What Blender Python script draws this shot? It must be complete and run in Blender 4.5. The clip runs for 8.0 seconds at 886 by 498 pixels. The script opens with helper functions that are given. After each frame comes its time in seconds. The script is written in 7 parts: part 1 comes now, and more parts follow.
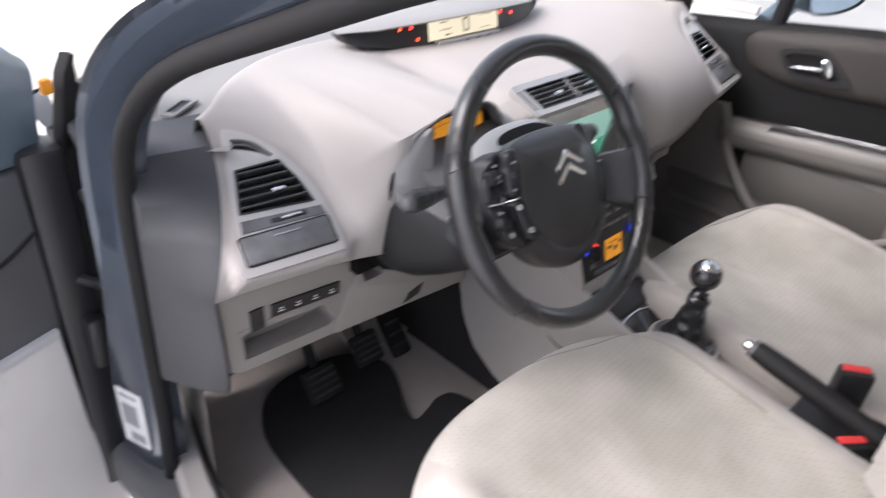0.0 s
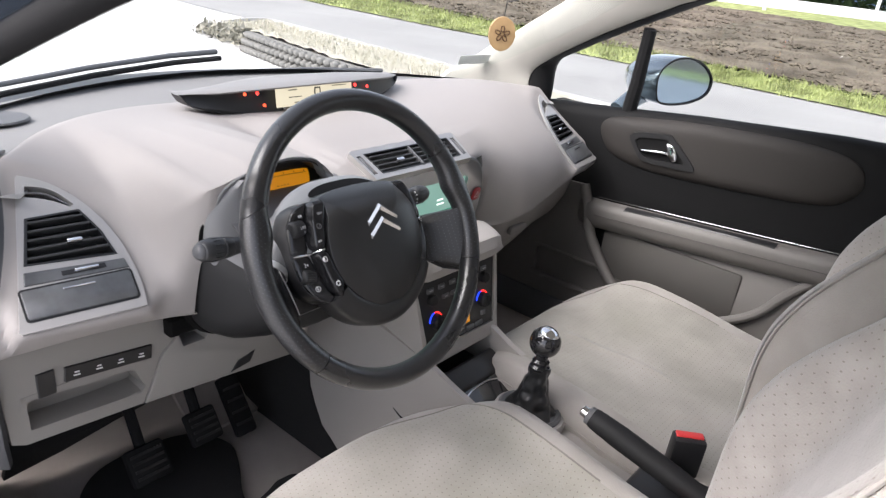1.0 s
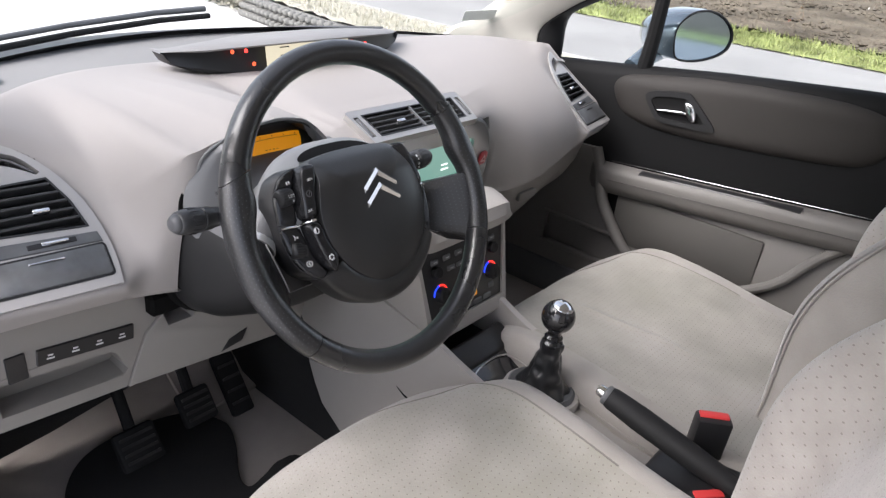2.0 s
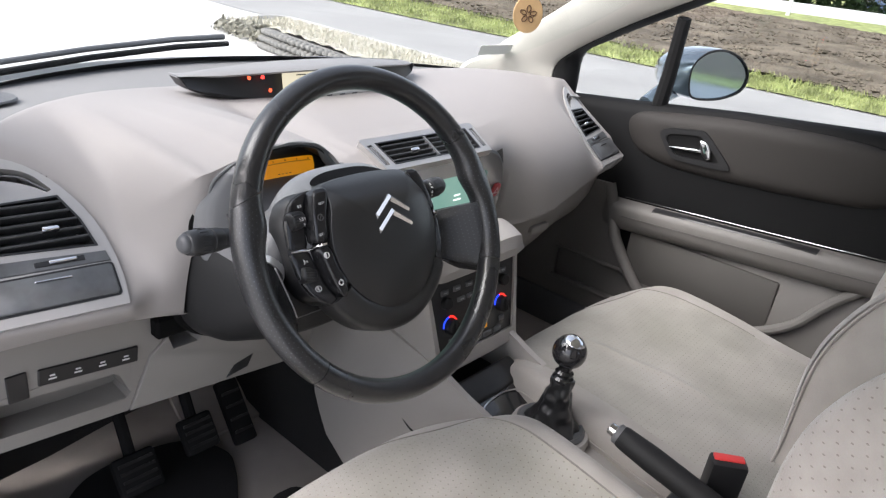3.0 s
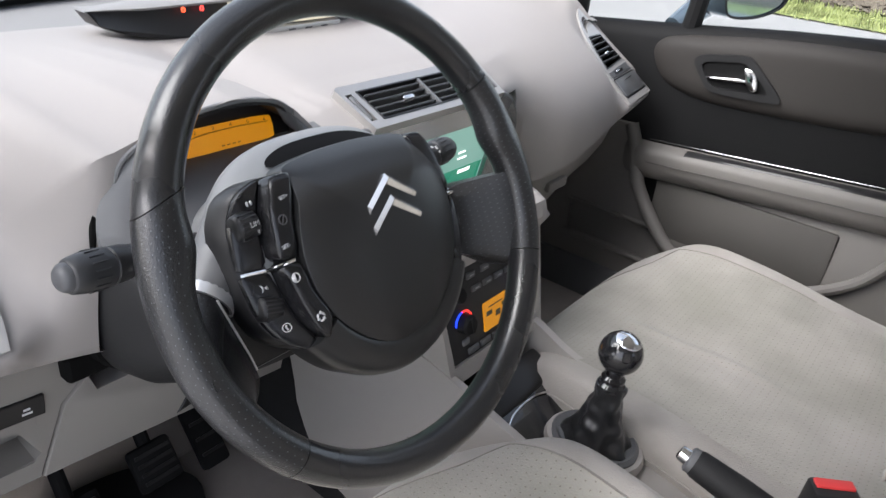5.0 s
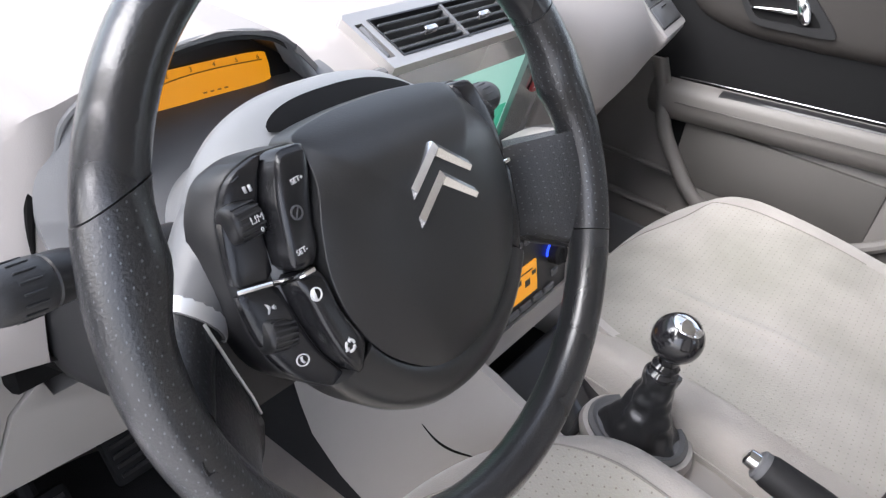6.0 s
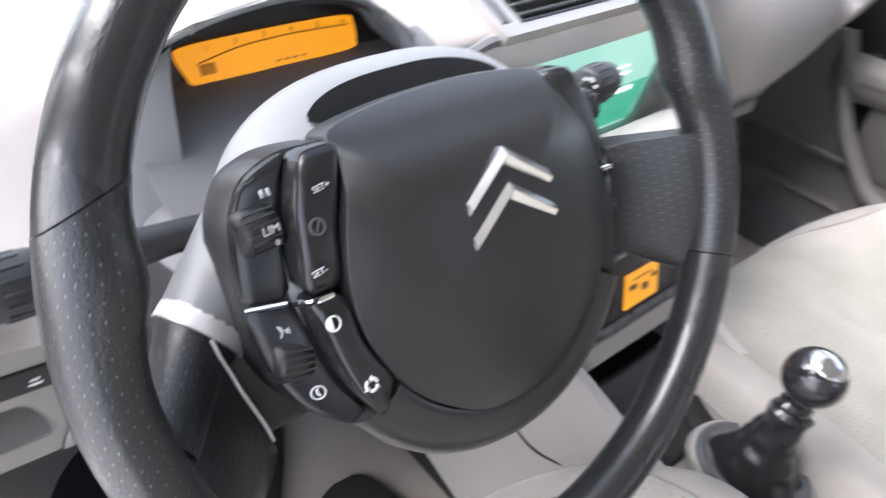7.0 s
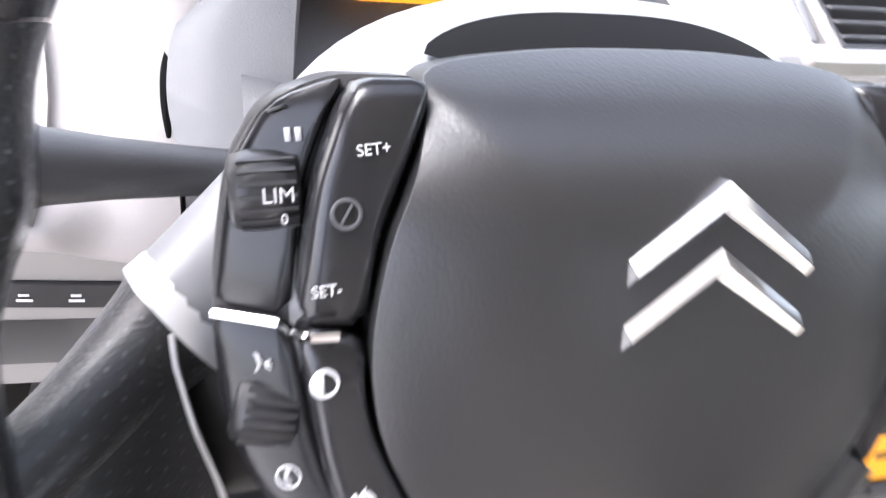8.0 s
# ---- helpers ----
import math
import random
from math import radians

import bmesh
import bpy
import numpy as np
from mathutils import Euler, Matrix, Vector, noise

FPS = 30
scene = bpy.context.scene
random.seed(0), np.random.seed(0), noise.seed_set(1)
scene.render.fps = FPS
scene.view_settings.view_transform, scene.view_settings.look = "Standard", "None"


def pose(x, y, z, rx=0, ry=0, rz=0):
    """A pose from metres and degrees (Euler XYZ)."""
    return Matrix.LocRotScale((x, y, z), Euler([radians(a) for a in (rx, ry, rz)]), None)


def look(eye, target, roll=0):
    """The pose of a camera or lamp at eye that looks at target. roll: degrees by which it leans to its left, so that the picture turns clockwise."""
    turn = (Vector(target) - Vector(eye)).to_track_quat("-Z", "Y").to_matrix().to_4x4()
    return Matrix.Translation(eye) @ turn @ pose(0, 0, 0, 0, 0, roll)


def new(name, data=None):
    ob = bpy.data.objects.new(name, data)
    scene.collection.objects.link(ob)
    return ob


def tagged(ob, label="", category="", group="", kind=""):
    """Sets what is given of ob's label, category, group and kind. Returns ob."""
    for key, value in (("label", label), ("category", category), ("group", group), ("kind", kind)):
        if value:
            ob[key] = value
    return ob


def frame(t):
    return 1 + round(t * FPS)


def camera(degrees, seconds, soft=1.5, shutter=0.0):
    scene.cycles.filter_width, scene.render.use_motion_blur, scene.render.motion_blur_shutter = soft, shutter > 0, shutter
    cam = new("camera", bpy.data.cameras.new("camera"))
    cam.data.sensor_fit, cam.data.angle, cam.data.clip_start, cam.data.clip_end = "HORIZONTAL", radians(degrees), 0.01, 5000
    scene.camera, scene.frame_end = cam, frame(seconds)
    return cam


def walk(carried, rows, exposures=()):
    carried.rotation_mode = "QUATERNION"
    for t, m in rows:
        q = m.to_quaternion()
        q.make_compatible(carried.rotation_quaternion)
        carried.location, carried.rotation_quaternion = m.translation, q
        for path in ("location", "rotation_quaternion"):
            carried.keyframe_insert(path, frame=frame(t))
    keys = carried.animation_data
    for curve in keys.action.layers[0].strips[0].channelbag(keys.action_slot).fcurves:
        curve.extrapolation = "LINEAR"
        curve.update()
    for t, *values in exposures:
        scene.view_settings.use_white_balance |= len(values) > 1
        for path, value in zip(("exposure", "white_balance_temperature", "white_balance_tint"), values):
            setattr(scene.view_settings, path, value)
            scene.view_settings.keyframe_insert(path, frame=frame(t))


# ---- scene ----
cam = camera(62.9, 8.0, soft=1.25, shutter=0.4)
PATH = [
    (0, (-1.026, -0.429, 1.32), (0.208, 0.749, 0.276), 3.5),
    (0.5, (-0.98, -0.541, 1.315), (0.435, 0.603, 0.485), 7.3),
    (1, (-0.931, -0.525, 1.272), (0.532, 0.585, 0.479), 7.0),
    (1.5, (-0.885, -0.498, 1.244), (0.558, 0.597, 0.396), 6.4),
    (1.7, (-0.8735, -0.486, 1.242), (0.555, 0.596, 0.352), 6.3),
    (3, (-0.862, -0.471, 1.228), (0.575, 0.672, 0.436), 7.5),
    (3.5, (-0.844, -0.471, 1.209), (0.595, 0.652, 0.393), 6.6),
    (4, (-0.785, -0.441, 1.188), (0.687, 0.635, 0.366), 4.5),
    (4.5, (-0.708, -0.346, 1.188), (0.777, 0.692, 0.342), 5.0),
    (5, (-0.686, -0.282, 1.167), (0.737, 0.759, 0.225), 5.9),
    (5.2, (-0.67, -0.251, 1.151), (0.756, 0.759, 0.178), 5.8),
    (6.3, (-0.584, -0.148, 1.127), (0.777, 0.775, -0.012), 7.5),
    (6.5, (-0.572, -0.147, 1.127), (0.759, 0.798, -0.029), 6.9),
    (6.7, (-0.557, -0.144, 1.13), (0.731, 0.844, -0.038), 6.9),
    (7, (-0.522, -0.141, 1.122), (0.542, 1.001, -0.128), 5.8),
    (7.2, (-0.5, -0.137, 1.112), (0.385, 1.072, -0.213), 6.4),
    (7.5, (-0.474, -0.128, 1.094), (0.36, 1.099, -0.248), 9.9),
    (7.6, (-0.468, -0.123, 1.084), (0.357, 1.127, -0.241), 10.9),
    (7.8, (-0.451, -0.1, 1.066), (0.21, 1.248, -0.255), 9.8),
    (8, (-0.43, -0.071, 1.049), (0.098, 1.374, -0.229), 10.3),
]
walk(cam, [(t, look(eye, target, roll)) for t, eye, target, roll in PATH], [(0.0, 1.58, 6450, 17), (1.0, 1.42, 6450, 15), (1.5, 1.4, 6430, 15), (4.5, 1.32, 6360, 12), (5.2, 1.55, 6280, 13), (6.5, 2.18, 6220, 15), (7.0, 2.38, 6220, 15), (7.5, 2.83, 6270, 18), (8.0, 3.15, 6300, 18)])

# ---- light: a bright overcast day ----
world = bpy.data.worlds.new("sky")
scene.world = world
world.use_nodes = True
wn = world.node_tree.nodes
sky = wn.new("ShaderNodeTexSky")
sky.sky_type = "NISHITA"
sky.sun_disc = False
sky.sun_elevation = radians(47)
sky.sun_rotation = radians(-66)
sky.altitude = 200
sky.air_density = 1.0
sky.dust_density = 3.0
sky.ozone_density = 0.6
soft_sky = wn.new("ShaderNodeHueSaturation")
soft_sky.inputs["Saturation"].default_value = 0.45
world.node_tree.links.new(sky.outputs[0], soft_sky.inputs["Color"])
world.node_tree.links.new(soft_sky.outputs[0], wn["Background"].inputs[0])
wn["Background"].inputs[1].default_value = 0.15
sun_data = bpy.data.lights.new("sun", "SUN")
sun_data.energy = 1.9
sun_data.angle = radians(50)
sun_data.color = (1.0, 0.975, 0.955)
sun = new("sun", sun_data)
sun.matrix_world = look((-4.7, 2.1, 6.2), (0, 0, 0.6))

# ---- materials ----
def node_material(name):
    m = bpy.data.materials.new(name)
    m.use_nodes = True
    nt = m.node_tree
    return m, nt, nt.nodes["Principled BSDF"]


def surface(name, colour, rough=0.6, metal=0.0, grain=900.0, bump=0.15, vary=0.06, blotch=6.0, coat=0.0, sheen=0.0, spec=0.5, tint=None, depth=0.0006, coat_rough=0.03):
    """A plain surface with fine grain, a slow change of tone and a fine relief. grain and blotch: cells per metre."""
    m, nt, p = node_material(name)
    L, N = nt.links.new, nt.nodes.new
    tc = N("ShaderNodeTexCoord")
    big, fine = N("ShaderNodeTexNoise"), N("ShaderNodeTexNoise")
    big.inputs["Scale"].default_value, big.inputs["Detail"].default_value = blotch, 5
    fine.inputs["Scale"].default_value, fine.inputs["Detail"].default_value = grain, 3
    L(tc.outputs["Object"], big.inputs["Vector"])
    L(tc.outputs["Object"], fine.inputs["Vector"])
    ramp = N("ShaderNodeValToRGB")
    other = tint or tuple(c * (1 - 2.2 * vary) for c in colour)
    ramp.color_ramp.elements[0].position, ramp.color_ramp.elements[1].position = 0.32, 0.68
    ramp.color_ramp.elements[0].color = (*other, 1)
    ramp.color_ramp.elements[1].color = (*colour, 1)
    L(big.outputs["Fac"], ramp.inputs["Fac"])
    mix = N("ShaderNodeMix")
    mix.data_type, mix.blend_type = "RGBA", "MULTIPLY"
    mix.inputs["Factor"].default_value = min(1.0, vary * 3)
    L(ramp.outputs["Color"], mix.inputs["A"])
    L(fine.outputs["Color"], mix.inputs["B"])
    gain = N("ShaderNodeMix")
    gain.data_type, gain.blend_type = "RGBA", "MIX"
    gain.inputs["Factor"].default_value = 0.85
    L(mix.outputs["Result"], gain.inputs["A"])
    L(ramp.outputs["Color"], gain.inputs["B"])
    L(gain.outputs["Result"], p.inputs["Base Color"])
    rr = N("ShaderNodeMapRange")
    rr.inputs["To Min"].default_value, rr.inputs["To Max"].default_value = max(0.02, rough - 0.07), min(1.0, rough + 0.07)
    L(big.outputs["Fac"], rr.inputs["Value"])
    L(rr.outputs["Result"], p.inputs["Roughness"])
    p.inputs["Metallic"].default_value = metal
    p.inputs["Specular IOR Level"].default_value = spec
    p.inputs["Coat Weight"].default_value = coat
    p.inputs["Coat Roughness"].default_value = coat_rough
    p.inputs["Sheen Weight"].default_value = sheen
    if bump:
        b = N("ShaderNodeBump")
        b.inputs["Strength"].default_value, b.inputs["Distance"].default_value = bump, depth
        L(fine.outputs["Fac"], b.inputs["Height"])
        L(b.outputs["Normal"], p.inputs["Normal"])
    return m


def glowing(name, colour, strength, base=(0.02, 0.02, 0.02), rough=0.25):
    m, nt, p = node_material(name)
    p.inputs["Base Color"].default_value = (*base, 1)
    p.inputs["Roughness"].default_value = rough
    p.inputs["Emission Color"].default_value = (*colour, 1)
    p.inputs["Emission Strength"].default_value = strength
    return m


def pane_glass(name, tint=(0.93, 0.96, 0.95)):
    m, nt, p = node_material(name)
    nt.nodes.remove(p)
    clear, shine, mix = nt.nodes.new("ShaderNodeBsdfTransparent"), nt.nodes.new("ShaderNodeBsdfGlossy"), nt.nodes.new("ShaderNodeMixShader")
    clear.inputs["Color"].default_value = (*tint, 1)
    shine.inputs["Roughness"].default_value = 0.01
    mix.inputs[0].default_value = 0.05
    nt.links.new(clear.outputs[0], mix.inputs[1])
    nt.links.new(shine.outputs[0], mix.inputs[2])
    nt.links.new(mix.outputs[0], nt.nodes["Material Output"].inputs["Surface"])
    return m


DASH = surface("soft_touch_taupe", (0.30, 0.28, 0.268), 0.6, grain=1400, bump=0.25, vary=0.03)
LIGHT_TRIM = surface("light_grey_plastic", (0.36, 0.34, 0.318), 0.5, grain=1300, bump=0.25, vary=0.03)
# Light grey trim darkened for the weaker light on the passenger door.
DOOR_TRIM = surface("shaded_door_plastic", (0.15, 0.141, 0.130), 0.6, grain=1300, bump=0.25, vary=0.04)
DARK_TRIM = surface("charcoal_plastic", (0.014, 0.014, 0.0145), 0.6, spec=0.25, grain=1300, bump=0.3, vary=0.05)
GREY_TRIM = surface("slate_plastic", (0.115, 0.117, 0.121), 0.48, grain=1300, bump=0.3, vary=0.05)
BLACK = surface("black_plastic", (0.014, 0.014, 0.015), 0.4, grain=900, bump=0.15, vary=0.05)
LEATHER = surface("black_leather", (0.017, 0.0175, 0.019), 0.28, grain=650, bump=0.4, vary=0.1, depth=0.0008, coat=0.5, coat_rough=0.16)
RUBBER = surface("black_rubber", (0.013, 0.013, 0.0135), 0.8, spec=0.2, grain=500, bump=0.3, vary=0.08)
CHROME = surface("chrome", (0.85, 0.85, 0.86), 0.09, metal=1.0, bump=0.0, vary=0.01)
SILVER = surface("silver_paint", (0.48, 0.465, 0.45), 0.36, metal=0.75, grain=1500, bump=0.05, vary=0.03)
FABRIC = surface("grey_velour", (0.37, 0.346, 0.318), 0.95, grain=420, bump=0.5, vary=0.15, depth=0.0012, blotch=14, sheen=0.3, tint=(0.31, 0.287, 0.26))
CARPET = surface("grey_carpet", (0.45, 0.405, 0.365), 1.0, grain=700, bump=0.9, vary=0.12, depth=0.002)
MAT = surface("black_carpet_mat", (0.02, 0.02, 0.021), 1.0, grain=600, bump=0.9, vary=0.15, depth=0.002)
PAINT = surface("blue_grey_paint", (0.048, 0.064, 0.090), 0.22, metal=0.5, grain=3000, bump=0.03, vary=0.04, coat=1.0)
# Body paint darkened to carry the centre pillar's shade.
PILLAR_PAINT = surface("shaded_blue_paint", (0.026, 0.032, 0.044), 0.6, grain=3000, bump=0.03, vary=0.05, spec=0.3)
# Body paint in a lighter tone for the mirrors.
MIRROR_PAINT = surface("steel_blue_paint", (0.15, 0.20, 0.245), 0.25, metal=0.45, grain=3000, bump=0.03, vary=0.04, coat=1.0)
PILLAR_TRIM = surface("cream_trim", (0.50, 0.48, 0.43), 0.75, grain=1100, bump=0.25, vary=0.03)
GLASS = pane_glass("window_glass")

# ---- small tools for meshes ----
def finish(bm, smooth=True):
    bmesh.ops.recalc_face_normals(bm, faces=bm.faces[:])
    for f in bm.faces:
        f.smooth = smooth
    return bm


def part(name, bm, material, parent=None, label="", auto=35.0):
    if isinstance(bm, list):
        return [part(name, b, material, parent, label, auto) for b in bm][-1]
    me = bpy.data.meshes.new(name)
    bm.to_mesh(me)
    bm.free()
    me.materials.append(material)
    if auto is not None:
        me.set_sharp_from_angle(angle=radians(auto))
    ob = new(name, me)
    if parent is not None:
        ob.parent = parent
        ob.matrix_parent_inverse = parent.matrix_world.inverted()
    if label:
        ob["label"] = label
    return ob


def thing(name, at, label, category, group="", kind=""):
    ob = new(name)
    ob.empty_display_size = 0.05
    ob.matrix_world = Matrix.Translation(at)
    return tagged(ob, label, category, group, kind)


def box(size, at=(0, 0, 0), bevel=0.0, seg=2, m=None):
    bm = bmesh.new()
    bmesh.ops.create_cube(bm, size=1.0)
    bmesh.ops.scale(bm, vec=size, verts=bm.verts)
    if bevel:
        bmesh.ops.bevel(bm, geom=bm.edges[:], offset=bevel, segments=seg, profile=0.5, affect="EDGES")
    bmesh.ops.translate(bm, vec=at, verts=bm.verts)
    if m is not None:
        bmesh.ops.transform(bm, matrix=m, verts=bm.verts)
    return finish(bm)


def grid(rows, close_u=False, close_v=False, caps=False):
    """A smooth skin over rows of points."""
    bm = bmesh.new()
    vs = [[bm.verts.new(p) for p in r] for r in rows]
    nu, nv = len(vs), len(vs[0])
    for i in range(nu if close_u else nu - 1):
        for j in range(nv if close_v else nv - 1):
            bm.faces.new((vs[i][j], vs[(i + 1) % nu][j], vs[(i + 1) % nu][(j + 1) % nv], vs[i][(j + 1) % nv]))
    if caps:
        bm.faces.new(vs[0][::-1])
        bm.faces.new(vs[-1])
    return finish(bm)


def thick(bm, d):
    """Gives a skin a thickness d."""
    bmesh.ops.solidify(bm, geom=bm.faces[:], thickness=d)
    return finish(bm)


def join(*bms):
    """Several meshes as one."""
    out = bmesh.new()
    for b in bms:
        me = bpy.data.meshes.new("tmp")
        b.to_mesh(me)
        b.free()
        out.from_mesh(me)
        bpy.data.meshes.remove(me)
    return out


def moved(bm, m):
    bmesh.ops.transform(bm, matrix=m, verts=bm.verts)
    return bm


def tube(path, radii, sides=12, caps=True):
    """A round bar along a path, its radius given at each point."""
    pts = [Vector(p) for p in path]
    rr = radii if isinstance(radii, (list, tuple)) else [radii] * len(pts)
    rows, side = [], None
    for i, p in enumerate(pts):
        d = (pts[min(i + 1, len(pts) - 1)] - pts[max(i - 1, 0)]).normalized()
        if side is None:
            side = d.cross(Vector((0, 0, 1)) if abs(d.z) < 0.9 else Vector((0, 1, 0))).normalized()
        side = (side - d * side.dot(d)).normalized()
        up = d.cross(side)
        rows.append([p + rr[i] * (math.cos(a) * side + math.sin(a) * up) for a in [2 * math.pi * k / sides for k in range(sides)]])
    return grid(rows, close_v=True, caps=caps)


def turned(profile, sides=24, m=None):
    """A turned piece from (radius, height) pairs about z."""
    rows = [[(r * math.cos(a), r * math.sin(a), h) for a in [2 * math.pi * k / sides for k in range(sides)]] for r, h in profile]
    bm = grid(rows, close_v=True, caps=True)
    if m is not None:
        moved(bm, m)
    return bm


def slab(outline, depth, m=None, bevel=0.0, seg=2):
    """A plate with the outline (x, y), from z = -depth to 0, its front edge rounded."""
    bm = bmesh.new()
    f = bm.faces.new([bm.verts.new((x, y, 0)) for x, y in outline])
    bmesh.ops.recalc_face_normals(bm, faces=[f])
    if f.normal.z < 0:
        f.normal_flip()
    g = bmesh.ops.extrude_face_region(bm, geom=[f])
    low = [v for v in g["geom"] if isinstance(v, bmesh.types.BMVert)]
    bmesh.ops.translate(bm, vec=(0, 0, depth), verts=low)
    bmesh.ops.translate(bm, vec=(0, 0, -depth), verts=bm.verts)
    bm.normal_update()
    if bevel:
        top = [e for e in bm.edges if all(v.co.z > -1e-5 for v in e.verts)]
        bmesh.ops.bevel(bm, geom=top, offset=bevel, segments=seg, profile=0.5, affect="EDGES")
    if m is not None:
        moved(bm, m)
    return finish(bm)


def frame_plate(outer, inner, depth, m=None):
    """A plate with a hole: outer and inner outlines with the same number of points."""
    bm = bmesh.new()
    rings = [[bm.verts.new((x, y, z)) for x, y in pts] for pts, z in ((outer, -depth), (outer, 0), (inner, 0), (inner, -depth))]
    n = len(outer)
    for a in range(4):
        for k in range(n):
            bm.faces.new((rings[a][k], rings[a][(k + 1) % n], rings[(a + 1) % 4][(k + 1) % n], rings[(a + 1) % 4][k]))
    if m is not None:
        moved(bm, m)
    return finish(bm)


def curve_through(knots, n, closed=False):
    """n points on a smooth curve through the knots."""
    K = [Vector(k if len(k) == 3 else (*k, 0)) for k in knots]
    dim = len(knots[0])
    c = len(K)
    out = []
    spans = c if closed else c - 1
    for i in range(n):
        t = i * spans / (n if closed else n - 1)
        k = min(int(t), spans - 1)
        t -= k
        g = (lambda j: K[j % c]) if closed else (lambda j: K[max(0, min(c - 1, j))])
        a, b, d, e = g(k - 1), g(k), g(k + 1), g(k + 2)
        v = 0.5 * (2 * b + (d - a) * t + (2 * a - 5 * b + 4 * d - e) * t * t + (3 * b - a - 3 * d + e) * t ** 3)
        out.append(tuple(v)[:dim])
    return out


def spread(x, table):
    """Piecewise smooth interpolation in rows (x, values...)."""
    for a, b in zip(table, table[1:]):
        if x <= b[0]:
            w = max(0.0, min(1.0, (x - a[0]) / (b[0] - a[0])))
            return [p + (q - p) * w for p, q in zip(a[1:], b[1:])]
    return list(table[-1][1:])


def frame_at(o, ex, ey):
    """A matrix with its origin at o, x along ex and y as near to ey as can be."""
    ex = Vector(ex).normalized()
    ez = ex.cross(Vector(ey)).normalized()
    ey = ez.cross(ex)
    return Matrix((( ex.x, ey.x, ez.x, o[0]), (ex.y, ey.y, ez.y, o[1]), (ex.z, ey.z, ez.z, o[2]), (0, 0, 0, 1)))


def holed(outer, holes, depth, m=None, bend=None):
    """A plate with holes: front at z = 0, walls down to -depth."""
    bm = bmesh.new()
    loops = []
    for pts in (outer, *holes):
        vs = [bm.verts.new((x, y, 0)) for x, y in pts]
        es = [bm.edges.new((vs[i], vs[(i + 1) % len(vs)])) for i in range(len(vs))]
        loops.append((vs, es))
    bmesh.ops.triangle_fill(bm, use_beauty=True, edges=bm.edges[:], normal=(0, 0, 1))
    for vs, _ in loops:
        low = [bm.verts.new((v.co.x, v.co.y, -depth)) for v in vs]
        for i in range(len(vs)):
            j = (i + 1) % len(vs)
            bm.faces.new((vs[i], vs[j], low[j], low[i]))
    if bend:
        for v in bm.verts:
            v.co.z += bend(v.co.x, v.co.y)
    if m is not None:
        moved(bm, m)
    return finish(bm, False)


def rounded(w, h, r, n=5, cx=0.0, cy=0.0):
    """The outline of a rounded rectangle."""
    out = []
    for k, (sx, sy) in enumerate(((1, 1), (-1, 1), (-1, -1), (1, -1))):
        for i in range(n + 1):
            a = math.pi / 2 * (k + i / n)
            out.append((cx + sx * (w / 2 - r) + r * math.cos(a), cy + sy * (h / 2 - r) + r * math.sin(a)))
    return out


def inside(p, poly):
    x, y = p
    hit = False
    for (x0, y0), (x1, y1) in zip(poly, poly[1:] + poly[:1]):
        if (y0 > y) != (y1 > y) and x < (x1 - x0) * (y - y0) / (y1 - y0) + x0:
            hit = not hit
    return hit


def disc(r, h, m, sides=20, bevel=0.0):
    prof = [(r, 0), (r, h - bevel), (r - bevel, h)] if bevel else [(r, 0), (r, h)]
    return turned(prof, sides, m)


def bars(rects, m, lift=0.0006, d=0.0005):
    """Thin printed marks: rectangles (cx, cy, w, h)."""
    return [box((w, h, d), (x, y, lift), m=m) for x, y, w, h in rects]


def words(text, size, m, material, name, parent):
    """Printed characters, turned into a mesh."""
    cu = bpy.data.curves.new(name, "FONT")
    cu.body, cu.size, cu.extrude = text, size, 0.0002
    cu.align_x, cu.align_y = "CENTER", "CENTER"
    tmp = bpy.data.objects.new(name, cu)
    scene.collection.objects.link(tmp)
    me = bpy.data.meshes.new_from_object(tmp.evaluated_get(bpy.context.evaluated_depsgraph_get()))
    bpy.data.objects.remove(tmp)
    bm = bmesh.new()
    bm.from_mesh(me)
    bpy.data.meshes.remove(me)
    moved(bm, m)
    return part(name, bm, material, parent, auto=None)

# ---- outside: ground, road, verge, field ----
GROUND = surface("pale_concrete", (0.62, 0.615, 0.60), 0.9, grain=60, bump=0.4, vary=0.06, blotch=0.8, depth=0.004)
ASPHALT = surface("grey_asphalt", (0.31, 0.305, 0.295), 0.9, grain=90, bump=0.5, vary=0.08, blotch=0.7, depth=0.006)
SOIL = surface("ploughed_soil", (0.185, 0.158, 0.122), 1.0, grain=14, bump=1.0, vary=0.25, blotch=1.2, depth=0.03, spec=0.1)
GRASS = surface("verge_grass", (0.43, 0.48, 0.20), 1.0, grain=25, bump=1.0, vary=0.3, blotch=2.5, depth=0.03, spec=0.1)
DRY = surface("dry_grass", (0.53, 0.50, 0.42), 1.0, grain=40, bump=1.0, vary=0.25, blotch=3.0, depth=0.02, spec=0.1, tint=(0.46, 0.44, 0.35))
STONE = surface("weathered_block", (0.24, 0.235, 0.22), 0.95, grain=70, bump=0.8, vary=0.15, blotch=9, depth=0.006)
KERB = surface("pale_kerb", (0.45, 0.44, 0.42), 0.9, grain=80, bump=0.4, vary=0.1, blotch=3, depth=0.004)


def flat(name, pts, z, material, label, category):
    bm = bmesh.new()
    bm.faces.new([bm.verts.new((x, y, z)) for x, y in pts])
    ob = part(name, finish(bm, False), material)
    return tagged(ob, label, category, kind="structure")


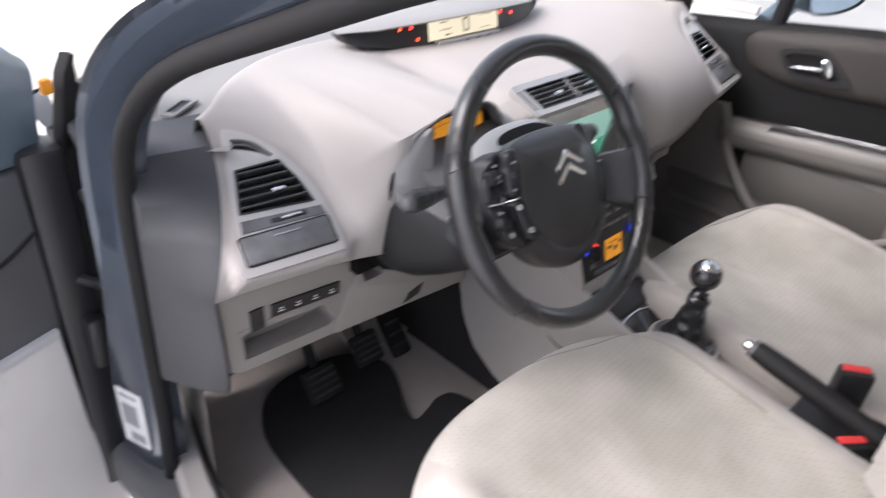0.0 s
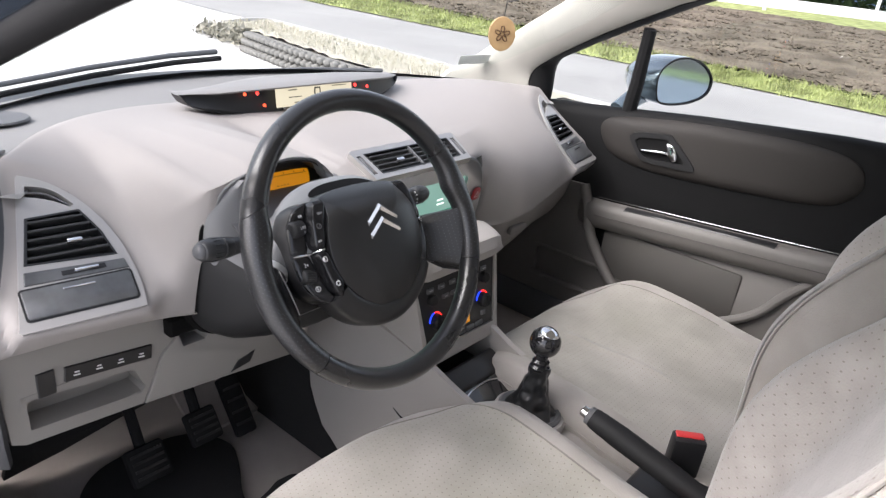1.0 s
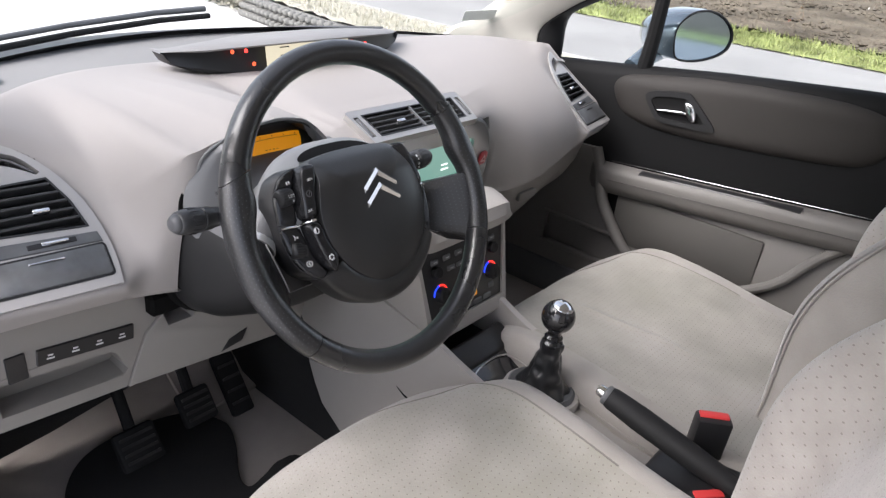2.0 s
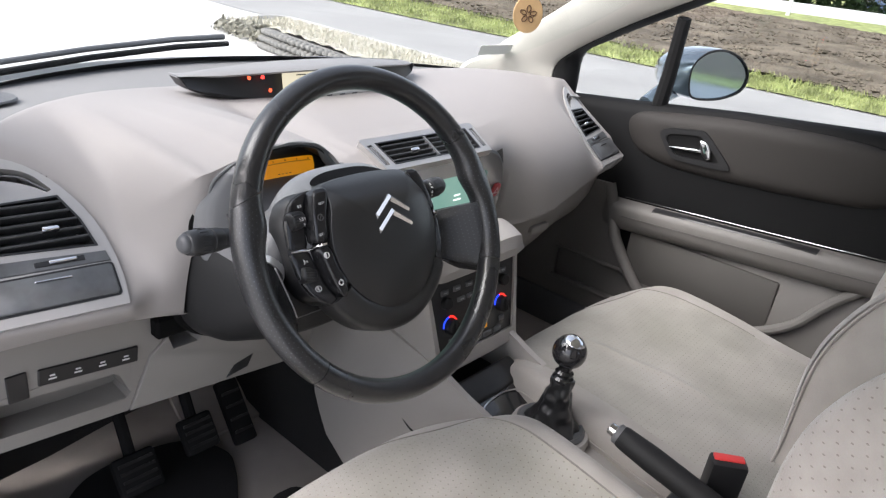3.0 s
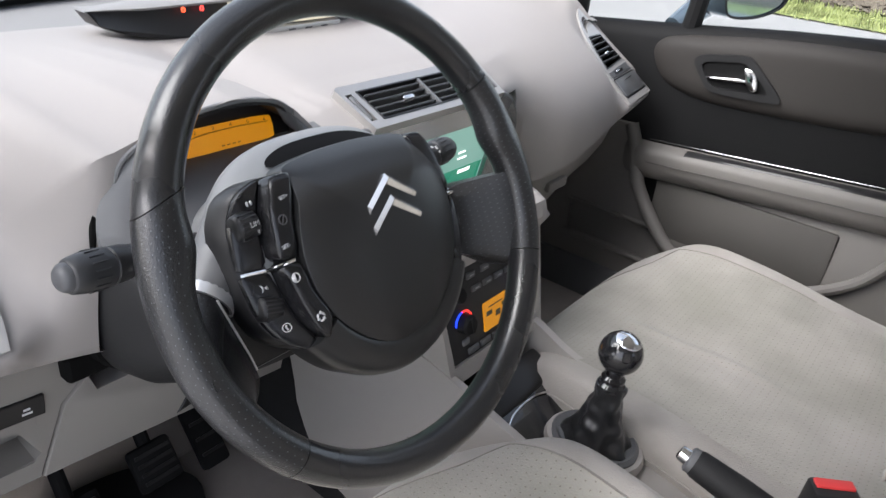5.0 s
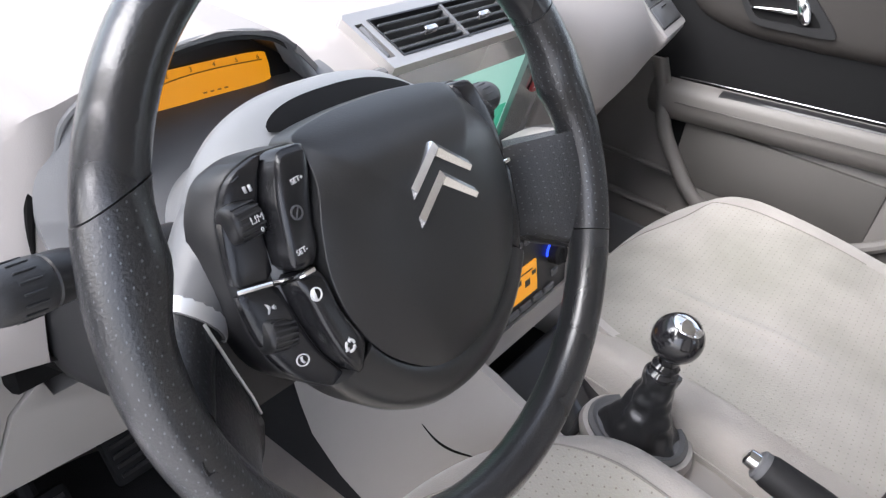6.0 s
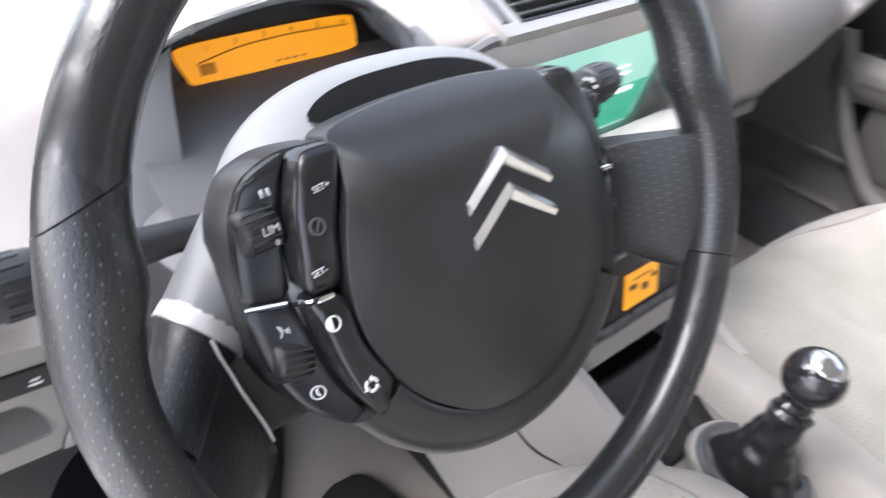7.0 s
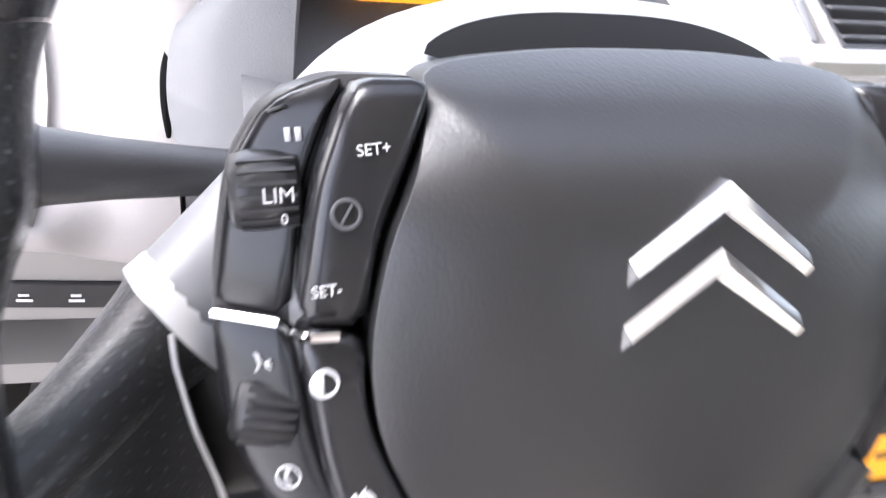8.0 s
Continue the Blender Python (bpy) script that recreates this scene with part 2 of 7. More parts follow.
flat("ground", [(-400, -400), (400, -400), (400, 400), (-400, 400)], 0.0, GROUND, "pale sunlit concrete ground of the driveway", "ground")
flat("road", [(5.02, -60), (8.15, -60), (8.15, 1), (7.95, 4.5), (7.6, 6.5), (7.4, 9), (7.0, 60), (4.6, 60), (4.9, 10), (4.98, 7.1)], 0.006, ASPHALT, "grey asphalt road beside the driveway", "road")
flat("verge", [(8.15, -60), (9.4, -60), (9.4, 2), (9.7, 5), (9.5, 7.5), (9.3, 60), (7.0, 60), (7.4, 9), (7.6, 6.5), (7.95, 4.5), (8.15, 1)], 0.02, GRASS, "strip of bright green grass along the road", "verge")
flat("lawn", [(24, -60), (200, -60), (200, 200), (20, 200), (21.5, 30), (22.5, 10)], 0.02, GRASS, "grass beyond the ploughed field", "grass")

# the ploughed field: a rough sheet with clods
rng = random.Random(11)
nprng = np.random.default_rng(5)


def rough_sheet(nx, ny, x0, x1, y0, y1, height):
    """A sheet whose heights are a sum of random waves and lumps."""
    X, Y = np.meshgrid(np.linspace(x0, x1, nx), np.linspace(y0, y1, ny), indexing="ij")
    Z = np.zeros_like(X)
    for k in range(60):
        f = 1.5 * 1.07 ** k
        a = nprng.uniform(0, 6.28)
        Z += np.sin(X * f * np.cos(a) + Y * f * np.sin(a) + nprng.uniform(0, 6.28)) / (f ** 0.55)
    Z += nprng.normal(0, 0.5, Z.shape)
    Z = 0.05 + height * np.clip(Z / Z.std(), -1.2, 2.5)
    verts = np.stack([X, Y, Z], -1).reshape(-1, 3)
    faces = [(i * ny + j, (i + 1) * ny + j, (i + 1) * ny + j + 1, i * ny + j + 1) for i in range(nx - 1) for j in range(ny - 1)]
    me = bpy.data.meshes.new("field")
    me.from_pydata(verts.tolist(), [], faces)
    me.materials.append(SOIL)
    return tagged(new("field", me), "brown ploughed field with clods behind the grass verge", "field", kind="structure")


rough_sheet(230, 330, 9.35, 25.5, -4.0, 20.0, 0.022)
flat("field_far", [(9.35, -60), (24, -60), (24, -4.0), (9.35, -4.0)], 0.03, SOIL, "ploughed soil further along the road", "field")
flat("field_ahead", [(9.35, 20), (22, 20), (20, 120), (9.3, 120)], 0.03, SOIL, "ploughed soil further ahead", "field")


def scatter(name, count, place, material, label, category):
    """Many small pieces as one object. place() gives verts and faces of one piece."""
    vs, fs = [], []
    for _ in range(count):
        v, f = place()
        fs += [tuple(len(vs) + q for q in face) for face in f]
        vs += v
    me = bpy.data.meshes.new(name)
    me.from_pydata(vs, [], fs)
    me.materials.append(material)
    return tagged(new(name, me), label, category, kind="stuff")


def clod():
    x, y = 9.5 + 15.5 * rng.random() ** 1.5, rng.uniform(-3.5, 19)
    r = rng.uniform(0.02, 0.065)
    v = []
    for sx, sy, sz in ((1, 0, 0), (0, 1, 0), (-1, 0, 0), (0, -1, 0), (0.2, 0.1, 1), (0, 0, -1)):
        k = r * rng.uniform(0.6, 1.3)
        v.append((x + sx * k, y + sy * k, 0.06 + 0.7 * sz * k))
    return v, [(0, 1, 4), (1, 2, 4), (2, 3, 4), (3, 0, 4), (1, 0, 5), (2, 1, 5), (3, 2, 5), (0, 3, 5)]


scatter("clods", 9000, clod, SOIL, "loose brown clods of ploughed soil", "soil")


def blade_at(x, y, z, h, w=0.008):
    a, lean = rng.uniform(0, 6.28), rng.uniform(0.1, 0.6) * h
    b = rng.uniform(0, 6.28)
    dx, dy = w * math.cos(a), w * math.sin(a)
    lx, ly = lean * math.cos(b), lean * math.sin(b)
    return [(x - dx, y - dy, z), (x + dx, y + dy, z), (x + dx * 0.7 + lx * 0.4, y + dy * 0.7 + ly * 0.4, z + 0.6 * h), (x - dx * 0.7 + lx * 0.4, y - dy * 0.7 + ly * 0.4, z + 0.6 * h), (x + lx, y + ly, z + h)], [(0, 1, 2, 3), (3, 2, 4)]


def verge_blade():
    y = rng.uniform(-3, 14)
    near = spread(y, [(-3, 8.2), (1, 8.15), (4.5, 7.95), (6.5, 7.6), (9, 7.4), (14, 7.35)])[0]
    far = spread(y, [(-3, 9.4), (2, 9.4), (5, 9.7), (7.5, 9.5), (14, 9.45)])[0]
    x = near + (far - near) * rng.random() + rng.gauss(0, 0.06)
    return blade_at(x, y, 0.015, rng.uniform(0.03, 0.075) * (1.3 if x > far - 0.3 else 1.0))


scatter("grass", 16000, verge_blade, GRASS, "bright green grass blades on the verge", "grass")

# low white wall, hedge and posts beyond the field
HEDGE = surface("dark_hedge", (0.035, 0.06, 0.025), 1.0, grain=12, bump=1.0, vary=0.3, blotch=1.5, depth=0.1, spec=0.1)
WHITEWASH = surface("whitewashed_wall", (0.72, 0.74, 0.76), 0.9, grain=30, bump=0.3, vary=0.06, blotch=0.8, depth=0.004)
tagged(part("boundary_wall", box((0.2, 34, 0.42), (0, 0, 0.21), 0.01, 1, m=pose(28.5, 14, 0, 0, 0, -58) @ pose(0, 0, 0, 0, 0, 90)), WHITEWASH), "low whitewashed wall beyond the field", "wall")
for k in range(4):
    ob = tagged(part("fence_post", box((0.12, 0.12, 1.6), (0, 0, 0.8), 0.01, 1, m=pose(24.0 + 4.6 * k, 11.2 - 2.87 * k, 0)), WHITEWASH), "pale post beside the low wall", "post", "posts beyond the field")


def hedge_leaf():
    s, h = rng.uniform(-17, 20), rng.uniform(0.1, 2.4)
    d = rng.uniform(0.4, 1.4)
    x, y = 28.5 + 0.848 * s + 0.53 * d, 14 - 0.53 * s + 0.848 * d
    v = [(x + rng.gauss(0, 0.16), y + rng.gauss(0, 0.16), h + rng.gauss(0, 0.12)) for _ in range(4)]
    return v, [(0, 1, 2), (1, 2, 3)]


scatter("hedge", 7000, hedge_leaf, HEDGE, "dark green hedge behind the low wall", "hedge")
barn = thing("shed", (46, 7.5, 0), "small blue shed far beyond the field", "shed")
part("wall", box((5, 4, 2.4), (46, 7.0, 1.2), 0.02, 1), surface("blue_boards", (0.10, 0.16, 0.30), 0.8, grain=20, vary=0.1), barn)
part("roof", slab([(-2.3, 0), (2.3, 0), (0, 1.1)], 5.4, frame_at((43.3, 7.0, 2.4), (0, 1, 0), (0, 0, 1)) @ Matrix.Translation((0, 0, 5.4))), surface("roof_tiles", (0.22, 0.10, 0.07), 0.9, grain=15, vary=0.2), barn)

# planted bed with a low wall of round-faced blocks, and the kerb towards the road
rows = []
for i in range(41):
    y = 2.6 + 4.5 * i / 40
    xl = spread(y, [(2.6, 3.34), (4.3, 3.40), (5.6, 3.58), (6.76, 3.72), (7.1, 4.9)])[0]
    zl = spread(y, [(2.6, 0.20), (5.55, 0.20), (6.0, 0.12), (6.76, 0.03), (7.1, 0.03)])[0]
    rows.append([(xl + (4.93 - xl) * k / 14, y + 0.02 * math.sin(7 * k + i), zl + (0.05 - zl) * k / 14 + 0.012 * math.sin(3.1 * i + 2.3 * k) + 0.02 * rng.random()) for k in range(15)])
tagged(part("planted_bed", grid(rows), DRY), "raised bed of dry yellowing grass beside the driveway", "bed", kind="structure")


def smooth_ease(a):
    a = max(0.0, min(1.0, a))
    return a * a * (3 - 2 * a)


def bed_blade():
    y = rng.uniform(2.8, 6.9)
    xl = spread(y, [(2.6, 3.38), (5.6, 3.6), (6.76, 3.8), (7.1, 4.9)])[0]
    k = rng.random()
    return blade_at(xl + (4.9 - xl) * k, y, 0.20 - 0.15 * k - 0.1 * smooth_ease((y - 5.6) / 1.1) * (1 - k), rng.uniform(0.02, 0.06), 0.004)


scatter("bed_grass", 3500, bed_blade, DRY, "dry grass blades in the raised bed", "grass")


def corner_leaf():
    y = rng.uniform(5.55, 6.7)
    x = 3.56 + 0.16 * (y - 5.55) + rng.gauss(0, 0.06)
    h = rng.uniform(0.02, 0.24) * (1 - 0.6 * (y - 5.55) / 1.15)
    v = [(x + rng.gauss(0, 0.025), y + rng.gauss(0, 0.025), max(0.01, h + rng.gauss(0, 0.025))) for _ in range(4)]
    return v, [(0, 1, 2), (1, 2, 3)]


scatter("low_shrub", 320, corner_leaf, surface("grey_green_leaf", (0.36, 0.345, 0.28), 0.9, grain=60, vary=0.2), "low grey-green plants at the end of the bed", "plants")
kerb_pts = [(4.3, 7.02), (4.94, 7.15), (4.98, 6.3), (4.965, 5.3), (4.97, 4.5), (5.02, 2.0)]
tagged(part("kerb", tube([(x, y, 0.03) for x, y in curve_through(kerb_pts, 30)], 0.045, 6), KERB), "pale kerb between the bed and the road", "kerb", kind="structure")
wall_line = curve_through([(3.25, 2.6), (3.30, 4.3), (3.48, 5.58)], 36)
rw = thing("retaining_wall", (3.3, 4.2, 0.0), "low retaining wall of round-faced grey blocks", "wall", kind="structure")
block = bmesh.new()
bmesh.ops.create_icosphere(block, subdivisions=1, radius=1.0)
for v in block.verts:
    v.co = Vector((v.co.x * 0.05, v.co.y * 0.046, v.co.z * 0.036))
block_mesh = bpy.data.meshes.new("block")
finish(block).to_mesh(block_mesh)
block.free()
block_mesh.materials.append(STONE)
for c in range(3):
    for k in range(35):
        (x0, y0), (x1, y1) = wall_line[k], wall_line[min(k + 1, 35)]
        b = new("block", block_mesh)
        b.parent = rw
        b.matrix_parent_inverse = rw.matrix_world.inverted()
        q = 0.5 if c % 2 else 0.0
        b.matrix_world = pose(x0 + (x1 - x0) * q + 0.018 * c + rng.gauss(0, 0.003), y0 + (y1 - y0) * q, 0.034 + 0.066 * c, 0, 0, rng.uniform(-15, 15))
part("backing_wall", grid([[(x + 0.03, y, 0.0), (x + 0.07, y, 0.19), (x + 0.12, y, 0.19), (x + 0.12, y, 0.0)] for x, y in wall_line], close_v=True, caps=True), STONE, rw)

# ---- dashboard ----
LIP = [(0, 0.285, 0.735), (0.18, 0.275, 0.732), (0.22, 0.262, 0.732), (0.3, 0.228, 0.735), (0.4, 0.222, 0.765), (0.5, 0.234, 0.785), (0.6, 0.252, 0.784), (0.69, 0.288, 0.766)]
RIDGE = [(0, 0.70, 0.932), (0.2, 0.68, 0.934), (0.3, 0.645, 0.945), (0.4, 0.59, 0.957), (0.5, 0.52, 0.963), (0.56, 0.465, 0.96), (0.615, 0.40, 0.955)]
REACH = [(0, -0.05, 0.135, 0.20, 0.967), (0.2, -0.04, 0.135, 0.20, 0.967), (0.3, -0.012, 0.125, 0.24, 0.968), (0.45, -0.012, 0.08, 0.305, 0.966), (0.54, -0.026, 0.05, 0.33, 0.955), (0.69, -0.024, 0.048, 0.33, 0.93)]
# the plane of an outer vent panel: its lower outer corner, its lower inner corner and its tip (driver's side)
V_BL, V_BR, V_TIP = Vector((-0.662, 0.254, 0.808)), Vector((-0.529, 0.231, 0.811)), Vector((-0.592, 0.398, 0.938))
VENT = frame_at(V_BL, V_BR - V_BL, V_TIP - V_BL)
VENT_OUT = curve_through([(0.1385, -0.002), (0.1415, 0.03), (0.1385, 0.07), (0.127, 0.115), (0.104, 0.158), (0.075, 0.188), (0.046, 0.203)], 18) + [(0.0435, 0.2), (-0.0015, 0.002), (0.001, -0.002)]
CV = frame_at((0, 0.238, 0.896), (1, 0, 0), (0, 0.063, 0.031))
CV_OUT = [(-0.124, 0.0), (0.124, 0.0), (0.132, 0.066), (0.128, 0.07), (-0.128, 0.07), (-0.132, 0.066)]
VENT_I = VENT.inverted()
HOOD = curve_through([(-0.440, 0.205, 0.885), (-0.441, 0.203, 0.93), (-0.430, 0.200, 0.955), (-0.39, 0.196, 0.974), (-0.338, 0.197, 0.980), (-0.292, 0.203, 0.971), (-0.262, 0.212, 0.953), (-0.228, 0.228, 0.926), (-0.196, 0.25, 0.895)], 41)
ARCH = [(-0.325 + (x + 0.325) * 0.97, 0.90 + (z - 0.90) * 0.97) for x, y, z in HOOD] + [(-0.20, 0.80), (-0.438, 0.80)]


def smooth_step(a):
    a = max(0.0, min(1.0, a))
    return a * a * (3 - 2 * a)


BROW = [(-0.52, 0.215, 0.945), (-0.44, 0.203, 0.958), (-0.39, 0.195, 0.977), (-0.338, 0.195, 0.983), (-0.292, 0.201, 0.974), (-0.262, 0.210, 0.956), (-0.228, 0.226, 0.930), (-0.196, 0.248, 0.902), (-0.12, 0.262, 0.89)]


def soft_spread(x, table):
    """As spread, with its corners rounded off."""
    got = [spread(abs(x + 0.014 * k), table) for k in (-3, -2, -1, 0, 1, 2, 3)]
    return [sum(c) / 7 for c in zip(*got)]


def dash_point(s, t):
    """A point on the upper dashboard: s from -1 (driver's end) to 1, t from 0 (lower lip) to 1 (ridge)."""
    a = abs(s)
    ly, lz = soft_spread(0.69 * a, LIP)
    ry, rz = soft_spread(0.615 * a, RIDGE)
    dy, dz, cy, cz = soft_spread(0.65 * a, REACH)
    q = (1 - t)
    y = q ** 3 * ly + 3 * q * q * t * (ly + dy) + 3 * q * t * t * cy + t ** 3 * ry
    z = q ** 3 * lz + 3 * q * q * t * (lz + dz) + 3 * q * t * t * cz + t ** 3 * rz
    x = s * (0.69 + (0.615 - 0.69) * smooth_step(t))
    # the brow: the skin runs up to the arch over the instruments and back from there
    g = smooth_step((x + 0.50) / 0.055) * smooth_step((-0.12 - x) / 0.10)
    if g > 0:
        by, bz = spread(x, BROW)
        if t < 0.45:
            k = t / 0.45
            ctrl = ((ly, lz), (ly + dy, lz + 0.09), (by - 0.004, bz - 0.05), (by, bz))
        else:
            k = (t - 0.45) / 0.55
            ctrl = ((by, bz), (by + 0.10, bz + 0.006), (ry - 0.16, rz + 0.012), (ry, rz))
        m = 1 - k
        hy, hz = (m ** 3 * a_ + 3 * m * m * k * b_ + 3 * m * k * k * c_ + k ** 3 * d_ for a_, b_, c_, d_ in zip(*ctrl))
        y, z = y + (hy - y) * g, z + (hz - z) * g
    return Vector((x, y, z))


def outside_by(p, poly):
    """How far p lies outside a closed outline, 0 within it."""
    if inside(p, poly):
        return 0.0
    best = 9.0
    for (x0, y0), (x1, y1) in zip(poly, poly[1:] + poly[:1]):
        dx, dy = x1 - x0, y1 - y0
        k = max(0.0, min(1.0, ((p[0] - x0) * dx + (p[1] - y0) * dy) / (dx * dx + dy * dy + 1e-12)))
        best = min(best, math.hypot(p[0] - x0 - k * dx, p[1] - y0 - k * dy))
    return best


def dash_skin(s, t):
    """The same, flattened round the vents, with the hollows behind them, the centre console and the instruments."""
    p = dash_point(s, t)
    v = VENT_I @ Vector((-abs(p.x), p.y, p.z))
    if abs(v.z) < 0.06:
        far = outside_by((v.x, v.y), VENT_OUT)
        fade = (0.018 + 0.027 * smooth_step((v.y + 0.02) / 0.04)) * (1 - 0.7 * smooth_step(-v.x / 0.015))
        if far < fade:
            v.z += (0.002 - v.z) * (1 - smooth_step(far / fade))
            if inside((v.x, v.y), [(0.012, 0.012), (0.129, 0.012), (0.131, 0.03), (0.127, 0.066), (0.116, 0.110), (0.102, 0.150), (0.083, 0.178), (0.05, 0.192)]):
                v.z -= 0.04
            q = VENT @ v
            p = Vector((math.copysign(q.x, p.x), q.y, q.z))
    if p.z < 0.965 and p.y < 0.34 and p.x > -0.21:
        # flat under the centre vents and panel, rounding off beyond them
        w = (1 - smooth_step((abs(p.x) - 0.125) / 0.20)) * (1 - smooth_step((p.z - 0.932) / 0.02))
        below, above = 0.269 - 0.22 * (p.z - 0.80), 0.246 + 2.03 * (p.z - 0.896)
        soft = 0.004 + 0.05 * smooth_step((abs(p.x) - 0.13) / 0.12)
        flush = (below + above + math.sqrt((below - above) ** 2 + soft ** 2)) / 2
        p.y += (flush - p.y) * w
        if abs(p.x) < 0.214 and p.z < 0.885 and abs(p.x) < 0.214 - 0.06 * smooth_step((p.z - 0.83) / 0.05):
            p.y = max(p.y, below)
    if abs(p.x) < 0.19 and p.z < 0.888:
        p.y = max(p.y, 0.34)
    if p.y < 0.30 and abs((p.x + 0.326) / 0.1305) ** 2.8 + abs((p.z - 0.808) / 0.094) ** 2.8 < 1:
        p.y = 0.30
    if inside((p.x, p.z), ARCH) and p.y < 0.30:
        p.y = 0.345
    return p


dash = thing("dashboard", (0, 0.4, 0.6), "grey-taupe soft plastic car dashboard with a raised brow", "dashboard")
rows = []
NS, NT = 240, 60
for i in range(NS + 1):
    s = -1 + 2 * i / NS
    r = [dash_skin(s, k / NT) for k in range(NT + 1)]
    x0, y0, z0 = dash_point(s, 0)
    under = [(x0, y0 + 0.09, z0 + 0.004), (x0, y0 + 0.03, z0 - 0.003), (x0, y0 + 0.007, z0 - 0.005)]
    x1, y1, z1 = dash_point(s, 1)
    over = [(x1, y1 + 0.012, z1 - 0.004), (x1, y1 + 0.02, z1 - 0.02), (x1, y1 + 0.022, z1 - 0.05)]
    rows.append(under + r + over)
part("upper_panel", grid(rows), DASH, dash, auto=50)

# shelf under the windscreen, with a loudspeaker grille and a demister slot
SHELF = surface("shelf_plastic", (0.216, 0.213, 0.209), 0.6, grain=1200, bump=0.3, vary=0.05)
rows = []
for i in range(61):
    x = -0.70 + 1.4 * i / 60
    a = abs(x)
    ry = spread(min(a, 0.615), RIDGE)[0]
    far = 0.95 - 0.26 * (a / 0.7) ** 2.2
    near = min(ry, far) - 0.05 + 0.10 * smooth_step((a - 0.615) / 0.04)
    rows.append([(x, near + (far - near) * k / 6, 0.927 - 0.002 * k) for k in range(7)])
part("windscreen_shelf", grid(rows), SHELF, dash)
part("speaker_grille", turned([(0.055, 0.0), (0.053, 0.003), (0.0, 0.0045)], 32, pose(-0.50, 0.72, 0.925) @ Matrix.Diagonal((1, 0.75, 1, 1))), GREY_TRIM, dash)
slot = part("demister_vent", frame_plate(rounded(0.075, 0.026, 0.006), rounded(0.05, 0.014, 0.003), 0.004, pose(-0.585, 0.535, 0.931, 0, 0, 35)), SHELF, dash)
part("slat", join(box((0.05, 0.014, 0.001), (0, 0, -0.003), m=pose(-0.585, 0.535, 0.931, 0, 0, 35))), BLACK, slot)

# outer vents, one at each end
SLAT = surface("vent_slat_plastic", (0.040, 0.041, 0.043), 0.5, grain=1300, bump=0.2, vary=0.05)
BRUSHED = surface("brushed_grey_panel", (0.15, 0.155, 0.16), 0.35, metal=0.3, grain=60, bump=0.1, vary=0.2, blotch=25)
VENT_SILVER = surface("dark_silver_paint", (0.38, 0.37, 0.36), 0.38, metal=0.3, grain=1500, bump=0.05, vary=0.03)
MAIN_HOLE = [(0.0225, 0.080), (0.1255, 0.0735), (0.1165, 0.110), (0.1005, 0.1435), (0.0385, 0.1415)]
TOP_HOLE = curve_through([(0.0500, 0.186), (0.0665, 0.182), (0.082, 0.172), (0.0965, 0.152)], 8) + curve_through([(0.092, 0.149), (0.079, 0.158), (0.063, 0.166), (0.0465, 0.171)], 8)


def outer_vent(side):
    m = (Matrix.Diagonal((-1, 1, 1, 1)) if side > 0 else Matrix.Identity(4)) @ VENT @ Matrix.Translation((0, 0, 0.006))
    panel = part("vent_panel", holed(VENT_OUT, [MAIN_HOLE, TOP_HOLE], 0.012, m), VENT_SILVER, dash, "silver vent surround with black slats")
    part("recess", holed([(0.008, 0.06), (0.137, 0.06), (0.12, 0.15), (0.08, 0.19), (0.045, 0.195)], [], 0.002, m @ Matrix.Translation((0, 0, -0.032))), BLACK, panel)
    part("recess_rim", frame_plate(MAIN_HOLE, [(x * 0.93 + 0.0055, y * 0.93 + 0.0075) for x, y in MAIN_HOLE], 0.030, m @ Matrix.Translation((0, 0, 0.001))), BLACK, panel)
    for k in range(5):
        y = 0.0885 + 0.0118 * k
        x0 = 0.026 + (y - 0.08) * 0.26
        x1 = spread(y, [(0.0735, 0.1235), (0.110, 0.1145), (0.1435, 0.0985)])[0]
        part("slat", box((x1 - x0, 0.0032, 0.016), ((x0 + x1) / 2, y, -0.007), 0.001, 1, m=m), SLAT, panel)
    part("toggle", box((0.018, 0.006, 0.008), (0.083, 0.1005, 0.003), 0.002, 2, m=m), CHROME, panel)
    part("upper_slat", tube([m @ Vector((x, y, -0.003)) for x, y in curve_through([(0.05, 0.178), (0.07, 0.173), (0.092, 0.153)], 8)], 0.0013, 6), GREY_TRIM, panel)
    sl = part("slider_strip", slab([(0.0165, 0.0545), (0.1335, 0.0525), (0.131, 0.066), (0.020, 0.0715)], 0.003, m @ Matrix.Translation((0, 0, 0.0015)), 0.001, 1), BRUSHED, panel)
    part("slider_slot", box((0.05, 0.0065, 0.002), (0.083, 0.0615, 0.0012), 0.0006, 1, m=m), BLACK, sl)
    part("slider_knob", box((0.028, 0.004, 0.004), (0.086, 0.0615, 0.003), 0.0012, 2, m=m), CHROME, sl)
    dr = part("drawer", slab(rounded(0.122, 0.037, 0.004, 4, 0.0715, 0.0305), 0.004, m @ Matrix.Translation((0, 0, 0.0025)), 0.0015, 2), BRUSHED, panel, "brushed grey storage drawer with a chrome bar")
    part("drawer_gap", frame_plate(rounded(0.127, 0.042, 0.005, 4, 0.0715, 0.0305), rounded(0.122, 0.037, 0.004, 4, 0.0715, 0.0305), 0.002, m @ Matrix.Translation((0, 0, 0.0006))), BLACK, panel)
    part("drawer_bar", box((0.036, 0.002, 0.002), (0.072, 0.0415, 0.0032), 0.0006, 1, m=m), CHROME, dr)


outer_vent(-1)
outer_vent(1)

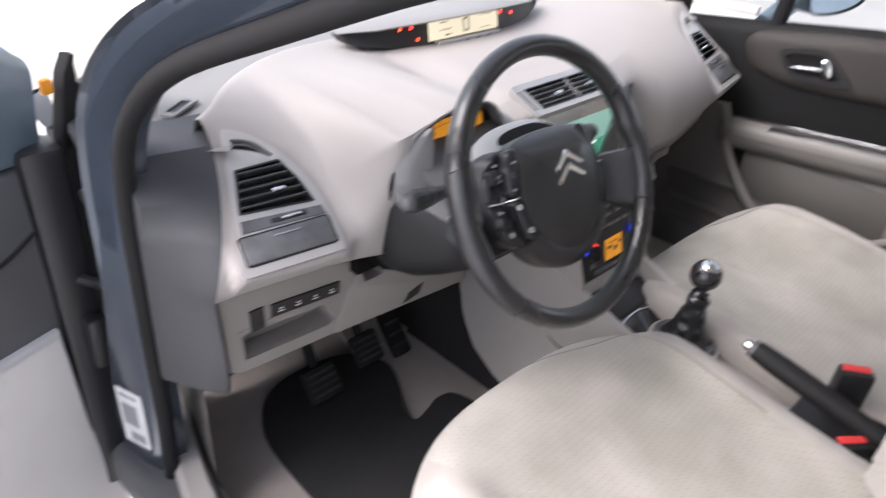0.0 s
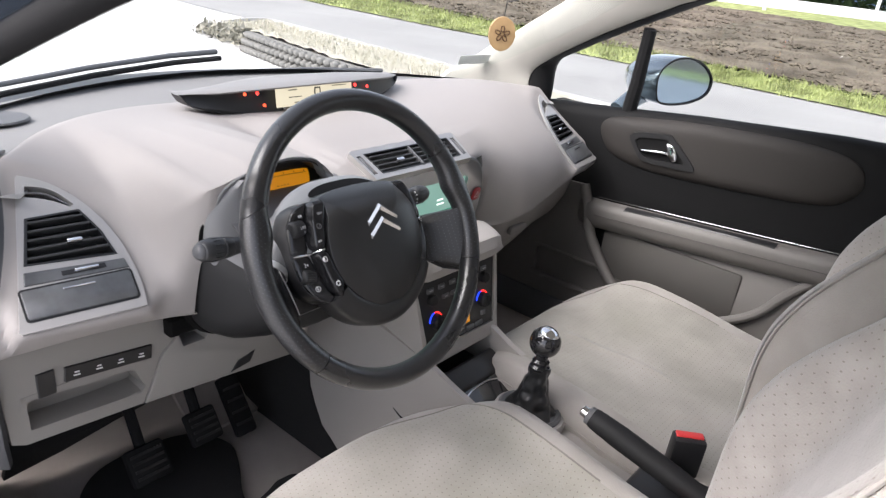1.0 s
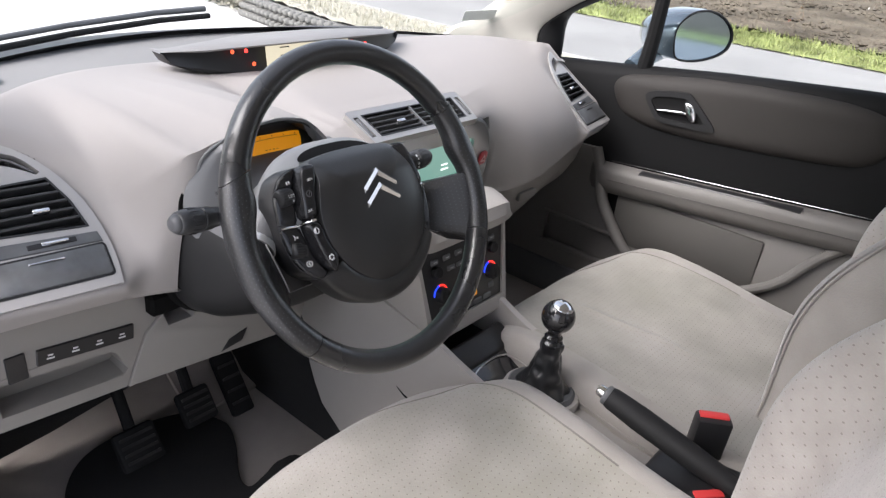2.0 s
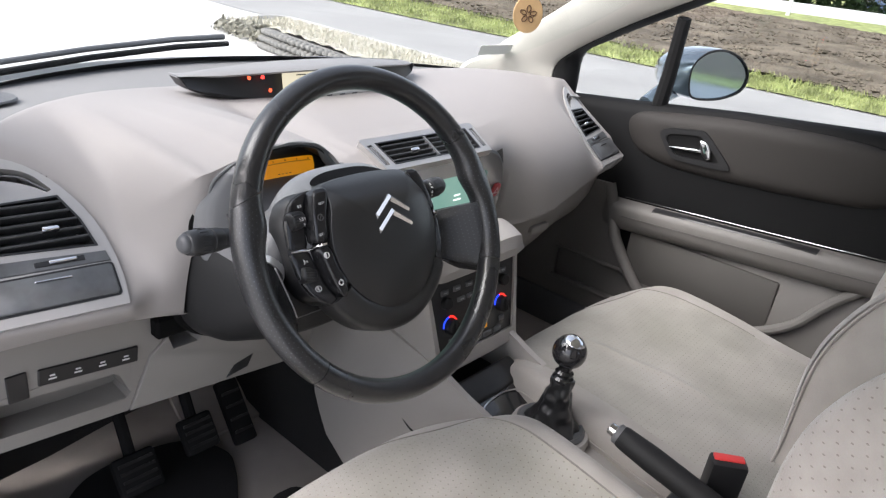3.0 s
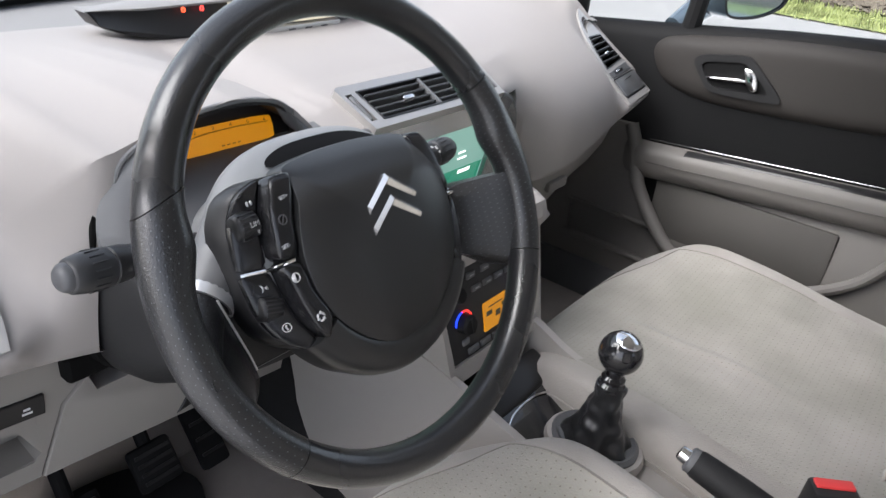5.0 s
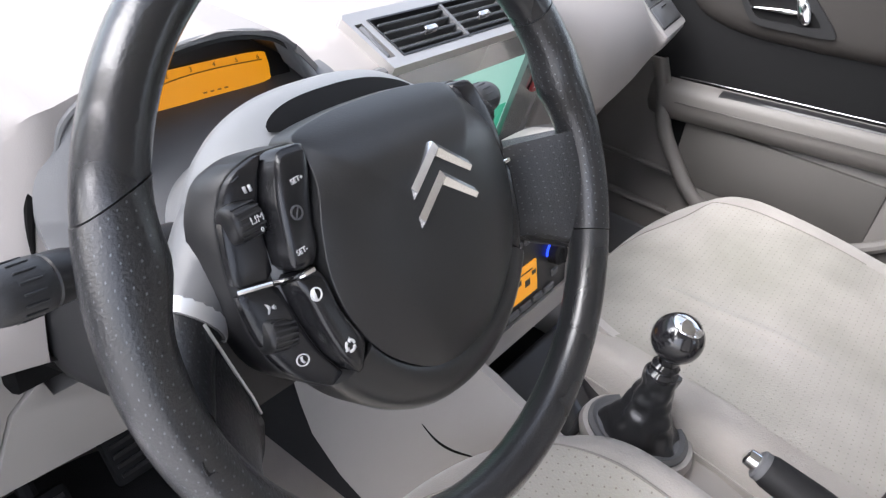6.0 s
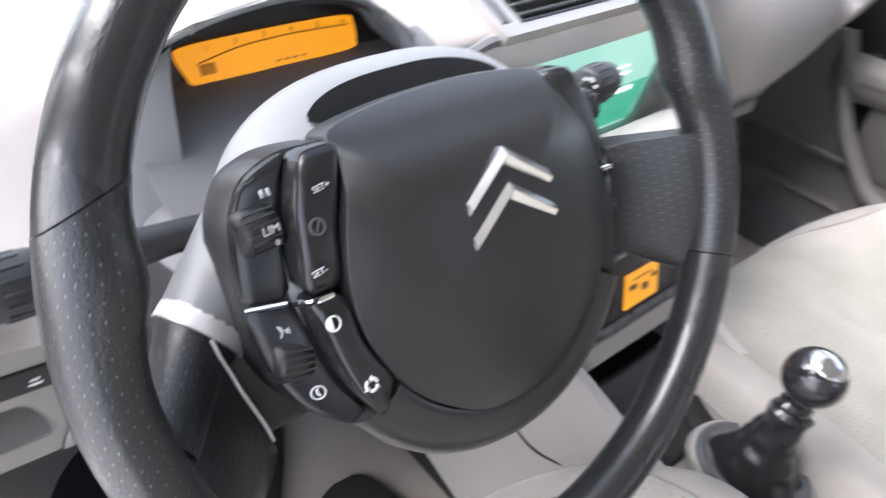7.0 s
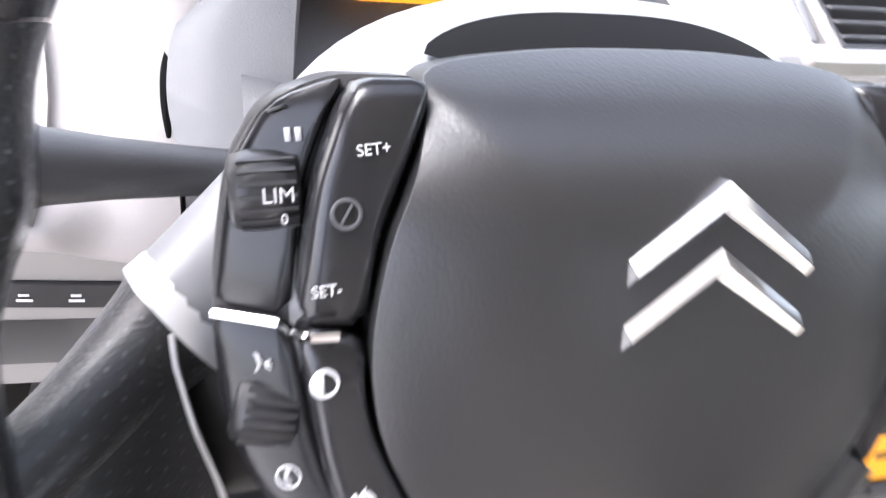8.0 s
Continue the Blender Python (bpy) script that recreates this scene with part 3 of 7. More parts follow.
# centre vents
cvp = part("centre_vent", holed(CV_OUT, [[(-0.102, 0.010), (0.102, 0.010), (0.107, 0.058), (-0.107, 0.058)], [(-0.121, 0.012), (-0.111, 0.012), (-0.115, 0.056), (-0.125, 0.056)], [(0.111, 0.012), (0.121, 0.012), (0.125, 0.056), (0.115, 0.056)]], 0.012, CV @ Matrix.Translation((0, 0, 0.006))), SILVER, dash, "silver surround of the centre vents")
part("recess", box((0.25, 0.058, 0.003), (0, 0.034, -0.028), m=CV), BLACK, cvp)
part("recess_rim", frame_plate([(-0.102, 0.010), (0.102, 0.010), (0.107, 0.058), (-0.107, 0.058)], [(-0.100, 0.012), (0.100, 0.012), (0.105, 0.056), (-0.105, 0.056)], 0.03, CV @ Matrix.Translation((0, 0, 0.007))), BLACK, cvp)
for sx in (-1, 1):
    for k in range(4):
        part("slat", box((0.096, 0.0032, 0.016), (sx * 0.0505, 0.0185 + 0.0105 * k, -0.002), 0.001, 1, m=CV), SLAT, cvp)
    part("toggle", box((0.018, 0.006, 0.008), (sx * 0.045, 0.029, 0.008), 0.002, 2, m=CV), CHROME, cvp)
    part("thumb_wheel", box((0.006, 0.04, 0.006), (sx * 0.118, 0.034, 0.003), 0.002, 2, m=CV), GREY_TRIM, cvp)
part("divider", box((0.004, 0.05, 0.02), (0, 0.034, -0.003), m=CV), GREY_TRIM, cvp)

# centre panel with the screen and the hazard switch
FACE = frame_at((0, 0.262, 0.80), (1, 0, 0), (0, -0.22, 1))
GLOSS = surface("gloss_grey_panel", (0.33, 0.335, 0.34), 0.13, metal=0.6, bump=0.0, vary=0.04, coat=0.6)
face_out = curve_through([(0.134, 0.094), (0.158, 0.084), (0.182, 0.060), (0.199, 0.025), (0.209, -0.02), (0.212, -0.115)], 16) + curve_through([(-0.212, -0.115), (-0.209, -0.02), (-0.199, 0.025), (-0.182, 0.060), (-0.158, 0.084), (-0.134, 0.094)], 16)
SCREEN_HOLE = rounded(0.288, 0.134, 0.014, 5, 0.0, -0.005)
mid = part("centre_panel", holed(face_out, [SCREEN_HOLE], 0.02, FACE), GLOSS, dash, "glossy grey panel around the radio screen")
part("panel_side", tube([FACE @ Vector((x, y, -0.006)) for x, y in face_out] + [FACE @ Vector((*face_out[0], -0.006))], 0.006, 8, False), GREY_TRIM, mid)
LCD_GREEN = glowing("green_lcd", (0.32, 0.62, 0.51), 0.22, (0.10, 0.16, 0.14), 0.12)
scr = part("screen", box((0.290, 0.136, 0.002), (0, -0.005, -0.008), m=FACE), LCD_GREEN, mid, "pale green radio display")
part("screen_band", box((0.280, 0.056, 0.0006), (0, -0.040, -0.0065), m=FACE), glowing("dark_green_lcd", (0.05, 0.36, 0.22), 0.25, (0.02, 0.06, 0.04), 0.12), scr)
LCD_LETTER = glowing("lcd_letters", (0.85, 1.0, 0.9), 0.7)
part("screen_marks", bars([(0.082, 0.016, 0.016, 0.003), (0.086, 0.006, 0.020, 0.003), (0.10, -0.018, 0.028, 0.006), (-0.05, 0.03, 0.05, 0.004)], FACE, -0.006), LCD_LETTER, scr)
hz = part("hazard_switch", slab(rounded(0.021, 0.028, 0.008, 6), 0.004, FACE @ Matrix.Translation((0.184, 0.012, 0.005)), 0.002, 3), surface("hazard_red", (0.35, 0.03, 0.035), 0.35, bump=0.0, vary=0.03), mid, "dark red hazard switch with a triangle")
part("triangle", frame_plate([(-0.008, -0.006), (0.008, -0.006), (0, 0.008)], [(-0.0045, -0.004), (0.0045, -0.004), (0, 0.004)], 0.0006, FACE @ Matrix.Translation((0.184, 0.012, 0.0058))), surface("pale_pink", (0.7, 0.45, 0.45), 0.4, bump=0.0), hz)

# display pod on the brow
def pod_row(x):
    k = max(0.0, 1 - (x / 0.268) ** 2)
    yf = 0.585 - 0.055 * k
    zt, zb = 0.973 + 0.015 * k, 0.970 - 0.043 * k ** 0.42
    back = 0.62 + 0.05 * k
    return yf, zt, zb, back


rows, face_rows = [], []
for i in range(61):
    x = -0.268 + 0.536 * i / 60
    yf, zt, zb, back = pod_row(x)
    e = min(1.0, 5 * (1 - abs(x) / 0.268))
    x += 0.014
    rows.append([(x, yf + 0.004, zt - 0.004 * e), (x, yf - 0.012 * e, zt - 0.003 * e), (x, yf - 0.014 * e, zt), (x, yf - 0.008 * e, zt + 0.0025 * e), (x, yf + 0.02 * e, zt + 0.002 * e), (x, (yf + back) / 2, zt), (x, back, zt - 0.016 * e), (x, back + 0.01 * e, zt - 0.03 * e)])
    face_rows.append([(x, yf + 0.006, zt - 0.003), (x, yf + 0.006 - 0.2 * (zt - zb) * 0.5, (zt + zb) / 2), (x, yf - 0.004, zb + 0.006 * e), (x, yf - 0.001, zb), (x, yf + 0.03, zb - 0.004 * e)])
POD_TOP = surface("pod_top_grey", (0.22, 0.215, 0.21), 0.5, grain=1300, bump=0.25, vary=0.04)
pod = part("display_pod", grid(face_rows), BLACK, dash, "black display pod with a digital speed readout")
part("visor", grid(rows), POD_TOP, pod, "grey visor over the displays", auto=50)
POD = frame_at((-0.003, 0.528, 0.967), (1, 0, 0), (0, 0.18, 1))
LCD_CREAM = glowing("cream_lcd", (0.62, 0.56, 0.40), 0.42, (0.3, 0.28, 0.2), 0.2)
part("readout", box((0.188, 0.037, 0.002), (0, 0, 0.0), 0.0006, 1, m=POD), LCD_CREAM, pod, "cream digital readout showing a zero")
INK = surface("lcd_ink", (0.06, 0.055, 0.04), 0.5, bump=0.0)
part("digit", frame_plate(rounded(0.016, 0.025, 0.002, 2), rounded(0.0105, 0.0195, 0.001, 2), 0.0006, POD @ Matrix.Translation((0.004, 0, 0.0018))), INK, pod)
part("readout_marks", bars([(-0.055, 0.011, 0.02, 0.002), (-0.05, -0.002, 0.03, 0.0015), (0.06, 0.012, 0.036, 0.0015), (-0.045, -0.012, 0.016, 0.002), (0.055, -0.012, 0.03, 0.0012)], POD, 0.0014), INK, pod)
WARN_R, WARN_A = glowing("red_lamp", (1.0, 0.04, 0.03), 2.0), glowing("amber_lamp", (1.0, 0.09, 0.03), 1.4)
for x, y, mat in ((-0.150, 0.010, WARN_A), (-0.126, 0.010, WARN_R), (-0.114, -0.012, WARN_A), (0.112, 0.008, WARN_R), (0.152, 0.002, WARN_R)):
    part("warning_lamp", frame_plate(rounded(0.006, 0.006, 0.0027, 4), rounded(0.003, 0.003, 0.001, 4), 0.001, POD @ Matrix.Translation((x, y, 0.004 - 0.6 * abs(x) ** 2 - 0.004))), mat, pod)
part("pod_foot", box((0.17, 0.03, 0.012), (0.01, 0.535, 0.940), 0.003, 2), SILVER, pod, "silver strip under the pod")
part("foot_marks", bars([(-0.02, 0, 0.012, 0.003), (0.01, 0, 0.012, 0.003), (0.04, 0, 0.012, 0.003)], frame_at((0.02, 0.5185, 0.940), (1, 0, 0), (0, 0, 1))), surface("print_dark", (0.08, 0.08, 0.08), 0.6, bump=0.0), pod)

# lower panels
# Light grey trim darkened for the shade under the dashboard's overhang.
LOWER_TRIM = surface("shaded_panel_plastic", (0.250, 0.235, 0.219), 0.55, grain=1300, bump=0.25, vary=0.04)
LOW = frame_at((0, 0.266, 0.0), (1, 0, 0), (0, 0.04, 1))
tray_hole = [(-0.652, 0.650), (-0.508, 0.641), (-0.500, 0.648), (-0.513, 0.677), (-0.52, 0.682), (-0.648, 0.692), (-0.653, 0.688)]
left_out = [(-0.676, 0.640), (-0.66, 0.632), (-0.505, 0.622), (-0.474, 0.690), (-0.447, 0.712), (-0.447, 0.765), (-0.55, 0.775), (-0.684, 0.768)]
low = part("lower_panel", holed(left_out, [tray_hole], 0.05, LOW), LOWER_TRIM, dash, "light grey lower dashboard panel with an open tray")
part("under_panel", box((0.56, 0.36, 0.012), (-0.41, 0.515, 0.615), 0.003, 1), BLACK, dash, "black panel under the dashboard")
part("tray", join(box((0.165, 0.004, 0.07), (-0.577, 0.336, 0.667)), box((0.165, 0.044, 0.004), (-0.577, 0.315, 0.640)), box((0.165, 0.044, 0.004), (-0.577, 0.315, 0.697)), box((0.004, 0.044, 0.06), (-0.658, 0.315, 0.667)), box((0.004, 0.044, 0.06), (-0.496, 0.315, 0.667))), LOWER_TRIM, low)
part("switch_panel", box((0.118, 0.021, 0.004), (0, 0, 0.001), 0.001, 1, m=LOW @ pose(-0.547, 0.706, 0, 0, 0, -5.4)), BLACK, low, "row of four black switches with white marks")
MARK = surface("white_print", (0.75, 0.75, 0.75), 0.5, bump=0.0)
for k in range(4):
    part("switch_mark", bars([(-0.044 + 0.029 * k, -0.003, 0.009, 0.002), (-0.044 + 0.029 * k, 0.0012, 0.006, 0.002)], LOW @ pose(-0.547, 0.706, 0, 0, 0, -5.4), 0.0036), MARK, low)
part("blank_switch", box((0.022, 0.034, 0.004), (-0.628, 0.708, 0.001), 0.001, 1, m=LOW), BLACK, low)
cover_out = [(-0.503, 0.6215), (-0.22, 0.597), (-0.20, 0.66), (-0.30, 0.70), (-0.395, 0.700), (-0.405, 0.690), (-0.440, 0.690), (-0.446, 0.710), (-0.472, 0.690)]
cover = part("column_cover", slab(cover_out, 0.05, LOW @ Matrix.Translation((0, 0, 0.003)), 0.002, 2), LOWER_TRIM, dash, "light grey fuse cover with a finger catch")
# Black slab laid on for the shade in the finger notch.
part("catch", slab([(-0.364, 0.614), (-0.328, 0.619), (-0.318, 0.637), (-0.350, 0.630)], 0.004, LOW @ Matrix.Translation((0, 0, 0.0045)), 0.001, 1), BLACK, cover)
rows = []
for i in range(25):
    x = 0.13 + 0.56 * i / 24
    k = x / 0.69
    ly, lz = spread(x, LIP)
    rows.append([(x, ly + 0.02, lz - 0.008), (x, ly + 0.030, lz - 0.03), (x, ly + 0.045, lz - 0.08), (x, ly + 0.07, lz - 0.125), (x, ly + 0.12, lz - 0.15), (x, ly + 0.25, lz - 0.15)])
part("glovebox_panel", grid(rows), LOWER_TRIM, dash, "light grey glovebox lid")
part("glovebox_catch", box((0.06, 0.012, 0.018), (0.36, 0.258, 0.695), 0.004, 2), LOWER_TRIM, dash)
SEAL_SIDE = [(0.50, 0.380), (0.60, 0.378), (0.70, 0.371), (0.82, 0.361), (0.92, 0.348), (0.98, 0.338)]
rows = []
for e in [Vector((-0.680, 0.298, 0.60)), Vector((-0.688, 0.279, 0.65)), Vector((-0.690, 0.277, 0.71))] + [e for e in [dash_skin(-1, k / 60) for k in range(56)] if e.z < 0.934]:
    b = Vector((-0.733, spread(e.z, SEAL_SIDE)[0] + 0.006, e.z))
    if b.y < e.y + 0.02:
        b.y = e.y + 0.02
    rows.append([e, e.lerp(b, 0.12) + Vector((-0.004, -0.002, 0)), e.lerp(b, 0.5) + Vector((-0.004, 0, 0)), b, b + Vector((0.0, 0.15, -0.01))])
rows.append([p + Vector((0.04, 0.10, 0.002)) for p in rows[-1]])
side = grid(rows)
part("side_panel", thick(side, 0.01), surface("dark_end_plastic", (0.040, 0.0415, 0.046), 0.55, grain=1300, bump=0.3, vary=0.05), dash, "dark grey end panel of the dashboard")
# instrument cowl behind the wheel
def cowl_ring(y, cx, w, top, low, n=40, e=2.4):
    cz, h = (top + low) / 2, (top - low) / 2
    out = []
    for k in range(n):
        a = 2 * math.pi * k / n
        c, s = math.cos(a), math.sin(a)
        out.append((cx + w * math.copysign(abs(c) ** (2 / e), c), y, cz + h * math.copysign(abs(s) ** (2 / e), s)))
    return out


COWL = surface("cowl_plastic", (0.012, 0.0123, 0.013), 0.55, spec=0.3, grain=1300, bump=0.3, vary=0.05)
HOOD_GREY = surface("hood_plastic", (0.17, 0.173, 0.178), 0.5, grain=1300, bump=0.3, vary=0.05)
# Shade in gaps and slits, laid on as matt black solids.
HOLE = surface("matt_black_gap", (0.008, 0.008, 0.008), 0.9, spec=0.05, bump=0.0)
COWL_RINGS = [cowl_ring(0.40, -0.322, 0.114, 0.90, 0.715, e=3.5), cowl_ring(0.275, -0.326, 0.127, 0.905, 0.716, e=3.4), cowl_ring(0.235, -0.326, 0.1315, 0.908, 0.720, e=3.6), cowl_ring(0.198, -0.326, 0.128, 0.905, 0.728, e=3.4), cowl_ring(0.165, -0.325, 0.116, 0.892, 0.742, e=3.0), cowl_ring(0.135, -0.326, 0.104, 0.880, 0.758), cowl_ring(0.115, -0.327, 0.088, 0.868, 0.776)]


def cowl_half(upper):
    """The cowl's upper half, paler for light from above, or its charcoal lower half; their border falls towards the
    driver.
    """
    bm = grid(COWL_RINGS, close_v=True, caps=True)
    gone = [f for f in bm.faces if (f.calc_center_median().z > 0.868 - 0.30 * (0.20 - f.calc_center_median().y)) != upper]
    bmesh.ops.delete(bm, geom=gone, context="FACES")
    return finish(bm)


cowl = part("instrument_cowl", cowl_half(False), COWL, dash, "charcoal instrument cowl with an amber rev counter", 60)
part("upper_half", cowl_half(True), GREY_TRIM, cowl, "upper half of the cowl, greyer for the light from above", 60)
part("cowl_gap", tube([p for p in cowl_ring(0.262, -0.322, 0.130, 0.905, 0.712, e=2.8)[12:36]], 0.012, 8), HOLE, cowl)
part("cheek_gap", tube(curve_through([(-0.400, 0.206, 0.967), (-0.420, 0.210, 0.955), (-0.434, 0.213, 0.942), (-0.450, 0.214, 0.919), (-0.4575, 0.214, 0.893), (-0.4595, 0.216, 0.868)], 24), [0.001 + 0.0035 * math.sin(math.pi * k / 23) for k in range(24)], 8), HOLE, cowl)
part("column_gap", box((0.105, 0.02, 0.030), (-0.420, 0.281, 0.736), 0.004, 1), HOLE, dash)
hood_rows = []
for x, y, z in HOOD:
    d = Vector((x + 0.325, 0, z - 0.90)).normalized()
    o, q = Vector((x, y, z)), Vector((x, y, z)) - 0.0045 * d
    hood_rows.append([o + Vector((0, 0.010, 0)) - 0.001 * d, o + Vector((0, 0.004, 0)), o + Vector((0, 0.001, 0)) - 0.001 * d, q, q + Vector((0, 0.012, 0)) - 0.001 * d, q + Vector((0, 0.045, 0)) - 0.006 * d])
part("hood", grid(hood_rows), COWL, cowl, "dark hood over the display")
part("arch_edge", tube([(x, y + 0.001, z) for x, y, z in HOOD], 0.0022, 8), HOOD_GREY, cowl)
# the ear beside the display and the wall that runs out towards the centre vents
ear_out = curve_through([(-0.415, 0.198, 0.964), (-0.434, 0.202, 0.948), (-0.450, 0.206, 0.926), (-0.456, 0.207, 0.906), (-0.457, 0.204, 0.885), (-0.452, 0.196, 0.858)], 20)
ear_in = curve_through([(-0.402, 0.196, 0.968), (-0.406, 0.192, 0.954), (-0.408, 0.188, 0.935), (-0.409, 0.186, 0.910), (-0.410, 0.184, 0.885), (-0.412, 0.182, 0.858)], 20)
part("ear", grid([[Vector(o) + Vector((0.004, 0.03, 0)), Vector(o), Vector(o).lerp(Vector(i), 0.4) + Vector((0, -0.006, 0)), Vector(i), Vector(i) + Vector((0.006, 0.04, 0))] for o, i in zip(ear_out, ear_in)]), HOOD_GREY, cowl, "grey cheek beside the display", 60)
limb = HOOD[25:]
part("flare_wall", grid([[Vector(p) + Vector((0, 0.001, -0.001)), Vector(p).lerp(Vector((-0.246 + 0.036 * k / (len(limb) - 1), 0.226 - 0.07 * k / (len(limb) - 1), 0.926 - 0.05 * k / (len(limb) - 1))), 0.55) + Vector((0, 0.004, -0.004)), Vector((-0.246 + 0.036 * k / (len(limb) - 1), 0.226 - 0.07 * k / (len(limb) - 1), 0.926 - 0.05 * k / (len(limb) - 1)))] for k, p in enumerate(limb)]), HOOD_GREY, cowl, "grey wall of the instrument recess", 60)
AMBER = glowing("amber_lcd", (1.0, 0.36, 0.004), 0.13, (0.72, 0.34, 0.01), 0.3)
REV = frame_at((-0.327, 0.2315, 0.9375), (1, -0.024, 0), (0, 0.36, 1)) @ Matrix.Diagonal((0.70, 0.62, 1, 1))
LEDGE = surface("ledge_plastic", (0.12, 0.121, 0.124), 0.5, grain=1300, bump=0.3, vary=0.05)
LEDGE_LINE = [(0.236, 0.9285), (0.226, 0.9265), (0.21, 0.921), (0.19, 0.912), (0.17, 0.902), (0.15, 0.890), (0.13, 0.874), (0.115, 0.855), (0.108, 0.835)]
part("ledge", thick(grid([[(x, y, z - 0.05 * max(0.0, abs(x + 0.327) - 0.085) ** 1.0 * smooth_step((0.23 - y) / 0.06)) for y, z in LEDGE_LINE] for x in [-0.428 + 0.212 * k / 16 for k in range(17)]]), 0.003), LEDGE, cowl, auto=60)
# Black plate, taller than the display, for the shade under the hood.
part("backing", slab([(-0.096, -0.020), (0.078, -0.020), (0.074, 0.012), (0.045, 0.030), (-0.02, 0.040), (-0.075, 0.034), (-0.098, 0.016)], 0.003, frame_at((-0.327, 0.2365, 0.9375), (1, -0.024, 0), (0, 0.36, 1))), BLACK, cowl)
rev = part("rev_counter", slab(curve_through([(-0.070, -0.0185), (0.0, -0.0175), (0.070, -0.0165), (0.079, -0.008), (0.079, 0.010), (0.074, 0.0165), (0.04, 0.0185), (-0.03, 0.0185), (-0.078, 0.0165), (-0.086, 0.010), (-0.080, -0.010)], 44, True), 0.003, REV), AMBER, cowl, "amber rev counter display")
REV_INK = surface("amber_lcd_ink", (0.22, 0.11, 0.015), 0.5, bump=0.0)
part("scale_arc", tube([REV @ Vector((x, y, 0.001)) for x, y in curve_through([(-0.07, 0.000), (-0.03, 0.008), (0.02, 0.010), (0.072, 0.008)], 14)], 0.0004, 6), REV_INK, rev)
for k in range(6):
    words(str(k + 1), 0.0068, REV @ Matrix.Translation((-0.060 + 0.0255 * k, 0.0115 + 0.003 * math.sin(k / 5 * math.pi), 0.0012)), REV_INK, "number", rev)
part("rev_bars", bars([(-0.068 + 0.0028 * k, -0.006, 0.0017, 0.010) for k in range(5)] + [(0.0 + 0.008 * k, -0.012, 0.004, 0.0016) for k in range(4)], REV), REV_INK, rev)

# ---- steering wheel ----
HUB = Vector((-0.327, 0.0395, 0.918))
LEANED = 0.451
WHEEL = frame_at(HUB, (1, 0, 0), (0, math.sin(LEANED), math.cos(LEANED)))
wheel = thing("steering_wheel", HUB, "black leather steering wheel with a fixed button hub", "steering wheel")
RIM_R, RIM_T = 0.1728, 0.0136
RIM_SET = WHEEL @ Matrix.Translation((0.0026, 0.0029, -0.001)) @ Matrix.Rotation(-0.03, 4, "X") @ Matrix.Rotation(-0.018, 4, "Y")
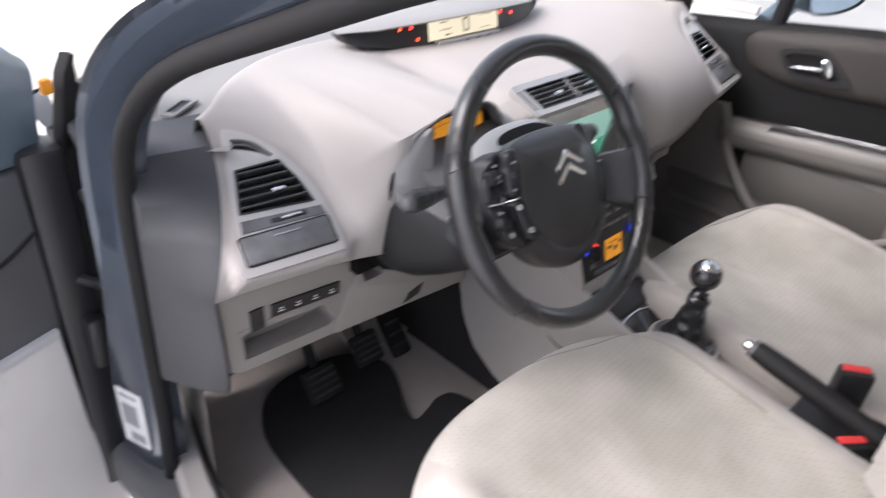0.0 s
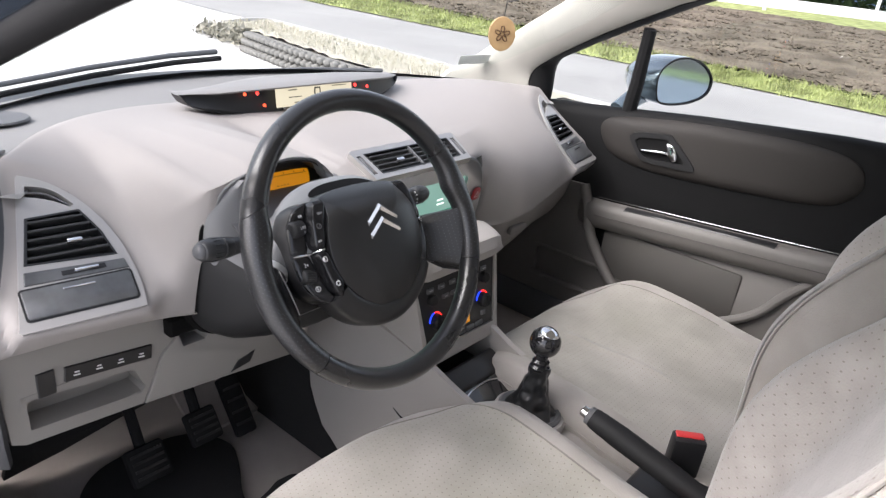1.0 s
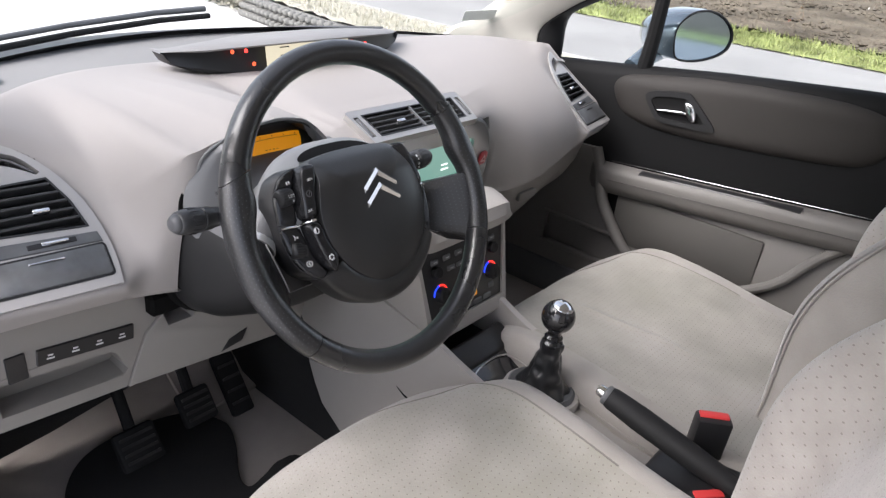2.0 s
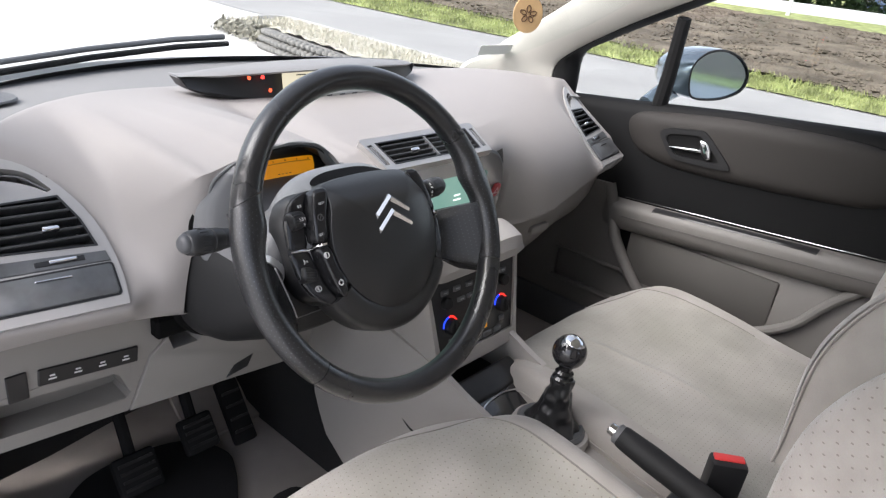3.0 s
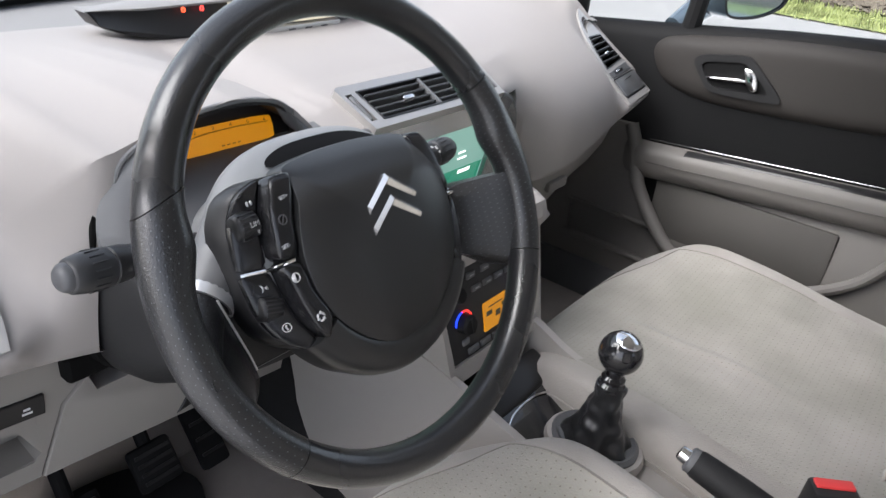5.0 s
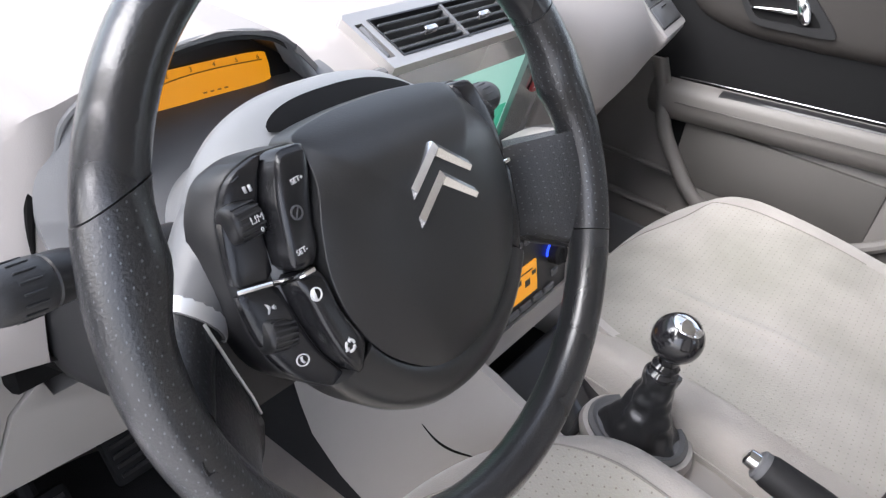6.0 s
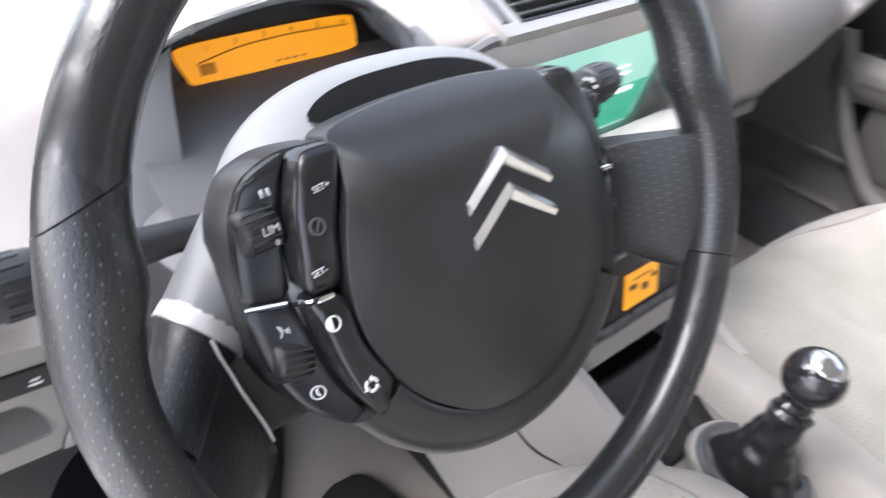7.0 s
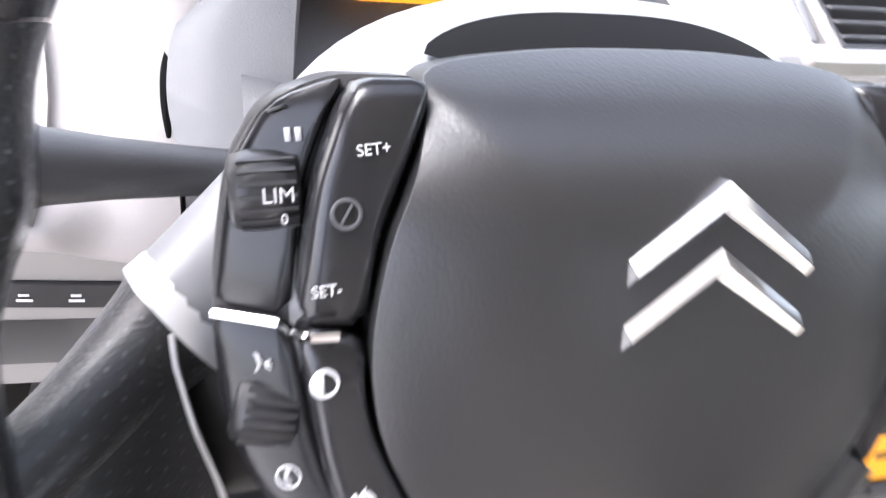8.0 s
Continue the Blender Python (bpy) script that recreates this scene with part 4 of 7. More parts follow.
def perforated(name, on_rim):
    """Leather with staggered rows of small holes, along the rim or across a spoke."""
    skin = surface(name, (0.014, 0.0144, 0.0156), 0.36, grain=700, bump=0.5, vary=0.1, depth=0.0008, coat=0.5 if on_rim else 0.15, coat_rough=0.2, spec=0.5 if on_rim else 0.35)
    pn = skin.node_tree
    wheel_in = WHEEL.inverted()
    tcn, to_wheel, xyz = pn.nodes.new("ShaderNodeTexCoord"), pn.nodes.new("ShaderNodeMapping"), pn.nodes.new("ShaderNodeSeparateXYZ")
    to_wheel.inputs["Location"].default_value, to_wheel.inputs["Rotation"].default_value = wheel_in.translation, wheel_in.to_euler()
    pitch_a, pitch_b, hole_r = (0.0062, 0.0054, 0.00056) if on_rim else (0.0046, 0.0040, 0.00050)
    pn.links.new(tcn.outputs["Object"], to_wheel.inputs["Vector"])
    pn.links.new(to_wheel.outputs[0], xyz.inputs[0])


    def calc(kind, *values):
        n = pn.nodes.new("ShaderNodeMath")
        n.operation = kind
        for k, v in enumerate(values):
            if isinstance(v, (int, float)):
                n.inputs[k].default_value = v
            else:
                pn.links.new(v, n.inputs[k])
        return n.outputs[0]


    # holes in staggered rows: along the rim and round it
    if on_rim:
        radius = calc("SQRT", calc("ADD", calc("MULTIPLY", xyz.outputs[0], xyz.outputs[0]), calc("MULTIPLY", xyz.outputs[1], xyz.outputs[1])))
        along = calc("MULTIPLY", calc("ARCTAN2", xyz.outputs[1], calc("ABSOLUTE", xyz.outputs[0])), 0.168 / pitch_a)
        around = calc("MULTIPLY", calc("ARCTAN2", xyz.outputs[2], calc("SUBTRACT", radius, RIM_R)), 0.0172 / pitch_b)
    else:
        along, around = calc("MULTIPLY", xyz.outputs[1], 1 / pitch_a), calc("MULTIPLY", xyz.outputs[0], 1 / pitch_b)
    row_no = calc("FLOOR", calc("ADD", around, 50.0))
    shifted = calc("ADD", along, calc("MULTIPLY", calc("MODULO", row_no, 2.0), 0.5))
    fa = calc("MULTIPLY", calc("SUBTRACT", calc("FRACT", calc("ADD", shifted, 50.0)), 0.5), pitch_a)
    fb = calc("MULTIPLY", calc("SUBTRACT", calc("FRACT", calc("ADD", around, 50.0)), 0.5), pitch_b)
    hole = pn.nodes.new("ShaderNodeMath")
    hole.operation = "LESS_THAN"
    hole.inputs[1].default_value = hole_r
    pn.links.new(calc("SQRT", calc("ADD", calc("MULTIPLY", fa, fa), calc("MULTIPLY", fb, fb))), hole.inputs[0])
    pb = pn.nodes["Principled BSDF"]
    hm = pn.nodes.new("ShaderNodeMix")
    hm.data_type = "RGBA"
    wear = pn.nodes.new("ShaderNodeTexNoise")
    wear.inputs["Scale"].default_value = 90
    pn.links.new(tcn.outputs["Object"], wear.inputs["Vector"])
    pn.links.new(calc("MULTIPLY", hole.outputs[0], calc("MULTIPLY", wear.outputs["Fac"], 1.5)), hm.inputs["Factor"])
    pn.links.new(pb.inputs["Base Color"].links[0].from_socket, hm.inputs["A"])
    hm.inputs["B"].default_value = (0.085, 0.09, 0.10, 1) if on_rim else (0.05, 0.052, 0.057, 1)
    pn.links.new(hm.outputs["Result"], pb.inputs["Base Color"])
    return skin


PERFORATED = perforated("perforated_leather", True)
SPOKE_SKIN = perforated("perforated_spoke_leather", False)


def rim_piece(a0, a1, n, t=RIM_T, s0=0.0, s1=0.0):
    """A stretch of the rim between two angles (degrees), swelling at the grips; s0 and s1 slant its ends."""
    rows = []
    for i in range(n + 1):
        k = i / n
        row = []
        for q in range(20):
            b = 2 * math.pi * q / 20
            a = radians(a0 + (a1 - a0) * k + (s0 + (s1 - s0) * k) * math.cos(b))
            up = math.degrees(math.atan2(math.sin(a), abs(math.cos(a))))
            grip = max(0.0, 1 - abs(up - 15) / 30)
            thumb = 0.0055 * math.exp(-((up - 13) / 7) ** 2) * max(0.0, -math.cos(b))
            r = t * (1 + 0.08 * grip) + thumb
            R = RIM_R - 0.002 * grip
            row.append(((R + r * math.cos(b)) * math.cos(a), (R + r * math.cos(b)) * math.sin(a), 1.08 * r * math.sin(b)))
        rows.append(row)
    return moved(grid(rows, close_v=True, caps=True), RIM_SET)


part("upper_rim", rim_piece(31, 156.8, 60, RIM_T, 0.0, 4.0), LEATHER, wheel, "smooth black leather upper rim")
part("lower_rim", rim_piece(222, 336, 52), LEATHER, wheel, "smooth black leather lower rim with a worn shine")
part("left_grip", rim_piece(157.1, 221.7, 32, RIM_T * 1.02, 4.0, 0.0), PERFORATED, wheel, "perforated leather grip")
part("right_grip", rim_piece(-23.7, 30.7, 32, RIM_T * 1.02), PERFORATED, wheel, "perforated leather grip")


ROLLED = Matrix.Rotation(radians(3.5), 4, "Z")
MIRRORED = ROLLED @ Matrix.Diagonal((-1, 1, 1, 1)) @ ROLLED.inverted()


def both_sides(name, make, material, label="", auto=35.0):
    """The same piece left and right of the hub; the rim stands a little turned."""
    for m in (WHEEL, WHEEL @ MIRRORED):
        part(name, finish(moved(make(), m)), material, wheel, label, auto)


SPOKE_EDGE = [(-0.079, 0.136, -0.016), (-0.074, 0.119, -0.030), (-0.066, 0.1105, -0.0375), (-0.050, 0.1135, -0.0355), (-0.03, 0.119, -0.0335), (-0.012, 0.1225, -0.0345), (0.0, 0.1235, -0.038), (0.008, 0.1240, -0.046), (0.0125, 0.1245, -0.054)]


def spoke_skin(edge, top, slope, foot=-0.079, drop=0.0):
    """A broad leather spoke: it slopes back from the rim to the end of the arm, and its upper part falls or rises towards the rim."""
    rows = []
    for i in range(41):
        v = top - (top - foot) * i / 40
        ui, wi = spread(v, edge)
        fall = slope * smooth_step((v + 0.055) / 0.06) + drop * (1 - smooth_step((v - foot) / 0.035))
        ur = math.sqrt(RIM_R ** 2 - v * v) - 0.004
        row = []
        for k in range(11):
            p = k / 10
            uu = ur + (ui - ur) * p
            row.append((-uu, v - fall * max(0.0, uu - 0.124), 0.0125 + (wi - 0.0125) * (0.35 * p + 0.65 * smooth_step(p))))
        row += [(-(ui + 0.001), v, wi - 0.006), (-(ui + 0.006), v * 0.97, wi - 0.022), (-(ui + ur) / 2, v - fall * ((ui + ur) / 2 - 0.124), min(wi, -0.006) - 0.018), (-ur, v - fall * (ur - 0.124), -0.012)]
        rows.append(row)
    return grid(rows, close_v=True, caps=True)


LEFT_EDGE = SPOKE_EDGE[:5] + [(-0.012, 0.1225, -0.036), (-0.004, 0.1232, -0.042), (0.002, 0.1238, -0.052)]
part("spoke", finish(moved(spoke_skin(LEFT_EDGE, 0.002, 0.9), WHEEL)), SPOKE_SKIN, wheel, "perforated leather spoke", 70)
part("spoke", finish(moved(spoke_skin(SPOKE_EDGE[:5] + [(-0.020, 0.1215, -0.034), (-0.0085, 0.1225, -0.042)], -0.0085, 0.12, -0.077, 0.9), WHEEL @ MIRRORED)), SPOKE_SKIN, wheel, "perforated leather spoke", 70)
part("spoke_neck", finish(moved(tube(curve_through([(-0.1225, -0.0068, -0.0557), (-0.132, -0.0140, -0.0475), (-0.144, -0.0225, -0.0325), (-0.160, -0.032, -0.010)], 12), [0.0206 - 0.0085 * (k / 11) ** 0.6 for k in range(12)], 22), WHEEL)), SPOKE_SKIN, wheel, "", 70)
PALE_METAL = surface("pale_silver_trim", (0.7, 0.71, 0.72), 0.3, metal=0.6, bump=0.0, vary=0.02)
SATIN = surface("satin_grey_arm", (0.16, 0.163, 0.168), 0.38, grain=1300, bump=0.15, vary=0.04)
ARM = curve_through([(-0.060, 0.046, -0.064), (-0.080, 0.032, -0.0625), (-0.100, 0.013, -0.060), (-0.114, 0.0, -0.0575), (-0.1235, -0.0075, -0.0555)], 28)
both_sides("spoke_arm", lambda: tube(ARM, [0.0225 - 0.0020 * k / 27 for k in range(28)], 24), SATIN, "satin grey arm between hub and spoke", 60)
both_sides("trim_band", lambda: tube([(-0.1180, -0.0032, -0.0567), (-0.1183, -0.0034, -0.0566), (-0.1232, -0.0073, -0.0556), (-0.1236, -0.0076, -0.0555)], [0.0206, 0.02115, 0.0211, 0.0204], 26), PALE_METAL, "silver trim band on the spoke")
both_sides("spoke_seam", lambda: tube([(-spread(v, SPOKE_EDGE)[0] + 0.0003, v, spread(v, SPOKE_EDGE)[1] + 0.0006) for v in [-0.004 - 0.056 * k / 14 for k in range(15)]], 0.0009, 6), PALE_METAL)
both_sides("spoke_root", lambda: box((0.075, 0.062, 0.022), (-0.086, -0.034, -0.058), 0.008, 2), BLACK)

# hub: cover, button pods, bezel
COVER_LEFT = [(-0.0585, 0.0668), (-0.0618, 0.057), (-0.0662, 0.043), (-0.0722, 0.028), (-0.0762, 0.006), (-0.0748, -0.014), (-0.0696, -0.030), (-0.0604, -0.0465), (-0.0445, -0.063), (-0.0242, -0.0758)]
COVER_OUT = curve_through(COVER_LEFT + [(0, -0.0795)] + [(-x, y) for x, y in COVER_LEFT[::-1]] + [(0.03, 0.0712), (0, 0.0722), (-0.03, 0.0712)], 96, True)


def dome(outline, edge, rise, m, rings=7, depth=0.03, full=2.2):
    """A softly domed pad with the given outline."""
    rows = []
    cx = sum(p[0] for p in outline) / len(outline)
    cy = sum(p[1] for p in outline) / len(outline)
    rows.append([(x, y, edge - depth) for x, y in outline])
    rows.append([(x, y, edge - 0.0025) for x, y in outline])
    for i in range(rings):
        k = 0.985 - 0.985 * i / (rings - 0.3)
        rows.append([(cx + (x - cx) * k, cy + (y - cy) * k, edge + rise * (1 - k ** full)) for x, y in outline])
    bm = grid(rows, close_v=True, caps=True)
    return moved(bm, m)


HUB_BLACK = surface("grained_black_vinyl", (0.0175, 0.0178, 0.0183), 0.36, grain=900, bump=0.22, vary=0.05, depth=0.0004, spec=0.6)
ROLLER = surface("roller_rubber", (0.02, 0.02, 0.021), 0.4, bump=0.1)
RIB = surface("rib_rubber", (0.045, 0.045, 0.048), 0.5, bump=0.0)
PIANO = surface("satin_black_buttons", (0.014, 0.014, 0.0155), 0.24, bump=0.0, vary=0.03)
rows = [[(x, y, -0.03) for x, y in COVER_OUT], [(x, y, 0.0052) for x, y in COVER_OUT]]
for k in (0.9985, 0.996, 0.992, 0.987, 0.98, 0.97, 0.955, 0.935, 0.90, 0.85, 0.78, 0.70, 0.6, 0.5, 0.4, 0.3, 0.2, 0.1, 0.02):
    rows.append([(x * k, -0.002 + (y + 0.002) * k, 0.0062 + 0.0103 * (1 - k ** 3.5)) for x, y in COVER_OUT])
cover_bm = grid(rows, close_v=True, caps=True)
for v in cover_bm.verts:
    # the upper part rolls back towards the dashboard
    if v.co.z > -0.02:
        v.co.z -= 0.024 * max(0.0, (v.co.y - 0.030) / 0.040) ** 2.0
cover = part("airbag_cover", moved(cover_bm, WHEEL), HUB_BLACK, wheel, "grained black airbag cover", auto=60)
WM = WHEEL @ Matrix.Translation((0.0052, 0, 0.0158))
BADGE = surface("satin_chrome_badge", (0.88, 0.88, 0.88), 0.17, metal=1.0, bump=0.0, vary=0.02)
for y in (0.0432, 0.0274):
    bm = bmesh.new()
    o = [(0.0, y), (0.0245, y - 0.0178), (0.0245, y - 0.0240), (0.0, y - 0.0082), (-0.0245, y - 0.0240), (-0.0245, y - 0.0178)]
    ridge = [(0.0, y - 0.0036), (0.0236, y - 0.0207), (-0.0236, y - 0.0207)]
    top = [bm.verts.new((a, b, 0.0006)) for a, b in o]
    rv = [bm.verts.new((a, b, 0.0036)) for a, b in ridge]
    base = [bm.verts.new((a, b, -0.006)) for a, b in o]
    for f in ((top[0], top[1], rv[1], rv[0]), (top[1], top[2], rv[1]), (top[2], top[3], rv[0], rv[1]), (top[3], top[4], rv[2], rv[0]), (top[4], top[5], rv[2]), (top[5], top[0], rv[0], rv[2])):
        bm.faces.new(f)
    for i in range(6):
        bm.faces.new((top[i], base[i], base[(i + 1) % 6], top[(i + 1) % 6]))
    part("chevron_badge", finish(moved(bm, WM)), BADGE, cover, "chrome chevron badge", auto=10)


def inner_height(u, v):
    return 0.0052 - 0.08 * v


def outer_height(u, v):
    return -0.0130 - 0.35 * (abs(u) - 0.095) - 0.07 * v


def laid(bm, height, lift=0.0):
    """Lays a flat piece in the wheel's plane onto a pod's slope."""
    for v in bm.verts:
        v.co.z += height(v.co.x, v.co.y) + lift
    return moved(bm, WHEEL)


def eased(outline, times=2):
    """The outline with its corners cut, so that it runs in soft curves."""
    for _ in range(times):
        outline = [((1 - k) * a[0] + k * b[0], (1 - k) * a[1] + k * b[1]) for a, b in zip(outline, outline[1:] + outline[:1]) for k in (0.2, 0.8)]
    return outline


def pillow(outline, rise, depth=0.016):
    """A key with a flat middle and round shoulders, its face at height 0."""
    cx, cy = (sum(q) / len(outline) for q in zip(*outline))
    rows = [[(x, y, -rise - depth) for x, y in outline], [(x, y, -rise) for x, y in outline]]
    for k in (0.985, 0.955, 0.915, 0.86, 0.79, 0.68, 0.5, 0.2):
        rows.append([(cx + (x - cx) * k, cy + (y - cy) * k, -rise * k ** 7) for x, y in outline])
    return grid(rows, close_v=True, caps=True)


POD_OUT = [(-0.0610, 0.0645), (-0.0785, 0.0648), (-0.0835, 0.0638), (-0.0936, 0.0600), (-0.0993, 0.0550), (-0.1062, 0.0428), (-0.1092, 0.030), (-0.1112, 0.016), (-0.1118, 0.0), (-0.1106, -0.018), (-0.1076, -0.030), (-0.1030, -0.0403), (-0.0954, -0.0485), (-0.0855, -0.0560), (-0.0757, -0.0550), (-0.0650, -0.0390), (-0.070, -0.030), (-0.0748, -0.0165), (-0.0762, 0.005), (-0.0722, 0.028), (-0.0665, 0.043), (-0.0622, 0.057)]
INNER_UP = [(-0.0622, 0.0642), (-0.0770, 0.0642), (-0.0812, 0.059), (-0.0845, 0.0505), (-0.0875, 0.042), (-0.0900, 0.029), (-0.0922, 0.0100), (-0.0770, 0.0085), (-0.0740, 0.026), (-0.0690, 0.040), (-0.0640, 0.052), (-0.0618, 0.060)]
INNER_LOW = [(-0.0922, 0.0078), (-0.0772, 0.0062), (-0.0774, -0.005), (-0.0754, -0.0165), (-0.0708, -0.029), (-0.0660, -0.0385), (-0.0755, -0.0530), (-0.0840, -0.038), (-0.0882, -0.0225), (-0.0907, -0.0045)]
OUTER_UP = [(-0.0795, 0.0638), (-0.083, 0.0632), (-0.0928, 0.0594), (-0.0985, 0.0545), (-0.1054, 0.0426), (-0.1083, 0.030), (-0.1102, 0.0165), (-0.1106, 0.0090), (-0.0932, 0.0065), (-0.0908, 0.029), (-0.0885, 0.042), (-0.0855, 0.0507), (-0.0822, 0.059)]
OUTER_LOW = [(-0.1110, 0.0068), (-0.1110, -0.003), (-0.1098, -0.018), (-0.1068, -0.030), (-0.1022, -0.0398), (-0.0948, -0.0478), (-0.085, -0.0552), (-0.0765, -0.0545), (-0.0850, -0.038), (-0.0892, -0.0225), (-0.0917, -0.0045), (-0.0932, 0.0042)]
pods = []
for side in (-1, 1):
    turn_ = lambda pts: [(-side * x, y) for x, y in pts]
    sunk = 0.005 if side > 0 else 0.0
    base = part("button_pod", laid(pillow(turn_(eased(POD_OUT, 1)), 0.003, 0.026), outer_height, -0.003 - sunk), BLACK, wheel, "satin black button pod with white marks", 60)
    pods.append(base)
    for o, height, rise in ((OUTER_UP, outer_height, 0.0014), (INNER_UP, inner_height, 0.0040), (OUTER_LOW, outer_height, 0.0014), (INNER_LOW, inner_height, 0.0040)):
        part("key", laid(pillow(turn_(eased(o, 1)), rise), height, -sunk), PIANO, base, auto=60)
    strip_pts = [(-0.1114, 0.0074, outer_height(0.1114, 0.0074) + 0.0004), (-0.0955, 0.0056, outer_height(0.0955, 0.0056) + 0.0006), (-0.0932, 0.0062, -0.0065), (-0.0915, 0.0078, 0.0022), (-0.0895, 0.0084, 0.0046), (-0.0835, 0.0084, 0.0048)]
    part("chrome_strip", tube([WHEEL @ Vector((-side * x, y, w - sunk)) for x, y, w in strip_pts], 0.0014, 8), CHROME, base)
    for x, y, r, w, spin in ((-0.0972, 0.0376, 0.0098, -0.0186 - sunk, 3), (-0.0992, -0.0195, 0.0092, -0.0182 - sunk, -14)):
        km = WHEEL @ pose(-side * x, y, w, 0, 0, -side * spin)
        kn = part("roller", moved(tube([(-side * q, 0, 0) for q in (-0.0088, -0.0078, -0.004, 0.002, 0.0068, 0.0076)], [0.7 * r, 0.9 * r, r, r, 0.93 * r, 0.8 * r], 22), km), ROLLER, base, auto=50)
        part("rib", [box((0.0130, 0.0009, 0.0008), (0, 0, r * 0.985), m=km @ pose(0, 0, 0, -54 + 18 * q, 0, 0)) for q in range(7)], RIB, kn)

# printed marks on the driver's pod
FADED = surface("faded_print", (0.085, 0.085, 0.09), 0.5, bump=0.0)


def mark(bm, height, at, lift=0.0004, material=None):
    part("printed_mark", laid(moved(bm, pose(at[0], at[1], 0, 0, 0, at[2] if len(at) > 2 else 0)), height, lift), material or MARK, pods[0], auto=None)


def letters(text, size):
    """The characters as a flat mesh about the origin."""
    cu = bpy.data.curves.new("letters", "FONT")
    cu.body, cu.size, cu.extrude = text, size, 0.0002
    cu.align_x, cu.align_y = "CENTER", "CENTER"
    tmp = bpy.data.objects.new("letters", cu)
    scene.collection.objects.link(tmp)
    me = bpy.data.meshes.new_from_object(tmp.evaluated_get(bpy.context.evaluated_depsgraph_get()))
    bpy.data.objects.remove(tmp)
    bm = bmesh.new()
    bm.from_mesh(me)
    bpy.data.meshes.remove(me)
    return bm


def circle(r, a0=0.0, a1=360.0, n=20):
    return [(r * math.cos(radians(a0 + (a1 - a0) * k / n)), r * math.sin(radians(a0 + (a1 - a0) * k / n))) for k in range(n + (0 if a1 - a0 == 360.0 else 1))]


mark(letters("SET+", 0.0036), inner_height, (-0.0750, 0.0494, 6))
mark(letters("SET-", 0.0036), inner_height, (-0.0860, 0.0186, 4))
drum_face = lambda u, v: -0.0089
mark(letters("LIM", 0.0050), drum_face, (-0.0950, 0.0377, 2), 0.0002)
mark(letters("0", 0.0034), drum_face, (-0.0938, 0.0322, 2), 0.0)
for dx in (-0.0012, 0.0012):
    mark(box((0.0014, 0.0032, 0.0004), (dx, 0, 0)), outer_height, (-0.0910, 0.0510, 4))
mark(box((0.0042, 0.0007, 0.0004)), outer_height, (-0.0945, 0.0568, 22), 0.0004, FADED)
mark(frame_plate(circle(0.0036), circle(0.0027), 0.0005), inner_height, (-0.0812, 0.0355), 0.0004, FADED)
mark(box((0.0050, 0.0006, 0.0004)), inner_height, (-0.0812, 0.0355, 60), 0.0004, FADED)
# half-filled disc, recirculation arrows, telephone and voice symbols
mark(frame_plate(circle(0.0034), circle(0.0027), 0.0006), inner_height, (-0.0870, -0.0028))
mark(slab(circle(0.0028, 95, 265), 0.0005), inner_height, (-0.0870, -0.0028))
for k in range(3):
    a = 120 * k
    mark(slab(circle(0.0034, a, a + 80, 8) + circle(0.0020, a, a + 80, 8)[::-1], 0.0005), inner_height, (-0.0790, -0.0337))
    mark(slab([(0.0043 * math.cos(radians(a + 78)), 0.0043 * math.sin(radians(a + 78))), (0.0027 * math.cos(radians(a + 108)), 0.0027 * math.sin(radians(a + 108))), (0.0012 * math.cos(radians(a + 78)), 0.0012 * math.sin(radians(a + 78)))], 0.0005), inner_height, (-0.0790, -0.0337))
mark(frame_plate(circle(0.0032), circle(0.0026), 0.0006), outer_height, (-0.0950, -0.0352))
mark(slab([(-0.0008, 0.0018), (0.0006, 0.0020), (0.0000, 0.0004), (0.0010, -0.0014), (0.0002, -0.0020), (-0.0010, -0.0004)], 0.0005), outer_height, (-0.0950, -0.0352))
mark(slab([(-0.0022, 0.0028), (-0.0008, 0.0020), (0.0000, 0.0002), (-0.0012, -0.0024), (-0.0022, -0.0026), (-0.0012, -0.0004), (-0.0016, 0.0012)], 0.0005), outer_height, (-0.1000, -0.0050))
for k in range(3):
    mark(box((0.0018, 0.0005, 0.0004), (0.0014, 0.0002, 0), m=pose(0, -0.0004, 0, 0, 0, -30 + 30 * k)), outer_height, (-0.1000, -0.0050))

# bezel round the cover's lower half, and the housing behind the hub
rows = []
for k in range(61):
    a = radians(211 + 118 * k / 60)
    c, s_ = math.cos(a), math.sin(a)
    row = []
    for q, w in ((0.0, -0.015), (0.0, 0.0045), (0.05, 0.0064), (0.2, 0.0070), (0.5, 0.0060), (0.8, 0.0015), (0.95, -0.0045), (1.0, -0.011), (0.98, -0.034)):
        row.append(((0.0748 + 0.0252 * q) * c, (0.0786 + 0.0274 * q) * s_, w))
    rows.append(row)
part("bezel", moved(grid(rows, close_v=True, caps=True), WHEEL), HUB_BLACK, wheel, "black lower bezel of the hub", 60)


HOUSING_ROWS = [(-0.13, 0.085, 0.062, 0.060), (-0.10, 0.092, 0.070, 0.062), (-0.078, 0.100, 0.083, 0.064), (-0.066, 0.104, 0.0885, 0.066), (-0.060, 0.105, 0.0880, 0.066), (-0.04, 0.104, 0.0765, 0.068), (-0.022, 0.098, 0.0665, 0.066), (-0.014, 0.092, 0.062, 0.062)]


